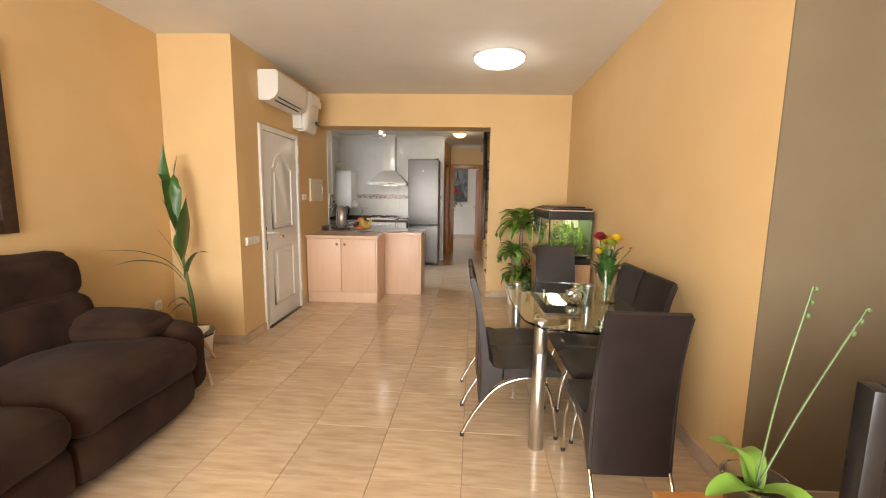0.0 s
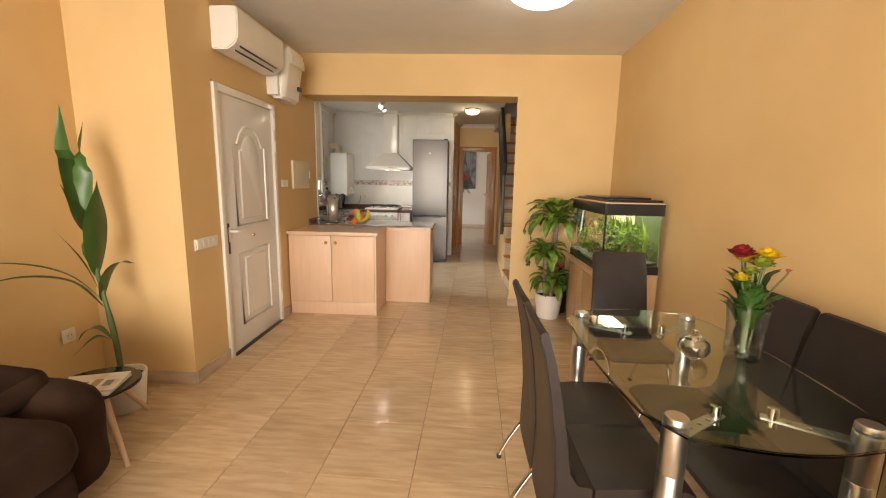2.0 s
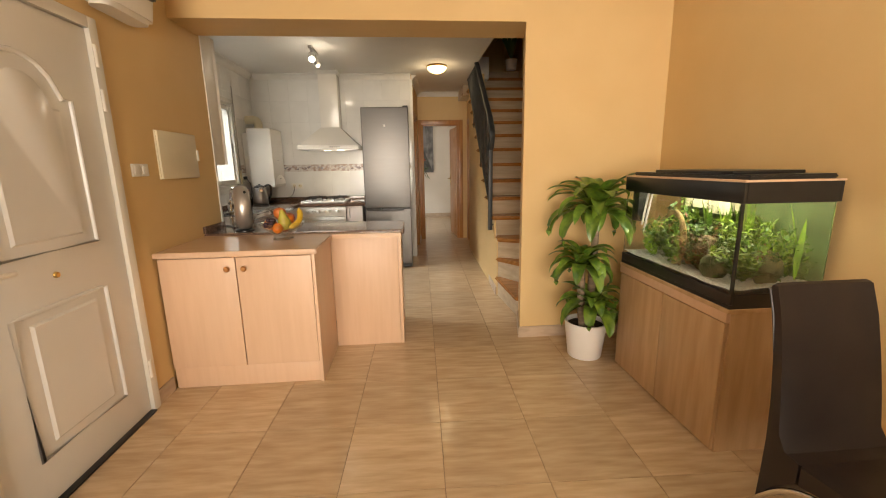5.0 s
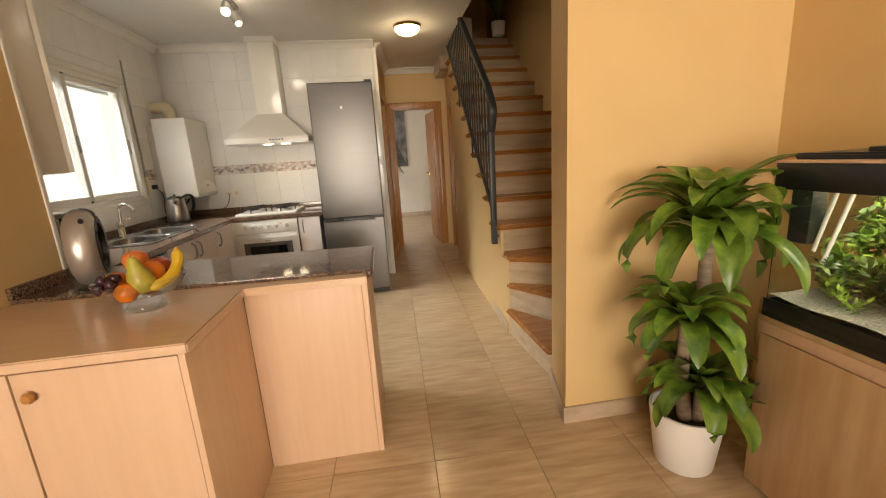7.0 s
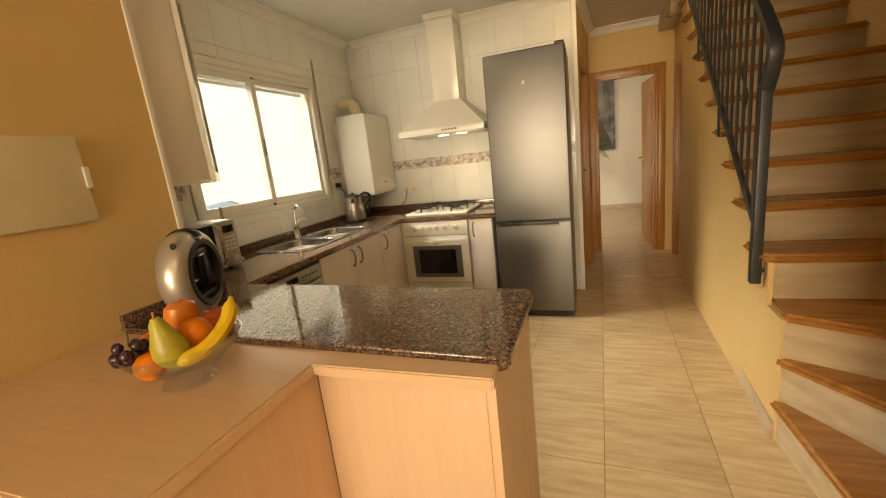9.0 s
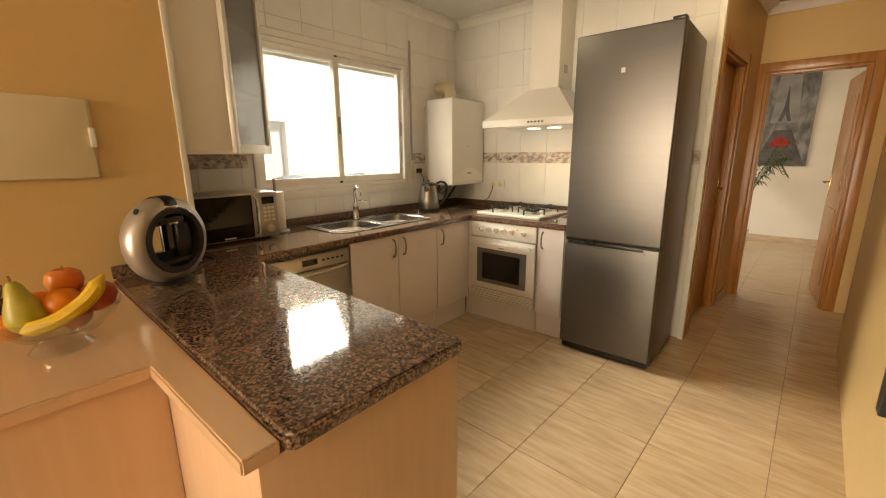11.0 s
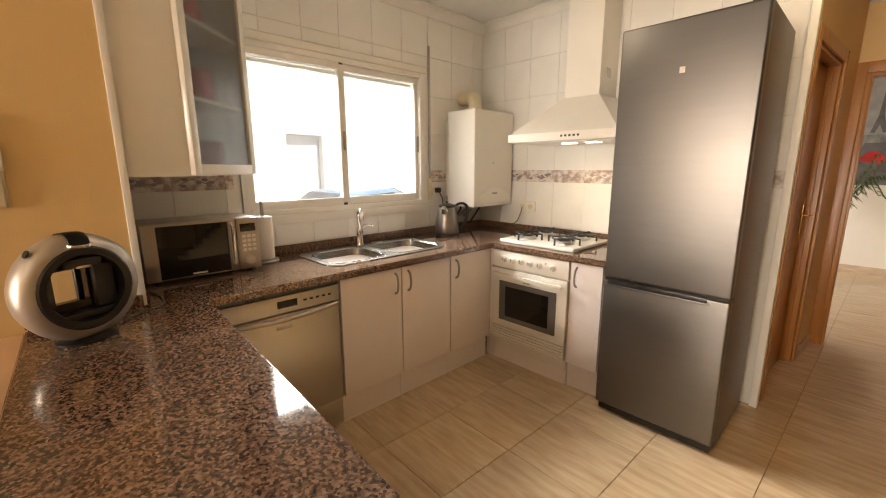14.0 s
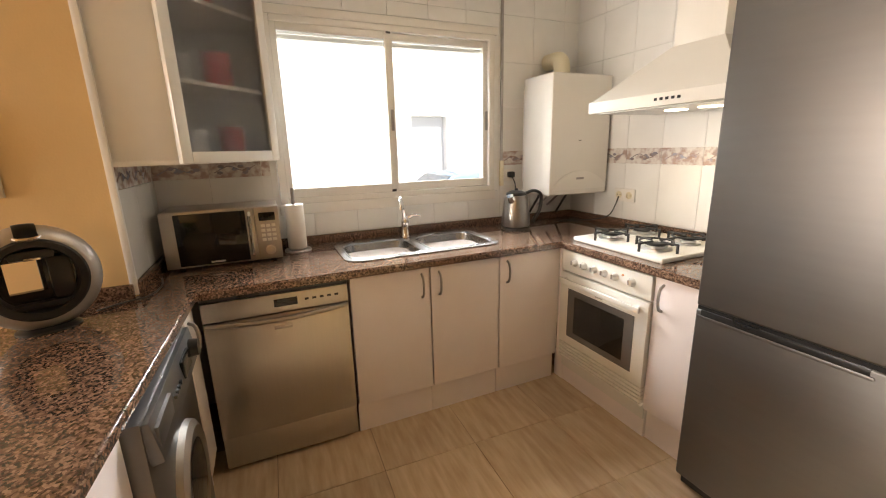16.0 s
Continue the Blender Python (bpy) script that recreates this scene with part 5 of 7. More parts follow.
fruit("apple", lathe(APPLE, 26), (0.62, 0.13, 0.04), (0.66, 0.22, 0.04), "red apple on top of the fruit", in_bowl(0.015, 0.035, 0.168), stalk=0.028)
fruit("apple", lathe(APPLE, 26), (0.45, 0.04, 0.03), (0.5, 0.12, 0.03), "dark red apple behind the banana", in_bowl(0.085, 0.035, 0.125), stalk=0.028)
fruit("apple", lathe(APPLE, 26), (0.45, 0.04, 0.03), (0.5, 0.12, 0.03), "red apple low in the bowl", in_bowl(0.03, 0.02, 0.085), stalk=0.028)
fruit("pear", lathe([(0.0, -0.05), (0.02, -0.052), (0.036, -0.035), (0.042, -0.015), (0.036, 0.012), (0.023, 0.042), (0.017, 0.064), (0.009, 0.076), (0.0, 0.078)], 26), (0.44, 0.40, 0.06), (0.38, 0.30, 0.05), "green pear leaning in the glass bowl", in_bowl(-0.028, -0.055, 0.125), tilt=(8, -6, 0), stalk=0.076)
bp = curve_points([Vector(in_bowl(-0.02, -0.09, 0.085)), Vector(in_bowl(0.05, -0.085, 0.105)), Vector(in_bowl(0.105, -0.055, 0.145)), Vector(in_bowl(0.13, -0.02, 0.195))], 7)
bp = [p - Vector((BX, BY, BZ)) for p in bp]
fruit("banana", tube(bp, [0.006, 0.014] + [0.019] * (len(bp) - 5) + [0.014, 0.008, 0.006], 9), (0.76, 0.52, 0.06), (0.68, 0.42, 0.03), "ripe yellow banana lying on the fruit", (BX, BY, BZ))
random.seed(4)
GP = thing("grapes", in_bowl(-0.105, -0.01, 0.115), "bunch of dark grapes on the bowl rim", "fruit", "fruit in the bowl")
GRAPE = material("grape_skin", (0.03, 0.012, 0.02), (0.05, 0.02, 0.03), 18, 0.25)
for i in range(18):
    part("grape", ball(0.013, (random.uniform(-0.028, 0.028), random.uniform(-0.028, 0.028), random.uniform(-0.02, 0.03)), (1, 1, 1.15), 2), GRAPE, GP)
part("stalk", tube(curve_points([(0, 0, 0.02), (-0.01, 0.01, 0.05), (-0.03, 0.012, 0.06)], 4), 0.002, 6), STALK, GP)

# ---- living room ----
def cushion(x0, x1, y0, y1, z0, z1, b=0.08, puff=0.03, wrinkle=0.012, seed=0, cuts=9):
    """A soft stuffed block: rounded, swollen and slightly creased."""
    bm = box(x0, x1, y0, y1, z0, z1)
    bmesh.ops.subdivide_edges(bm, edges=bm.edges[:], cuts=cuts, use_grid_fill=True)
    c = Vector(((x0 + x1) / 2, (y0 + y1) / 2, (z0 + z1) / 2))
    h = Vector(((x1 - x0) / 2, (y1 - y0) / 2, (z1 - z0) / 2))
    for v in bm.verts:
        d = v.co - c
        q = Vector([max(-h[i] + b, min(h[i] - b, d[i])) if h[i] > b else 0 for i in range(3)])
        off = d - q
        if off.length > 1e-6:
            off = off.normalized() * min(b, max(abs(off.x), abs(off.y), abs(off.z)))
        u = [d[i] / h[i] for i in range(3)]
        swell = puff * max(0, 1 - u[0] ** 2 if abs(u[0]) < 1 else 0.0) * max(0, 1 - u[1] ** 2) if abs(u[2]) > 0.9 else puff * 0.6 * max(0, 1 - u[2] ** 2)
        nrm = off.normalized() if off.length > 1e-6 else Vector((0, 0, 1))
        v.co = c + q + off + nrm * (swell + wrinkle * noise.noise(v.co * 5 + Vector((seed, 0, 0))))
    bmesh.ops.recalc_face_normals(bm, faces=bm.faces)
    return bm


SF = thing("sofa", (-1.1, 2.6, 0), "dark brown microfibre recliner sofa with padded arms", "sofa")
part("base", cushion(-1.42, -0.56, 1.02, 3.82, 0.04, 0.30, 0.05, 0.0, 0.006, 3, 6), FABRIC, SF, world=True)
for i, y0 in enumerate((3.02, 2.22, 1.42)):
    s_ = part("seat", cushion(-1.22, -0.47, y0 + 0.006, y0 + 0.785, 0.26, 0.50, 0.10, 0.035, 0.016, i * 3 + 1, 12), FABRIC, SF, world=True)
    part("footrest", cushion(-0.62, -0.50, y0 + 0.012, y0 + 0.78, 0.06, 0.30, 0.05, 0.02, 0.01, i + 11, 8), FABRIC, SF, world=True)
    b_ = cushion(-0.13, 0.13, y0 + 0.056, y0 + 0.835, 0.0, 0.36, 0.09, 0.035, 0.014, i * 5 + 2, 12)
    part("back_cushion", moved(b_, pose(-1.23, 0, 0.40, 0, -10, 0)), FABRIC, SF, world=True)
    h_ = cushion(-0.12, 0.12, y0 + 0.08, y0 + 0.85, 0.0, 0.30, 0.10, 0.03, 0.012, i * 7 + 4, 12)
    part("headrest", moved(h_, pose(-1.31, 0, 0.69, 0, -8, 0)), FABRIC, SF, world=True)
part("arm", cushion(-1.40, -0.56, 3.80, 4.06, 0.05, 0.53, 0.12, 0.02, 0.012, 8, 12), FABRIC, SF, world=True)
part("arm", cushion(-1.40, -0.56, 1.14, 1.40, 0.05, 0.53, 0.12, 0.02, 0.012, 9, 12), FABRIC, SF, world=True)
ap = moved(cushion(-0.30, 0.26, -0.16, 0.15, 0.0, 0.15, 0.075, 0.03, 0.014, 5, 12), pose(-0.98, 3.80, 0.465, 4, 3, 4))
part("arm_pillow", ap, FABRIC, SF, "soft dark pillow on the arm", world=True)

SF.location.x -= 0.14

TB = thing("side_table", (-1.04, 4.31, 0), "small round side table with dark top and wooden legs", "side table")
part("top", lathe([(0.0, 0.310), (0.185, 0.310), (0.197, 0.317), (0.197, 0.325), (0.19, 0.331), (0.0, 0.331)], 40), BLACKGLASS, TB)
for a in (-30, 90, 210):
    c_, s_ = math.cos(radians(a)), math.sin(radians(a))
    part("leg", tube([(0.10 * c_, 0.10 * s_, 0.310), (0.32 * c_, 0.32 * s_, 0.0)], [0.019, 0.011], 12), BEECH, TB, "tapered beech leg")
part("hub", lathe([(0.0, 0.285), (0.12, 0.285), (0.12, 0.310), (0.0, 0.310)], 24), BEECH, TB)
MG = thing("magazine", (-1.03, 4.27, 0.331), "printed magazines lying on the side table", "magazine", turn=14)
PAPER = material("printed_paper", (0.75, 0.72, 0.66), (0.60, 0.52, 0.44), 14, 0.4, low=0.5, high=0.7)
part("lower_magazine", box(-0.14, 0.14, -0.105, 0.105, 0.0, 0.012, 0.003), PAPER, MG)
up = part("upper_magazine", moved(box(-0.135, 0.135, -0.10, 0.10, 0.012, 0.022, 0.003), pose(0.008, 0.006, 0, 0, 0, 5)), PAPER, MG)
for i in range(4):
    part("print_bar", moved(box(-0.10 + 0.055 * i, -0.065 + 0.055 * i, -0.05, 0.03 - 0.02 * (i % 2), 0.022, 0.0228), pose(0.008, 0.006, 0, 0, 0, 5)), material("print_ink", ((0.35, 0.06, 0.05), (0.1, 0.1, 0.12), (0.4, 0.25, 0.1), (0.2, 0.2, 0.2))[i], None, 20, 0.4), up)


def leaf(points, width, fold=0.25, n=12, tipped=1.0, base=0.15):
    """A long leaf along a bent line, folded along its middle rib."""
    line = curve_points(points, max(2, n // (len(points) - 1)))
    bm = bmesh.new()
    rows = []
    m = len(line)
    for i, p in enumerate(line):
        f = i / (m - 1)
        w = width * max(0.02, (base + (1 - base) * math.sin(math.pi * min(1, f * 1.02) ** 0.75)) if f < 0.45 else math.cos((f - 0.45) / 0.55 * math.pi / 2) ** tipped * 1.0)
        d = (line[min(i + 1, m - 1)] - line[max(i - 1, 0)]).normalized()
        side = d.cross(Vector((0, 0, 1)))
        side = side.normalized() if side.length > 0.05 else Vector((1, 0, 0))
        up = side.cross(d).normalized()
        ripple = 0.04 * width * math.sin(9 * f + 3 * width)
        rows.append([bm.verts.new(p - side * w + up * (w * fold + ripple)), bm.verts.new(p - side * w * 0.5 + up * w * fold * 0.35), bm.verts.new(p), bm.verts.new(p + side * w * 0.5 + up * w * fold * 0.35), bm.verts.new(p + side * w + up * (w * fold - ripple))])
    for a, b in zip(rows, rows[1:]):
        for k in range(4):
            bm.faces.new((a[k], a[k + 1], b[k + 1], b[k]))
    return bm


LEAFDARK = material("dark_green_leaf", (0.035, 0.085, 0.016), (0.06, 0.13, 0.025), 7, 0.38, stretch=(1, 1, 0.4), random_amount=0.2, bump=0.05, bump_scale=40)
LEAFMID = material("striped_green_leaf", (0.055, 0.135, 0.014), (0.19, 0.29, 0.035), 9, 0.35, stretch=(3, 3, 0.6), random_amount=0.25, bump=0.05, bump_scale=40)
STEMGREEN = material("green_stem", (0.10, 0.15, 0.04), (0.07, 0.10, 0.03), 10, 0.5)
SOIL = material("dark_potting_soil", (0.03, 0.02, 0.014), (0.05, 0.035, 0.025), 60, 0.95, bump=0.6, bump_scale=90)
TRUNK = material("pale_cane_bark", (0.30, 0.22, 0.15), (0.18, 0.13, 0.09), 14, 0.8, stretch=(1, 1, 4), bump=0.3, bump_scale=40)
POTWHITE = material("white_glazed_pot", (0.86, 0.84, 0.82), (0.83, 0.81, 0.79), 5, 0.3)


def pot(parent, r0, r1, h):
    part("pot", lathe([(0.0, 0.0), (r0, 0.0), (r0 + 0.004, 0.006), (r1, h - 0.004), (r1 - 0.002, h), (r1 - 0.012, h), (r1 - 0.014, h - 0.03), (0.0, h - 0.03)], 36), POTWHITE, parent, "white glazed pot")
    soil = lathe([(0.0, h - 0.022), (r1 - 0.05, h - 0.024), (r1 - 0.015, h - 0.03)], 24, close=False)
    part("soil", soil, SOIL, parent)


TPL = thing("tall_plant", (-1.185, 4.64, 0), "tall potted plant with long upright dark leaves", "potted plant")
pot(TPL, 0.095, 0.122, 0.22)
part("stem", tube(curve_points([(0.0, 0, 0.19), (-0.02, 0, 0.45), (-0.06, 0, 0.72), (-0.10, 0, 0.95), (-0.13, 0, 1.15)], 5), [0.016] * 8 + [0.012] * 8 + [0.008] * 5, 9), STEMGREEN, TPL)
for pts, w in (
    ([(-0.12, 0.0, 1.05), (-0.16, 0.0, 1.28), (-0.18, 0.0, 1.50), (-0.175, 0.0, 1.74)], 0.058),
    ([(-0.12, 0.01, 1.05), (-0.13, 0.04, 1.30), (-0.135, 0.05, 1.50), (-0.11, 0.06, 1.66)], 0.042),
    ([(-0.10, 0.0, 0.85), (-0.10, -0.02, 1.05), (-0.14, -0.03, 1.20), (-0.19, -0.04, 1.32)], 0.055),
    ([(-0.08, 0.0, 0.80), (-0.05, 0.0, 1.00), (-0.03, 0.0, 1.18), (-0.015, 0.0, 1.34)], 0.075),
    ([(-0.06, 0.0, 0.66), (-0.15, -0.10, 0.83), (-0.25, -0.26, 0.92), (-0.33, -0.46, 0.95)], 0.028),
    ([(-0.06, 0.0, 0.62), (-0.16, -0.07, 0.78), (-0.27, -0.22, 0.84), (-0.335, -0.40, 0.83)], 0.032),
    ([(-0.07, 0.0, 0.66), (-0.02, 0.0, 0.80), (0.05, 0.01, 0.88), (0.13, 0.02, 0.88)], 0.042),
    ([(-0.07, 0.0, 0.70), (-0.11, -0.03, 0.86), (-0.15, -0.06, 0.97), (-0.20, -0.10, 1.08)], 0.018),
    ([(-0.03, 0.0, 0.42), (-0.09, -0.02, 0.50), (-0.16, -0.03, 0.48), (-0.21, -0.04, 0.42)], 0.028),
    ([(-0.03, 0.0, 0.42), (-0.07, -0.05, 0.46), (-0.12, -0.09, 0.42), (-0.17, -0.12, 0.36)], 0.026),
):
    part("leaf", leaf(pts, w, 0.2, 15, 1.2, 0.12), LEAFDARK, TPL)

DR = thing("dracaena", (1.715, 6.60, 0), "potted dracaena with three tiers of striped leaves", "potted plant")
pot(DR, 0.108, 0.14, 0.25)
random.seed(11)


def arching_leaf(p0, a, length, start, bend, width):
    """Leaves the cane at an angle and bends over with its own weight."""
    pts, p, n = [p0], Vector(p0), 6
    for i in range(n):
        e = radians(start - bend * ((i + 0.5) / n) ** 1.3)
        p = p + Vector((math.cos(a) * math.cos(e), math.sin(a) * math.cos(e), math.sin(e))) * (length / n)
        if p.y > 0.30:
            p.y = 0.30 - 0.1 * (p.y - 0.30)
        if p.x > 0.10 and p.y < -0.15 and p.z < 1.26:
            p.y = -0.15 + 0.1 * (p.y + 0.15)
        pts.append(Vector(p))
    return leaf(pts, width, 0.30, 12, 0.62, 0.30)


for (bx, by, zt, n, ln, wd, s0, s1) in ((0.03, 0.0, 1.0, 46, 0.42, 0.045, 22, 84), (-0.055, -0.03, 0.66, 28, 0.30, 0.040, 20, 76), (0.01, -0.05, 0.38, 28, 0.30, 0.040, 18, 76)):
    part("cane", tube(curve_points([(bx * 0.6, by, 0.22), (bx, by, zt * 0.6), (bx * 1.1, by, zt + 0.03)], 6), [0.027] * 7 + [0.024] * 6, 12), TRUNK, DR)
    for i in range(n):
        f = i / n
        a = 2.4 * i + random.uniform(-0.3, 0.3)
        p0 = Vector((bx * 1.1 + 0.015 * math.cos(a), by + 0.015 * math.sin(a), zt - 0.03 + 0.06 * f))
        part("leaf", arching_leaf(p0, a, ln * random.uniform(0.78, 1.05) * (1 - 0.18 * f), s0 + (s1 - s0) * f, random.uniform(108, 155) - 40 * f, wd * random.uniform(0.85, 1.15)), LEAFMID, DR)

# made-up turned shape for an unidentified black and red thing behind the pot
WB = thing("watering_bottle", (1.86, 6.78, 0), "black object with a red top behind the dracaena pot", "bottle")
part("body", lathe([(0.0, 0.0), (0.075, 0.0), (0.08, 0.01), (0.08, 0.38), (0.05, 0.44), (0.02, 0.46), (0.02, 0.50), (0.0, 0.50)], 24), BLACK, WB)
part("cap", lathe([(0.0, 0.50), (0.036, 0.50), (0.042, 0.515), (0.042, 0.55), (0.03, 0.57), (0.0, 0.572)], 20), material("red_plastic", (0.45, 0.02, 0.02), None, 8, 0.3), WB, "red top")

# aquarium on its cabinet
AC_ = thing("aquarium_cabinet", (2.07, 5.96, 0), "oak veneer aquarium cabinet with two doors", "cabinet")
part("body", box(1.852, 2.266, 5.52, 6.415, 0.0, 0.675, 0.003), OAK, AC_, world=True)
for y0, y1 in ((5.53, 5.965), (5.970, 6.405)):
    part("door", box(1.836, 1.852, y0, y1, 0.01, 0.625, 0.003), OAK, AC_, world=True)
part("top_rail", box(1.832, 1.852, 5.52, 6.415, 0.63, 0.675, 0.004), BEECH, AC_, world=True)
part("top_board", box(1.830, 2.268, 5.51, 6.42, 0.675, 0.695, 0.004), OAK, AC_, world=True)
AQ = thing("aquarium", (2.06, 5.96, 0.695), "planted aquarium with black frame and lit lid", "aquarium")
x0, x1, y0, y1 = 1.835, 2.262, 5.515, 6.41
part("base_frame", join(box(x0, x1, y0, y1, 0.695, 0.712), box(x0, x0 + 0.012, y0, y1, 0.712, 0.755, 0.002), box(x1 - 0.012, x1, y0, y1, 0.712, 0.755, 0.002), box(x0 + 0.012, x1 - 0.012, y0, y0 + 0.012, 0.712, 0.755), box(x0 + 0.012, x1 - 0.012, y1 - 0.012, y1, 0.712, 0.755)), BLACK, AQ, world=True)
part("top_frame", join(box(x0 - 0.004, x0 + 0.012, y0 - 0.004, y1 + 0.004, 1.115, 1.195, 0.003), box(x1 - 0.012, x1 + 0.004, y0 - 0.004, y1 + 0.004, 1.115, 1.195, 0.003), box(x0 + 0.012, x1 - 0.012, y0 - 0.004, y0 + 0.012, 1.115, 1.195), box(x0 + 0.012, x1 - 0.012, y1 - 0.012, y1 + 0.004, 1.115, 1.195)), BLACK, AQ, world=True)
part("wood_trim", box(x0 - 0.008, x1 + 0.006, y0 - 0.008, y1 + 0.006, 1.195, 1.203, 0.002), BEECH, AQ, world=True)
lid = prism([(x0 + 0.03, y0 + 0.02), (x1, y0 + 0.02), (x1, y1 - 0.02), (x0 + 0.03, y1 - 0.02)], 1.203, 1.222, 0.006)
part("lid", lid, BLACK, AQ, world=True)
part("lid_flap", moved(box(x0 + 0.04, x1 - 0.05, y0 + 0.12, y1 - 0.22, 0, 0.014, 0.004), Matrix.Translation((0, 0, 1.222))), BLACK, AQ, world=True)
for (a0, a1, b0, b1) in ((x0 + 0.002, x0 + 0.008, y0 + 0.012, y1 - 0.012), (x0 + 0.012, x1 - 0.012, y0 + 0.002, y0 + 0.008), (x0 + 0.012, x1 - 0.012, y1 - 0.008, y1 - 0.002)):
    pn = part("glass_pane", box(a0, a1, b0, b1, 0.712, 1.16), GLASS, AQ, world=True)
    pn.visible_shadow = False
part("back_panel", box(x1 - 0.012, x1 - 0.006, y0 + 0.01, y1 - 0.01, 0.712, 1.16), material("dark_green_backdrop", (0.10, 0.15, 0.045), (0.05, 0.085, 0.025), 6, 0.6), AQ, world=True)
for x in (x0 + 0.004, ):
    part("corner_seal", box(x0 - 0.001, x0 + 0.010, y0 - 0.001, y0 + 0.010, 0.75, 1.12), BLACK, AQ, world=True)
part("light_tube", box(2.0, 2.12, y0 + 0.06, y1 - 0.06, 1.165, 1.172), glow_material("aquarium_tube", (0.95, 1.0, 0.84), 15), AQ, "lit aquarium tube", world=True)
bm = bmesh.new()
bmesh.ops.create_grid(bm, x_segments=16, y_segments=30, size=0.5)
for v in bm.verts:
    v.co = Vector(((x0 + x1) / 2 + v.co.x * 0.42, (y0 + y1) / 2 + v.co.y * 0.86, 0.768 + 0.007 * noise.noise(v.co * 9) + 0.012 * (v.co.x + 0.5)))
part("gravel", bm, material("white_gravel", (0.80, 0.78, 0.70), (0.45, 0.42, 0.34), 120, 0.8, bump=0.9, bump_scale=220), AQ, world=True)
random.seed(21)
WEED = material("water_plant", (0.03, 0.09, 0.008), (0.19, 0.30, 0.025), 9, 0.4, random_amount=0.5)
REDWEED = material("red_water_plant", (0.16, 0.045, 0.012), (0.28, 0.10, 0.03), 9, 0.4, random_amount=0.4)
MOSS = material("mossy_stone", (0.14, 0.13, 0.05), (0.06, 0.075, 0.02), 14, 0.8, bump=0.5, bump_scale=40)
def sprig(px, py, h, spread, size):
    """A bushy water plant: thin stems with many small folded leaves."""
    bm = bmesh.new()
    for k in range(7):
        a, sp = random.uniform(0, 6.28), random.uniform(0.2, 1.0) * spread
        base, tip = Vector((px, py, 0.775)), Vector((px + sp * math.cos(a), py + sp * math.sin(a), 0.775 + h * random.uniform(0.6, 1.0)))
        for i in range(int(h * 70) + 5):
            c = base.lerp(tip, random.uniform(0.12, 1.0))
            d = Vector((random.uniform(-1, 1), random.uniform(-1, 1), random.uniform(-0.2, 0.9))).normalized() * size * random.uniform(0.7, 1.3)
            w = d.cross(Vector((random.uniform(-1, 1), random.uniform(-1, 1), 1))).normalized() * size * 0.22
            q = [c, c + d * 0.5 + w, c + d, c + d * 0.5 - w]
            for v in q:
                v.x, v.y, v.z = min(max(v.x, x0 + 0.02), x1 - 0.02), min(max(v.y, y0 + 0.02), y1 - 0.02), min(v.z, 1.14)
            vs = [bm.verts.new(v) for v in q]
            bm.faces.new((vs[0], vs[1], vs[2]))
            bm.faces.new((vs[0], vs[2], vs[3]))
    return bm


for i in range(130):
    px, py = x0 + 0.06 + 0.32 * random.random() ** 0.8, random.uniform(y0 + 0.05, y1 - 0.05)
    back = (px - x0) / 0.4
    part("water_plant", sprig(px, py, random.uniform(0.05, 0.15) + 0.26 * back * random.random(), 0.07, random.uniform(0.018, 0.038)), REDWEED if i % 9 == 4 else WEED, AQ, world=True)
for i in range(9):
    px, py = x1 - random.uniform(0.04, 0.12), random.uniform(y0 + 0.05, y1 - 0.05)
    bms = []
    for k in range(6):
        a, h = random.uniform(0, 6.28), random.uniform(0.2, 0.34)
        bms.append(leaf([Vector((px, py, 0.79)), Vector((px - 0.015, py + 0.02 * math.cos(a), 0.79 + h * 0.6)), Vector((px - 0.03, min(max(py + 0.05 * math.cos(a), y0 + 0.02), y1 - 0.02), 0.79 + h))], 0.011, 0.1, 8))
    part("grass_plant", join(*bms), WEED, AQ, world=True)
DRIFT = material("brown_tank_stone", (0.10, 0.05, 0.02), (0.20, 0.14, 0.06), 22, 0.85, bump=0.8, bump_scale=50)
for (sx, sy, sr, sz, mt) in ((2.0, 5.87, 0.075, 1.15, DRIFT), (1.93, 5.74, 0.062, 0.95, MOSS), (2.08, 5.62, 0.06, 1.3, MOSS)):
    r_ = ball(sr, (sx, sy, 0.775 + sr * sz * 0.75), (1, 1, sz), 3)
    for v in r_.verts:
        v.co += Vector((1, 1, 0.7)) * (0.022 * noise.noise(v.co * 16) + 0.010 * noise.noise(v.co * 45))
    part("rock", r_, mt, AQ, world=True)
bough = [Vector(p) for p in ((1.90, 5.98, 0.775), (1.92, 5.965, 0.86), (1.93, 5.985, 0.95), (1.935, 6.03, 1.01), (1.925, 6.085, 1.025), (1.91, 6.11, 0.99))]
bough = tube(curve_points(bough, 5), [0.022 - 0.0006 * i for i in range(26)], 10)
for v in bough.verts:
    v.co += Vector((0.6, 1, 0.6)) * 0.020 * noise.noise(v.co * 45)
part("driftwood", bough, material("pale_driftwood", (0.40, 0.29, 0.12), (0.20, 0.12, 0.05), 26, 0.85, bump=0.6, bump_scale=60), AQ, "pale crooked driftwood branch", world=True)
part("filter_box", join(box(x1 - 0.09, x1 - 0.014, 6.14, 6.33, 1.03, 1.13, 0.004), box(x1 - 0.09, x1 - 0.014, 5.98, 6.13, 1.01, 1.13, 0.004)), IVORY, AQ, "sand-coloured filter box", world=True)
part("air_tube", rod((x0 + 0.06, y1 - 0.10, 0.93), (x0 + 0.06, y1 - 0.15, 1.13), 0.006), PLASTIC, AQ, world=True)
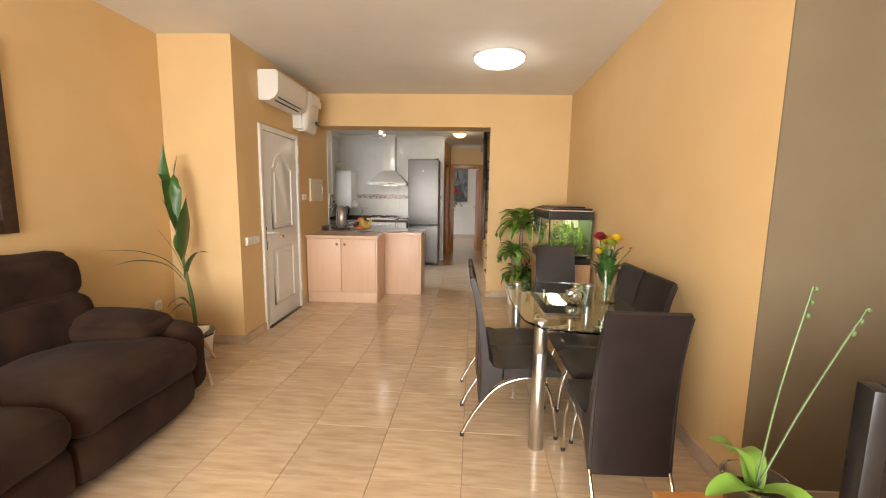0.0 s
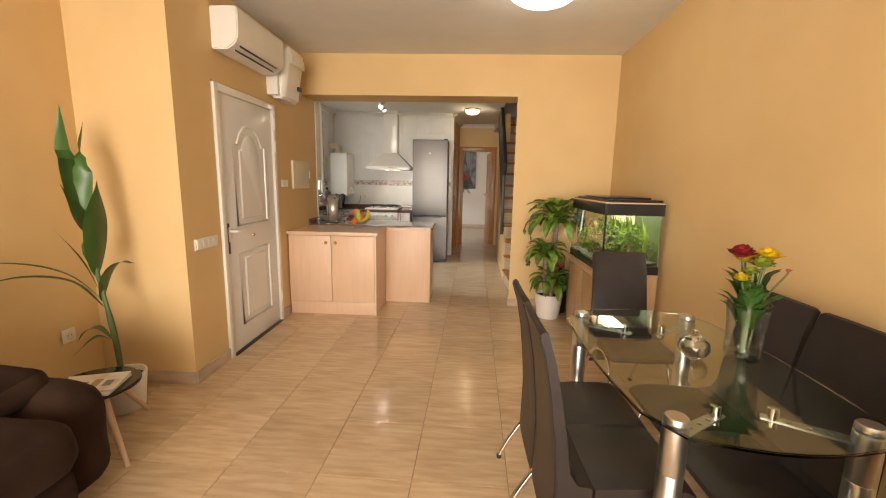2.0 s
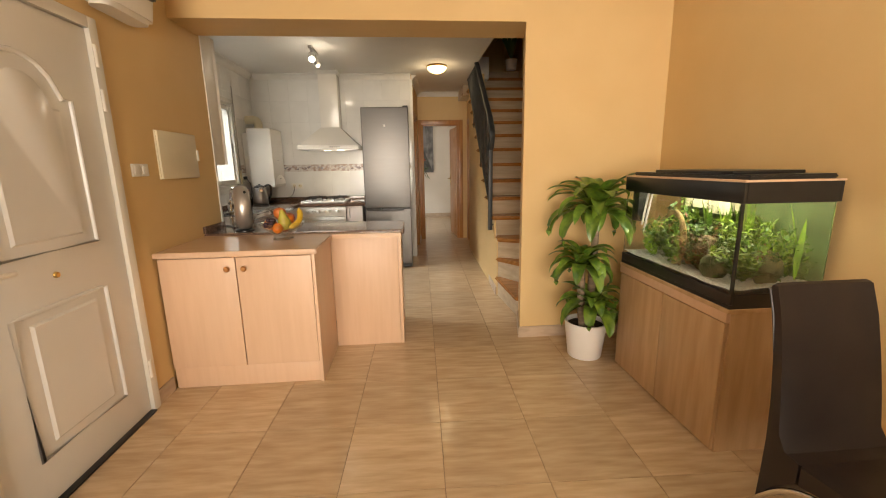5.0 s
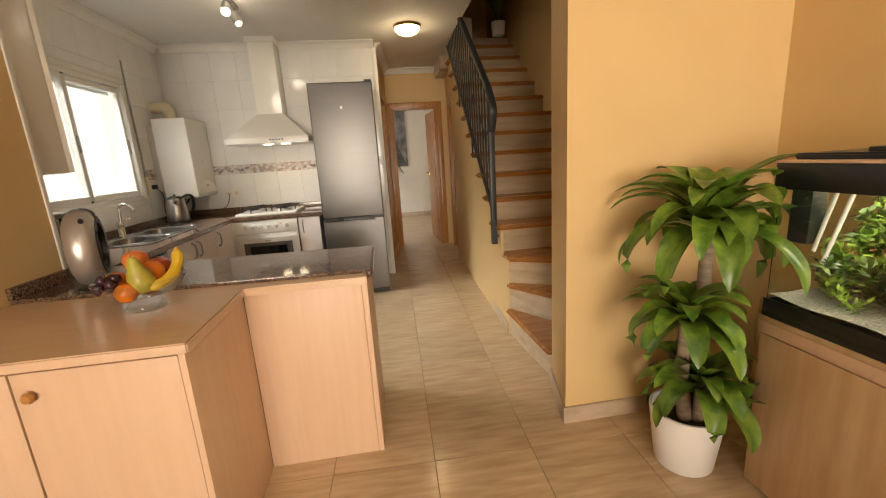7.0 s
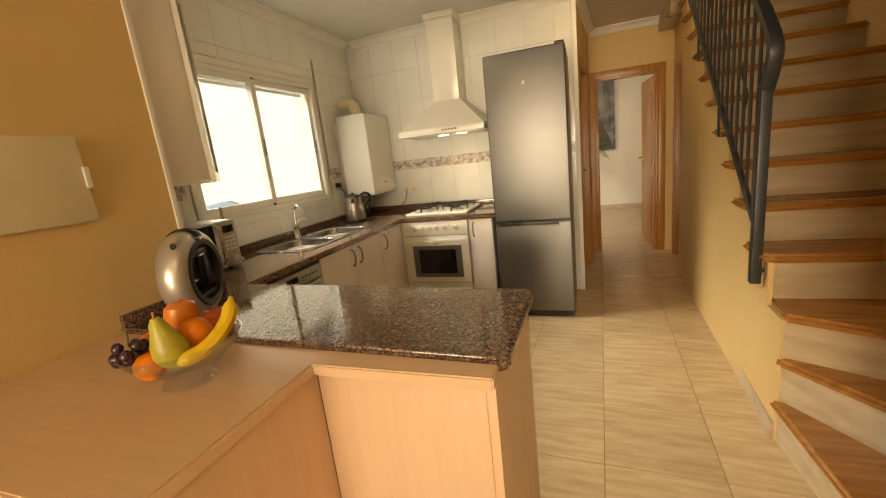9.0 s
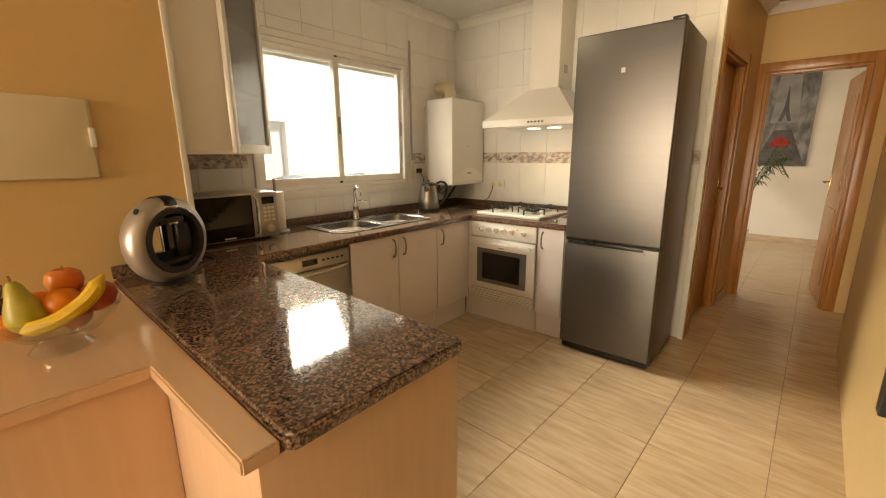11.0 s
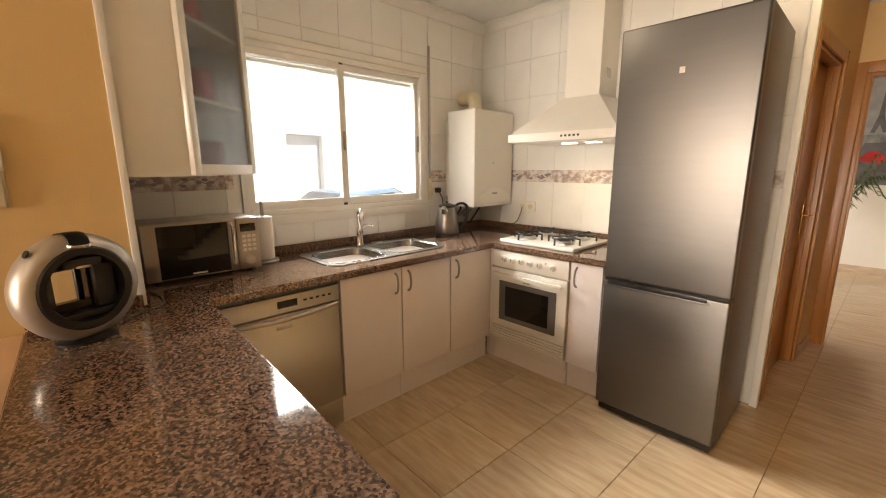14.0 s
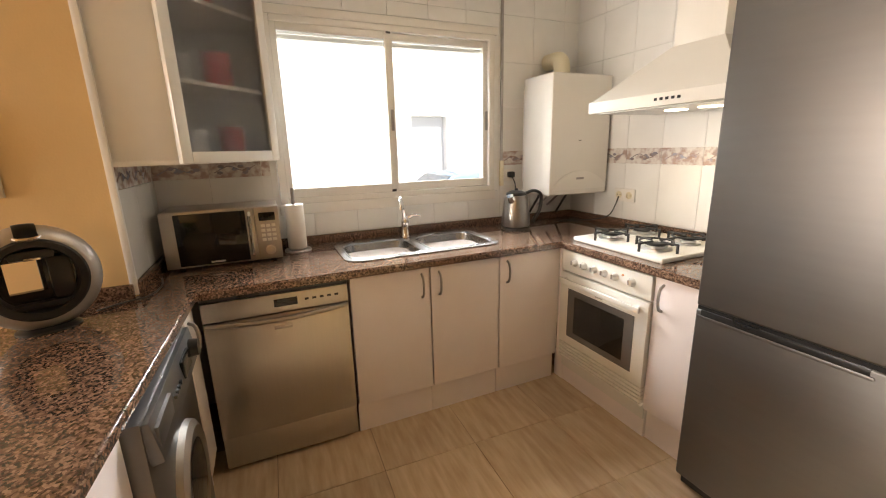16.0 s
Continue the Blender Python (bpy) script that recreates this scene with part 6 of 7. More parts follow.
part("filter", box(x0 + 0.03, x0 + 0.09, y1 - 0.10, y1 - 0.03, 0.95, 1.12, 0.008), BLACK, AQ, world=True)
part("heater", rod((x0 + 0.05, y1 - 0.14, 0.90), (x0 + 0.05, y1 - 0.20, 1.12), 0.006), PLASTIC, AQ, world=True)

AC_.location += Vector((0.03, 0.05, 0))
AQ.location += Vector((0.03, 0.05, 0))
AQ.scale = (1, 1, 1.07)

# dining table
TC = (1.685, 4.04)


def table_outline(hx, hy, bx, by, n=10, r=0.10):
    """A barrel-shaped outline: straight corners joined by bowed sides."""
    pts = []
    cs = [(hx, -hy), (hx, hy), (-hx, hy), (-hx, -hy)]
    bows = [(bx, 0), (0, by), (-bx, 0), (0, -by)]
    for k in range(4):
        a, b, w = Vector(cs[k]), Vector(cs[(k + 1) % 4]), Vector(bows[k])
        for i in range(1, n):
            f = i / n
            pts.append(tuple(a.lerp(b, f) + w * math.sin(math.pi * f)))
    return pts


DT = thing("dining_table", (TC[0], TC[1], 0), "barrel-shaped glass dining table on satin steel legs", "dining table")
g = part("glass_top", prism(table_outline(0.335, 0.52, 0.035, 0.075), 0.698, 0.710, 0.003, 2), TABLEGLASS, DT, "clear glass top with green edge")
g.visible_shadow = False
for sx in (-1, 1):
    for sy in (-1, 1):
        lx, ly = sx * 0.265, sy * 0.47
        l_ = part("leg", moved(lathe([(0.0, 0.0), (0.033, 0.0), (0.036, 0.004), (0.036, 0.548), (0.034, 0.552), (0.036, 0.556), (0.036, 0.694), (0.030, 0.698), (0.0, 0.698)], 28), Matrix.Translation((lx, ly, 0))), ALU, DT)
        part("cap", moved(lathe([(0.0, 0.018), (0.030, 0.018), (0.034, 0.012), (0.034, 0.0)], 24), Matrix.Translation((lx, ly, 0.710))), ALU, l_)
        ang = math.degrees(math.atan2(-ly * 0.35, -lx))
        outline = [(0.03, -0.022), (0.24, -0.016), (0.24, 0.016), (0.03, 0.022)]
        holes = [[(cx + 0.010 * math.cos(a * 0.785), 0.010 * math.sin(a * 0.785)) for a in range(8)] for cx in (0.08, 0.125, 0.17)]
        part("bracket", moved(prism_holes(outline, holes, 0.0, 0.006), pose(lx, ly, 0.655, 0, 0, ang)), ALU, DT, "perforated steel bracket")
        c_, s_ = math.cos(radians(ang)), math.sin(radians(ang))
        part("stud", moved(lathe([(0.017, 0.0), (0.017, 0.06), (0.014, 0.062), (0.0, 0.062)], 18), Matrix.Translation((lx + 0.21 * c_, ly + 0.21 * s_, 0.636))), CHROME, DT)

# dining chairs
CH = thing("dining_chair", (1.30, 3.83, 0), "dark brown leatherette dining chair on arched chrome legs", "chair", "chairs round the table", turn=-90)


def upholstered(profile, half, swell=0.006):
    """A padded slab: a side view in y and z pulled out to a half width that may change with the height."""
    bm = bmesh.new()
    rows = []
    for f in (-1.0, -0.94, -0.5, 0.0, 0.5, 0.94, 1.0):
        tuck = 0.86 if abs(f) == 1.0 else 1.0
        cy, cz = sum(p[0] for p in profile) / len(profile), sum(p[1] for p in profile) / len(profile)
        rows.append([bm.verts.new((f * half(z), y + (0.004 * (cy - y) / (abs(cy - y) + 0.01) if tuck < 1 else 0.0) - swell * (1 - f * f) * (1 if y < cy else -1) * 0.5, z + (0.004 * (cz - z) / (abs(cz - z) + 0.01) if tuck < 1 else 0.0))) for y, z in profile])
    n = len(profile)
    for a, b in zip(rows, rows[1:]):
        for k in range(n):
            bm.faces.new((a[k], a[(k + 1) % n], b[(k + 1) % n], b[k]))
    bm.faces.new(rows[0][::-1])
    bm.faces.new(rows[-1])
    bmesh.ops.recalc_face_normals(bm, faces=bm.faces)
    return bm


BACK_PROFILE = [(-0.190, 0.185), (-0.185, 0.30), (-0.183, 0.42), (-0.192, 0.55), (-0.208, 0.70), (-0.232, 0.83), (-0.260, 0.922), (-0.248, 0.931), (-0.236, 0.926),
                (-0.206, 0.83), (-0.178, 0.70), (-0.152, 0.57), (-0.138, 0.46), (-0.110, 0.418), (-0.062, 0.412), (-0.062, 0.345), (-0.10, 0.312), (-0.145, 0.258), (-0.176, 0.20)]
SEAT_PROFILE = [(-0.060, 0.414), (0.06, 0.424), (0.18, 0.426), (0.235, 0.420), (0.262, 0.402), (0.266, 0.386), (0.255, 0.372), (0.18, 0.374), (0.08, 0.372), (0.0, 0.362), (-0.060, 0.346)]
back = part("backrest", upholstered(BACK_PROFILE, lambda z: 0.180 - 0.014 * max(0, z - 0.4) / 0.5), LEATHER, CH)
part("seat", upholstered(SEAT_PROFILE, lambda z: 0.180), LEATHER, CH)
for sx in (-1, 1):
    arch = curve_points([(sx * 0.168, -0.285, 0.012), (sx * 0.170, -0.235, 0.115), (sx * 0.172, -0.165, 0.222), (sx * 0.172, -0.085, 0.305), (sx * 0.172, 0.01, 0.350), (sx * 0.172, 0.10, 0.362), (sx * 0.171, 0.175, 0.325), (sx * 0.170, 0.225, 0.20), (sx * 0.168, 0.25, 0.012)], 6)
    l_ = part("leg", tube(arch, 0.0095, 10), CHROME, CH, "arched chrome tube leg")
    for y in (-0.285, 0.25):
        part("foot_cap", moved(lathe([(0.0, 0.0), (0.012, 0.0), (0.013, 0.012), (0.011, 0.02), (0.0, 0.02)], 12), Matrix.Translation((sx * 0.168, y, 0))), BLACK, l_)
    part("seam", tube([(sx * 0.168, y, z) for y, z in ((-0.186, 0.22), (-0.1825, 0.42), (-0.1915, 0.55), (-0.2075, 0.70), (-0.2325, 0.83), (-0.2575, 0.91))], 0.0035, 6), LEATHER, back)
part("stretcher", rod((-0.17, 0.02, 0.352), (0.17, 0.02, 0.352), 0.009, 10), CHROME, CH)
for x, y, a in ((1.30, 4.18, -90), (1.88, 3.80, 90), (1.885, 4.165, 90), (1.735, 3.31, 0), (1.845, 4.94, 180)):
    copy_thing(CH, pose(x, y, 0, 0, 0, a))

# vase with flowers and crystal bowl
VS = thing("vase", (1.915, 4.05, 0.710), "clear glass vase with cut flowers and water", "vase")
part("glass", lathe([(0.0, 0.0), (0.050, 0.0), (0.054, 0.006), (0.052, 0.08), (0.060, 0.21), (0.056, 0.21), (0.048, 0.08), (0.050, 0.016), (0.0, 0.012)], 32), THINGLASS, VS).visible_shadow = False
random.seed(5)
for (dx, dy, h, col, nm, n, r) in ((-0.05, -0.01, 0.375, (0.28, 0.012, 0.02), "red_flower", 30, 0.046), (0.035, 0.0, 0.365, (0.78, 0.50, 0.01), "yellow_flower", 30, 0.046), (0.0, 0.045, 0.35, (0.78, 0.50, 0.01), "yellow_flower", 26, 0.040), (-0.065, -0.045, 0.30, (0.75, 0.52, 0.02), "yellow_flower", 20, 0.030), (0.12, 0.02, 0.32, (0.55, 0.10, 0.07), "pink_bud", 8, 0.014), (0.0, -0.03, 0.345, (0.28, 0.34, 0.03), "green_flower", 24, 0.040), (-0.04, -0.045, 0.325, (0.28, 0.34, 0.03), "green_flower", 22, 0.028)):
    stem = part("stem", tube(curve_points([(dx * 0.15, dy * 0.15, 0.02), (dx * 0.35, dy * 0.35, 0.2), (dx, dy, h)], 5), 0.003, 6), STEMGREEN, VS)
    bms = []
    for i in range(n):
        a, t_ = 2.4 * i, (i + 0.5) / n
        ph = t_ * 1.25
        d_ = Vector((math.sin(ph) * math.cos(a), math.sin(ph) * math.sin(a), math.cos(ph)))
        c_ = Vector((dx, dy, h))
        side = d_.cross(Vector((0.3, 0.2, 1))).normalized()
        bms.append(leaf([c_ + d_ * r * 0.2, c_ + d_ * r * 0.7 + side * 0.002, c_ + d_ * r * (1.0 + 0.15 * random.random())], r * 0.38, 0.3, 6, 0.6, 0.5))
    part("flower_head", join(*bms), material(nm, col, tuple(c * 0.7 for c in col), 12, 0.6), stem)
for i in range(80):
    a = random.uniform(0, 6.28)
    z = random.uniform(0.15, 0.31)
    r = random.uniform(0.03, 0.095)
    p0 = Vector((0.02 * math.cos(a), 0.02 * math.sin(a), z - 0.05))
    p1 = Vector((r * math.cos(a), r * math.sin(a), z + 0.03))
    part("leaf", leaf([p0, p0.lerp(p1, 0.5) + Vector((0, 0, 0.02)), p1], random.uniform(0.011, 0.02), 0.2, 6), LEAFDARK, VS)
VS.scale = (1.22, 1.22, 1.06)
CB = thing("crystal_bowl", (1.715, 4.03, 0.710), "round cut crystal bowl on the glass table", "bowl")
part("bowl", lathe([(0.0, 0.0), (0.026, 0.0), (0.03, 0.004), (0.05, 0.02), (0.058, 0.042), (0.052, 0.064), (0.036, 0.076), (0.033, 0.074), (0.046, 0.06), (0.05, 0.042), (0.042, 0.022), (0.0, 0.012)], 16), GLASS, CB)
part("lid", lathe([(0.036, 0.076), (0.03, 0.084), (0.012, 0.090), (0.009, 0.10), (0.012, 0.108), (0.0, 0.112)], 16), GLASS, CB)

# air conditioner and electric unit above the door
AU = thing("air_conditioner", (-0.945, 5.735, 2.235), "cream white wall-mounted air conditioner", "air conditioner", turn=90)
bm = bmesh.new()
pr = [(0.0, 0.0), (-0.11, 0.0), (-0.165, 0.035), (-0.19, 0.085), (-0.195, 0.265), (-0.185, 0.275), (0.0, 0.275)]
e0 = [bm.verts.new((-0.365, y, z)) for y, z in pr]
e1 = [bm.verts.new((0.365, y, z)) for y, z in pr]
for i in range(len(pr)):
    j = (i + 1) % len(pr)
    bm.faces.new((e0[i], e0[j], e1[j], e1[i]))
bm.faces.new(e0[::-1])
bm.faces.new(e1)
bmesh.ops.recalc_face_normals(bm, faces=bm.faces)
bmesh.ops.bevel(bm, geom=[e for e in bm.edges if e.calc_face_angle(0) > 0.5], offset=0.008, segments=2, affect="EDGES")
part("casing", bm, PLASTIC, AU)
for k in range(2):
    part("vent_slot", moved(box(-0.30, 0.26, -0.004, 0.003, -0.016, 0.016, 0.002), pose(0, -0.130 - 0.034 * k, 0.014 + 0.026 * k, -36, 0, 0)), BLACK, AU)
part("louvre", moved(box(-0.28, 0.24, -0.006, 0.0, -0.003, 0.003, 0.001), pose(0, -0.150, 0.026, -36, 0, 0)), PLASTIC, AU)
EU = thing("electric_unit", (-0.945, 6.385, 2.075), "cream white rounded electric unit under the ceiling", "electric unit", turn=90)
bm = prism(rounded(-0.19, 0.19, -0.20, 0.0, 0.07, 6), 0.0, 0.44, 0.02, 3)
for v in bm.verts:
    if v.co.z < 0.15:
        v.co.y *= 0.62 + 0.38 * v.co.z / 0.15
part("casing", bm, PLASTIC, EU)
part("window", box(0.04, 0.10, -0.19, -0.165, 0.10, 0.14, 0.004), BLACK, EU)
part("cover_line", box(-0.15, 0.15, -0.204, -0.195, 0.30, 0.38, 0.003), PLASTIC, EU)
part("side_box", box(-0.23, -0.18, -0.10, 0.0, 0.02, 0.20, 0.006), PLASTIC, EU)

# dark picture, sideboard, orchid, television
PI = thing("picture", (-1.57, 3.25, 1.12), "dark framed picture on the apricot wall", "picture", turn=90)
part("frame", join(box(-0.44, -0.36, -0.03, 0, 0, 1.05, 0.006), box(0.36, 0.44, -0.03, 0, 0, 1.05, 0.006), box(-0.36, 0.36, -0.03, 0, 0, 0.08, 0.006), box(-0.36, 0.36, -0.03, 0, 0.97, 1.05, 0.006)), material("carved_dark_wood", (0.05, 0.022, 0.012), (0.02, 0.01, 0.006), 30, 0.5, bump=0.8, bump_scale=60), PI)
part("canvas", box(-0.36, 0.36, -0.012, 0, 0.08, 0.97), material("dark_canvas", (0.10, 0.06, 0.035), (0.05, 0.03, 0.02), 5, 0.7), PI)
SB = thing("tv_unit", (2.1, 2.05, 0), "honey wood television unit in the alcove", "tv unit")
part("top", box(1.53, 3.0, 1.80, 2.525, 0.545, 0.575, 0.006), PINE, SB, world=True)
part("body", box(1.56, 2.97, 1.83, 2.495, 0.06, 0.545, 0.003), PINE, SB, world=True)
part("plinth", box(1.58, 2.95, 1.85, 2.475, 0.0, 0.06), PINE, SB, world=True)
TV = thing("television", (2.20, 2.28, 0.575), "black flat television standing on the wooden unit", "television", turn=-14)
part("frame", join(box(-0.33, -0.29, -0.03, 0.03, 0.03, 0.40, 0.008), box(0.29, 0.33, -0.03, 0.03, 0.03, 0.40, 0.008), box(-0.29, 0.29, -0.03, 0.03, 0.03, 0.07, 0.008), box(-0.29, 0.29, -0.03, 0.03, 0.36, 0.40, 0.008)), BLACK, TV)
part("screen", box(-0.29, 0.29, -0.012, 0.02, 0.07, 0.36), BLACKGLASS, TV)
part("stand", join(box(-0.03, 0.03, -0.02, 0.02, 0.0, 0.035), box(-0.15, 0.15, -0.09, 0.09, 0.0, 0.012, 0.004)), BLACK, TV)
OR = thing("orchid", (1.728, 2.43, 0.575), "orchid with bare stems in a clear pot", "potted plant")
part("pot", lathe([(0.0, 0.0), (0.05, 0.0), (0.055, 0.005), (0.072, 0.11), (0.076, 0.115), (0.069, 0.116), (0.052, 0.012), (0.0, 0.01)], 28), FROST, OR)
part("bark", lathe([(0.0, 0.09), (0.04, 0.085), (0.062, 0.075), (0.048, 0.02), (0.0, 0.015)], 20), SOIL, OR)
for pts, w in (([(0, 0, 0.08), (-0.03, 0.01, 0.16), (-0.07, 0.0, 0.20), (-0.13, -0.01, 0.22)], 0.032), ([(0, 0, 0.08), (-0.05, -0.03, 0.12), (-0.10, -0.04, 0.12), (-0.15, -0.05, 0.10)], 0.030), ([(0, 0, 0.08), (0.04, -0.06, 0.12), (0.06, -0.13, 0.08), (0.08, -0.19, 0.02)], 0.034), ([(0, 0, 0.08), (0.02, 0.05, 0.14), (0.02, 0.10, 0.13), (0.03, 0.14, 0.09)], 0.030)):
    part("leaf", leaf(pts, w, 0.25, 12, 0.6, 0.5), material("orchid_leaf", (0.14, 0.28, 0.03), (0.22, 0.36, 0.06), 6, 0.35), OR)
for e_, c_ in (((0.09, 0.02, 0.60), (0.035, 0.01, 0.33)), ((0.22, 0.02, 0.55), (0.10, 0.01, 0.31))):
    s_ = part("stem", tube(curve_points([(0, 0, 0.08), c_, e_], 8), [0.0027] * 17, 6), STEMGREEN, OR)
    for k in range(3):
        f = 0.7 + 0.12 * k
        p_ = Vector(c_).lerp(Vector(e_), f)
        part("bud", ball(0.006, p_ + Vector((0.012, 0, 0.01)), (1, 0.8, 1.4), 2), STEMGREEN, s_)

# far room
PT = thing("canvas_picture", (0.86, 14.70, 1.15), "grey city street canvas with a red umbrella", "picture")
part("canvas", box(-0.325, 0.325, -0.035, 0, 0, 1.30, 0.004), material("grey_canvas_print", (0.30, 0.30, 0.30), (0.10, 0.10, 0.11), 5, 0.7, stretch=(2, 1, 1)), PT)
GREYP = material("pale_grey_paint", (0.30, 0.30, 0.30), (0.22, 0.22, 0.23), 8, 0.7)
DARKP = material("dark_grey_paint", (0.07, 0.07, 0.075), (0.12, 0.12, 0.125), 8, 0.7)


def flat(points, y):
    bm = bmesh.new()
    f = bm.faces.new([bm.verts.new((x, y, z)) for x, z in points])
    r_ = bmesh.ops.extrude_face_region(bm, geom=[f])
    for v in r_["geom"]:
        if isinstance(v, bmesh.types.BMVert):
            v.co.y += 0.003
    bmesh.ops.recalc_face_normals(bm, faces=bm.faces)
    return bm


part("painted_sky", flat([(-0.16, 0.62), (0.16, 0.62), (0.12, 1.29), (-0.12, 1.29)], -0.0385), GREYP, PT)
part("painted_street", flat([(-0.30, 0.02), (0.30, 0.02), (0.10, 0.52), (-0.10, 0.52)], -0.0385), DARKP, PT)
part("painted_tower", flat([(-0.075, 0.64), (-0.035, 0.64), (0.0, 0.74), (0.035, 0.64), (0.075, 0.64), (0.025, 0.85), (0.006, 1.12), (-0.006, 1.12), (-0.025, 0.85)], -0.042), DARKP, PT)
part("painted_umbrella", flat([(-0.15 + 0.28 * i / 12, 0.30 + 0.12 * math.sin(math.pi * i / 12)) for i in range(13)] + [(0.06, 0.27), (-0.05, 0.28)], -0.042), material("red_paint", (0.50, 0.015, 0.02), (0.40, 0.01, 0.015), 10, 0.6), PT)
PA = thing("palm_plant", (0.55, 13.9, 0), "potted palm with thin arching fronds", "potted plant")
pot(PA, 0.12, 0.15, 0.28)
random.seed(9)
for i in range(16):
    a = 2.4 * i
    r = random.uniform(0.3, 0.55)
    ca, sa = math.cos(a), math.sin(a)
    line = curve_points([(0, 0, 0.26), (0.3 * r * ca, 0.3 * r * sa, 0.85), (0.7 * r * ca, 0.7 * r * sa, 1.2), (r * ca, r * sa, 1.05 + 0.22 * (i % 3))], 5)
    fr_ = part("frond", tube(line, 0.005, 5), STEMGREEN, PA)
    bms = []
    for k in range(6, len(line)):
        for s_ in (-1, 1):
            p_ = line[k]
            bms.append(leaf([p_, p_ + Vector((-s_ * sa * 0.09 + 0.03 * ca, s_ * ca * 0.09 + 0.03 * sa, 0.015)), p_ + Vector((-s_ * sa * 0.15 + 0.07 * ca, s_ * ca * 0.15 + 0.07 * sa, -0.04))], 0.010, 0.1, 6))
    part("leaflets", join(*bms), LEAFDARK, fr_)
SP = thing("stair_plant", (2.16, 10.62, STEPS[-1] + 0.138), "dark potted plant at the top of the stairs", "potted plant")
pot(SP, 0.07, 0.09, 0.15)
for i in range(14):
    a = 2.4 * i
    ca, sa = math.cos(a), math.sin(a)
    if ca > 0.4:
        ca *= 0.4
    part("leaf", leaf([(0, 0, 0.13), (0.08 * ca, 0.08 * sa, 0.32), (0.16 * ca, 0.16 * sa, 0.46), (0.24 * ca, 0.24 * sa, 0.50 - 0.02 * (i % 5))], 0.03, 0.2, 9), LEAFDARK, SP)

# ---- outside ----
STREET = material("pale_concrete_ground", (0.42, 0.40, 0.36), (0.34, 0.32, 0.29), 2, 0.9, bump=0.3, bump_scale=30)
structure("ground", box(-400, 400, -400, 400, -0.62, -0.42), STREET, "pale concrete yard and street outside", "ground")
RENDERWALL = material("white_house_render", (0.86, 0.85, 0.83), (0.82, 0.81, 0.79), 3, 0.85, bump=0.2, bump_scale=60)
NB = thing("neighbour_house", (-11.2, 9.5, -0.42), "sunlit white rendered house across the street", "house")
bm = wall_run((-9.0, -2.0), (-9.0, 46.0), -0.42, 6.2, -0.3, [(13.4, 14.35, -0.42, 2.2), (6.2, 7.8, 1.9, 3.0)])
part("wall", bm, RENDERWALL, NB, world=True)
part("garage_door", box(-9.28, -9.22, 11.4, 12.35, -0.42, 2.2), material("grey_garage_door", (0.70, 0.71, 0.73), (0.66, 0.67, 0.69), 4, 0.5), NB, world=True)
wn_ = part("window", join(box(-9.22, -9.16, 4.2, 4.27, 1.9, 3.0), box(-9.22, -9.16, 5.73, 5.8, 1.9, 3.0), box(-9.22, -9.16, 4.27, 5.73, 1.9, 1.97), box(-9.22, -9.16, 4.27, 5.73, 2.93, 3.0), box(-9.22, -9.16, 4.97, 5.03, 1.97, 2.93)), ENAMEL, NB, world=True)
part("shutter", join(*[box(-9.21, -9.19, 4.27, 5.73, 1.97 + 0.06 * i, 2.025 + 0.06 * i, 0.004) for i in range(16)]), ENAMEL, wn_, world=True)
part("roof", box(-13.4, -8.7, -2.2, 46.2, 6.2, 6.4, 0.03), STREET, NB, world=True)
CAR = thing("parked_car", (-6.3, 11.3, -0.42), "light silver-blue parked hatchback car in the yard", "car", turn=90)
side = [(-1.9, 0.35), (-1.95, 0.75), (-1.6, 0.88), (-0.95, 0.95), (-0.35, 1.36), (0.75, 1.42), (1.45, 1.12), (1.9, 0.98), (1.95, 0.4)]


def extrude_side(pts, w0, w1):
    bm = bmesh.new()
    a = [bm.verts.new((x, -w0 if z < 0.97 else -w1, z)) for x, z in pts]
    b = [bm.verts.new((x, w0 if z < 0.97 else w1, z)) for x, z in pts]
    for i in range(len(pts)):
        j = (i + 1) % len(pts)
        bm.faces.new((a[i], a[j], b[j], b[i]))
    bm.faces.new(a[::-1])
    bm.faces.new(b)
    bmesh.ops.recalc_face_normals(bm, faces=bm.faces)
    bmesh.ops.bevel(bm, geom=[e for e in bm.edges if e.calc_face_angle(0) > 0.25], offset=0.04, segments=2, affect="EDGES")
    return bm


CARPAINT = material("pale_blue_car_paint", (0.20, 0.30, 0.42), (0.17, 0.26, 0.37), 4, 0.25, coat=0.5)
TINT = material("dark_car_glass", (0.03, 0.05, 0.08), (0.02, 0.04, 0.06), 4, 0.05)
part("body", extrude_side(side, 0.85, 0.66), CARPAINT, CAR)
for s_ in (-1, 1):
    part("side_window", moved(flat([(-0.72, 1.0), (-0.30, 1.29), (0.70, 1.34), (1.25, 1.08), (1.25, 1.0)], 0), Matrix.Translation((0, s_ * 0.745, 0))), TINT, CAR)
    for wx in (-1.25, 1.2):
        wl = part("wheel", moved(lathe([(0.0, -0.1), (0.2, -0.1), (0.31, -0.09), (0.33, -0.06), (0.33, 0.06), (0.31, 0.09), (0.2, 0.1), (0.0, 0.1)], 28), pose(wx, s_ * 0.76, 0.33, 90, 0, 0)), BLACK, CAR)
        part("rim", moved(lathe([(0.0, 0.005), (0.17, 0.01), (0.2, 0.0)], 24, close=False), pose(wx, s_ * 0.862, 0.33, -90 * s_, 0, 0)), ALU, wl)
part("windscreen", moved(box(-0.005, 0.005, -0.60, 0.60, -0.32, 0.32), pose(-0.66, 0, 1.165, 0, 56, 0)), TINT, CAR)
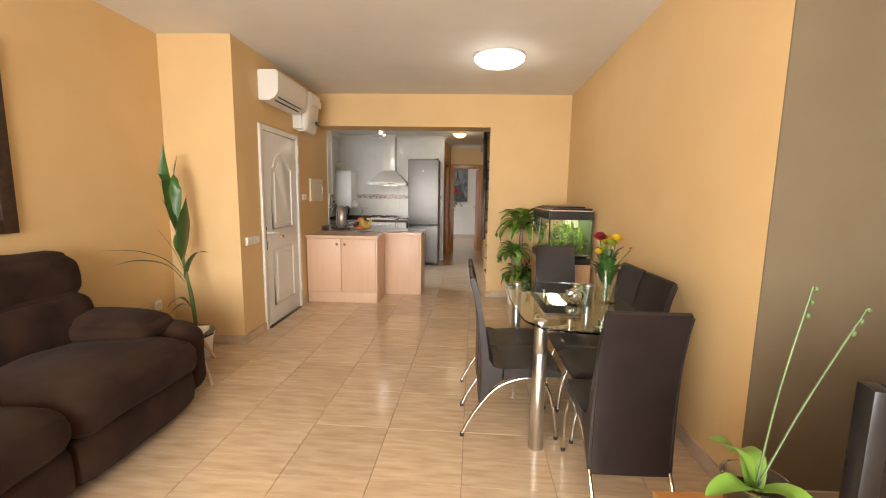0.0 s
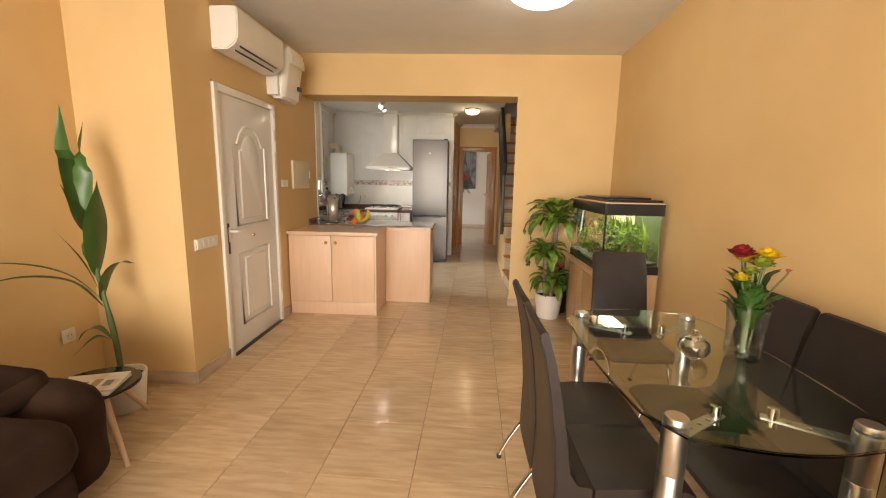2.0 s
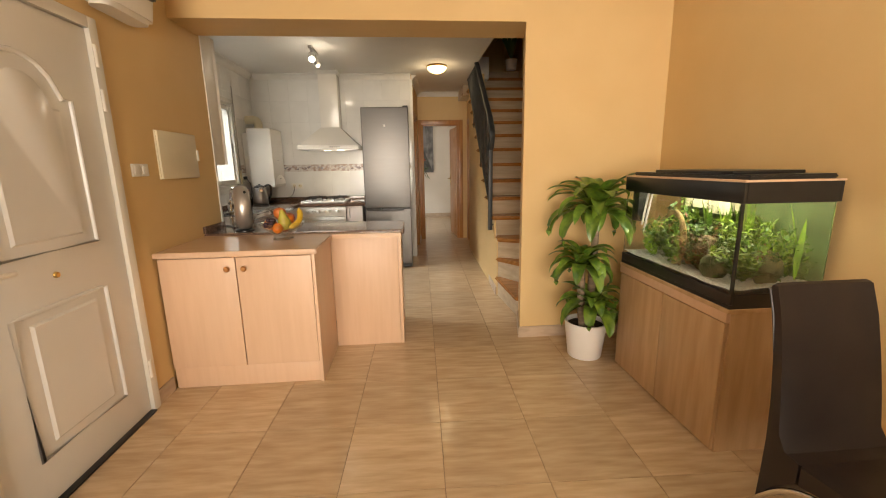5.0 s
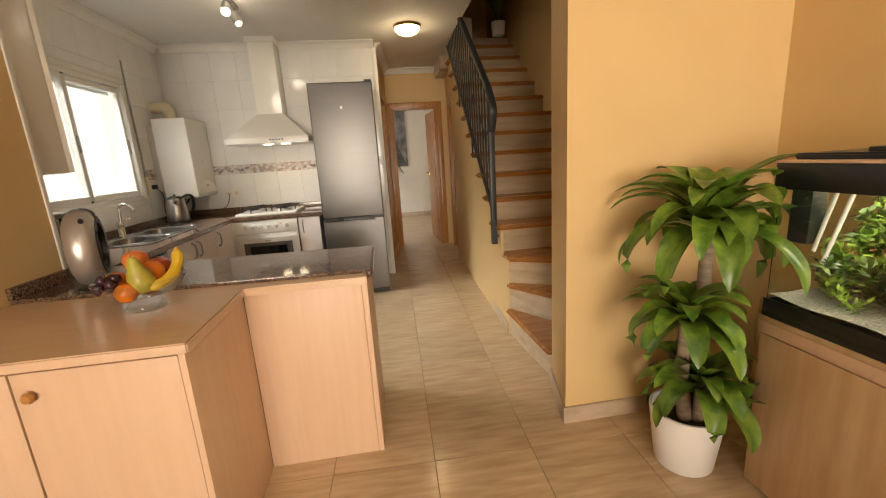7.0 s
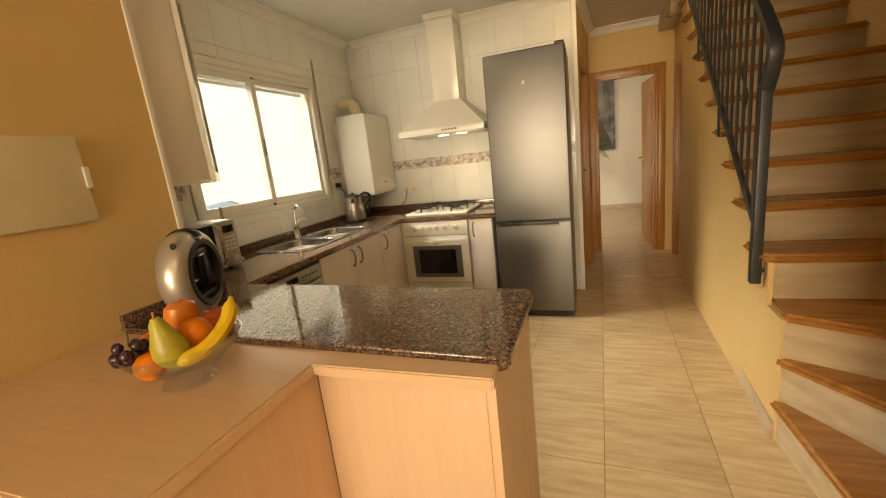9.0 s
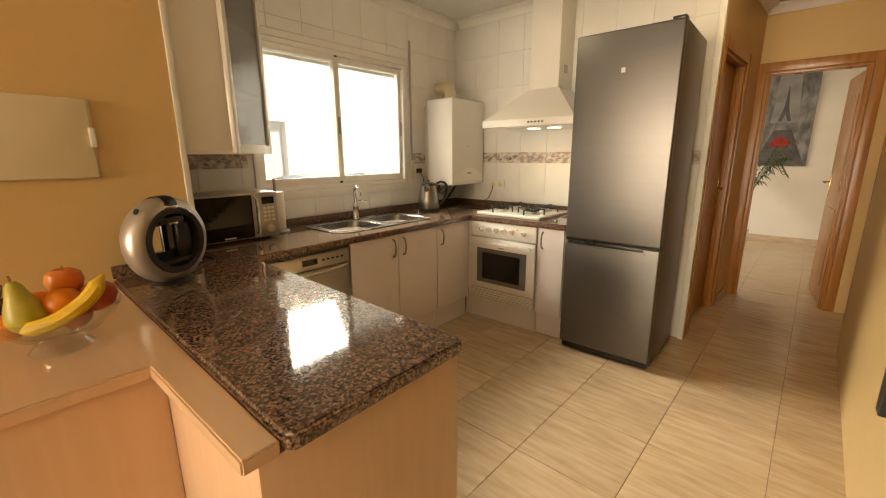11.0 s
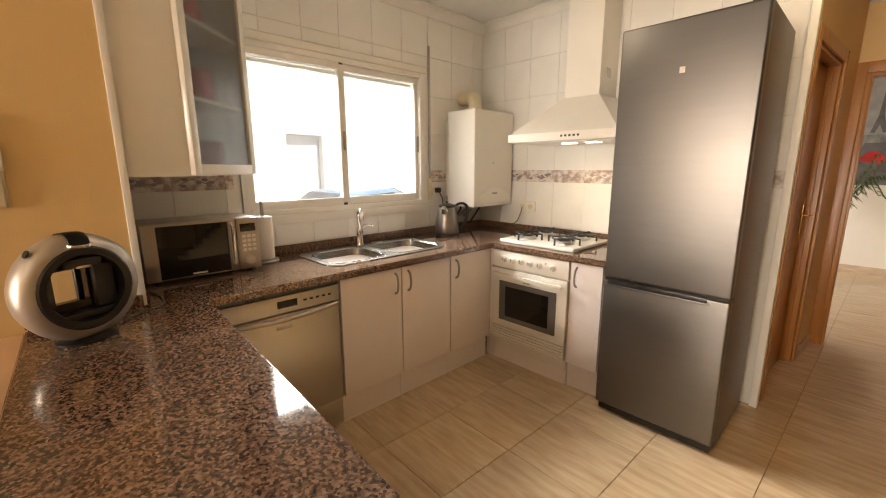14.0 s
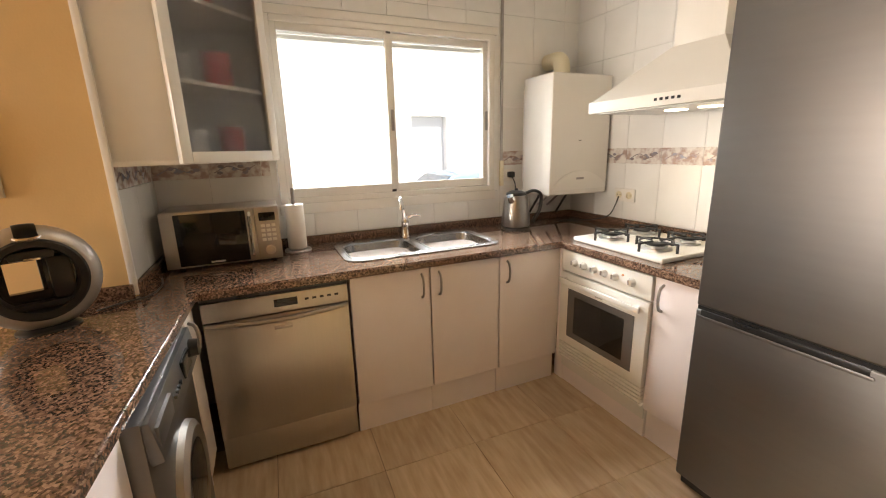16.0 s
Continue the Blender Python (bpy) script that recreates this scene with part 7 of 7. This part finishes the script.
part("rear_window", moved(box(-0.005, 0.005, -0.58, 0.58, -0.30, 0.30), pose(1.115, 0, 1.285, 0, -66, 0)), TINT, CAR)

# unseen sides close the house, added so that daylight enters by its openings alone
structure("roof_living", box(-1.75, 3.75, -1.35, 7.15, LIVING_TOP + 0.16, LIVING_TOP + 0.3), STREET, "unseen flat roof added over the living room", "roof")
structure("wall_outer_west", box(-1.76, -1.72, 5.0, 7.2, -0.3, LIVING_TOP), RENDERWALL, "unseen outer wall added beside the front door", "wall")
structure("wall_outer_hall", box(0.35, 0.40, 10.0, 11.46, -0.02, 2.6), WHITE, "unseen inner wall added beside the hall", "wall")

# ---- pieces: tiles ----
def tile_mesh(name, w, h, t, c, mat):
    """A flat tile with chamfered upper edges, its middle at the origin, face at z = t."""
    v = []
    for z, k in ((0, 0), (t - c, 0), (t, c)):
        v += [(-w / 2 + k, -h / 2 + k, z), (w / 2 - k, -h / 2 + k, z), (w / 2 - k, h / 2 - k, z), (-w / 2 + k, h / 2 - k, z)]
    f = [(8, 9, 10, 11)]
    for a in (0, 4):
        for i in range(4):
            j = (i + 1) % 4
            f.append((a + i, a + j, a + 4 + j, a + 4 + i))
    me = bpy.data.meshes.new(name)
    me.from_pydata(v, [], f)
    me.materials.append(mat)
    return me


PITCH = 0.445
TILE = tile_mesh("floor_tile", PITCH - 0.0025, PITCH - 0.0025, 0.006, 0.001, FLOORTILE)
SKEW = pose(0.676, 6.82, -0.006, 0, 0, -1.75)
rng = random.Random(3)
rest = bmesh.new()
for i in range(-7, 9):
    for j in range(-20, 20):
        c = SKEW @ Vector(((i + 0.5) * PITCH, (j + 0.5) * PITCH, 0))
        inside = (-1.8 < c.x < 2.55 and 1.2 < c.y < 7.4) or (-0.95 < c.x < 1.75 and 7.2 < c.y < 11.8)
        anywhere = -1.75 < c.x < 3.7 and -1.3 < c.y < 14.7
        m = SKEW @ pose((i + 0.5) * PITCH, (j + 0.5) * PITCH, rng.uniform(-0.0002, 0.0002))
        if inside:
            shared("tile", TILE, None, FLOOR, m=m)
        elif anywhere and not (-1.75 < c.x < -0.95 and 7.2 < c.y < 10):
            k = len(rest.verts)
            rest.from_mesh(TILE)
            rest.verts.ensure_lookup_table()
            for v in rest.verts[k:]:
                v.co = m @ v.co
ob = new("outer_tiles", finish("outer_tiles", rest, FLOORTILE))
ob.parent = FLOOR
tagged(ob, "travertine floor tiles farther off", kind="stuff")

TW, TH = 0.25, 0.30
WT_ = {}


def wall_tile(w, h, mat=WALLTILE):
    key = (round(w, 3), round(h, 3), mat.name)
    if key not in WT_:
        WT_[key] = tile_mesh("wall_tile", w - 0.0018, h - 0.0018, 0.006, 0.0007, mat)
    return WT_[key]


MOT = {}


def motif(parent_ob, i):
    """A small raised flower sprig on a border tile."""
    k = i % 3
    if k not in MOT:
        r_ = random.Random(k)
        bms = []
        for n_ in range(7):
            x, y = r_.uniform(-0.09, 0.09), r_.uniform(-0.022, 0.018)
            bms.append(moved(lathe([(0.011, 0.0), (0.009, 0.0012), (0.0, 0.0016)], 8), Matrix.Translation((x, y, 0.006)) @ Matrix.Diagonal((1.4, 0.8, 1, 1))))
        bms.append(tube(curve_points([(-0.1, -0.02, 0.0065), (-0.03, 0.012, 0.0065), (0.04, -0.012, 0.0065), (0.1, 0.015, 0.0065)], 5), 0.0025, 5))
        MOT[k] = finish("motif", join(*bms), BORDERMOTIF)
    shared("motif", MOT[k], (0, 0, 0), parent_ob)


BORDER_Z = (1.268, 1.362)
ROWS = [(0.918, BORDER_Z[0]), BORDER_Z] + [(1.362 + 0.28 * i, 1.362 + 0.28 * (i + 1)) for i in range(4)]


def tile_wall(parent, length, place, skip):
    n = int(math.ceil(length / TW))
    cnt = 0
    for r, (z0, z1) in enumerate(ROWS):
        z1 = min(z1, KITCHEN_TOP - 0.06)
        for i in range(n):
            a, b = i * TW, min(length, (i + 1) * TW)
            if b - a < 0.02:
                continue
            spans = [(a, b, z0, z1)]
            for (s0, s1, h0, h1) in skip:
                nxt = []
                for (p, q, u, w) in spans:
                    if q <= s0 or p >= s1 or w <= h0 or u >= h1:
                        nxt.append((p, q, u, w))
                        continue
                    for piece in ((p, min(q, s0), u, w), (max(p, s1), q, u, w), (max(p, s0), min(q, s1), u, min(w, h0)), (max(p, s0), min(q, s1), max(u, h1), w)):
                        if piece[1] - piece[0] > 0.015 and piece[3] - piece[2] > 0.015:
                            nxt.append(piece)
                spans = nxt
            for (p, q, u, w) in spans:
                o = shared("tile", wall_tile(q - p, w - u, BORDER if r == 1 else WALLTILE), None, parent, m=place((p + q) / 2, (u + w) / 2))
                if r == 1 and q - p > 0.2:
                    motif(o, cnt)
                cnt += 1


# tile face points out of the wall: north wall faces -y, west wall +x, corner wall +y
tile_wall(KN, 2.14, lambda s, z: Matrix.Translation((-1.55 + s, 9.98, z)) @ pose(0, 0, 0, 90, 0, 0), [])
tile_wall(KW, 2.63, lambda s, z: Matrix.Translation((-1.55, 7.35 + s, z)) @ pose(0, 0, 0, 90, 0, 90), [(0.545, 1.985, 1.10, 2.125)])
KS = bpy.data.objects["wall_kitchen_south"]
tile_wall(KS, 0.60, lambda s, z: Matrix.Translation((-0.945 - s, 7.35, z)) @ pose(0, 0, 0, 90, 0, 180), [])
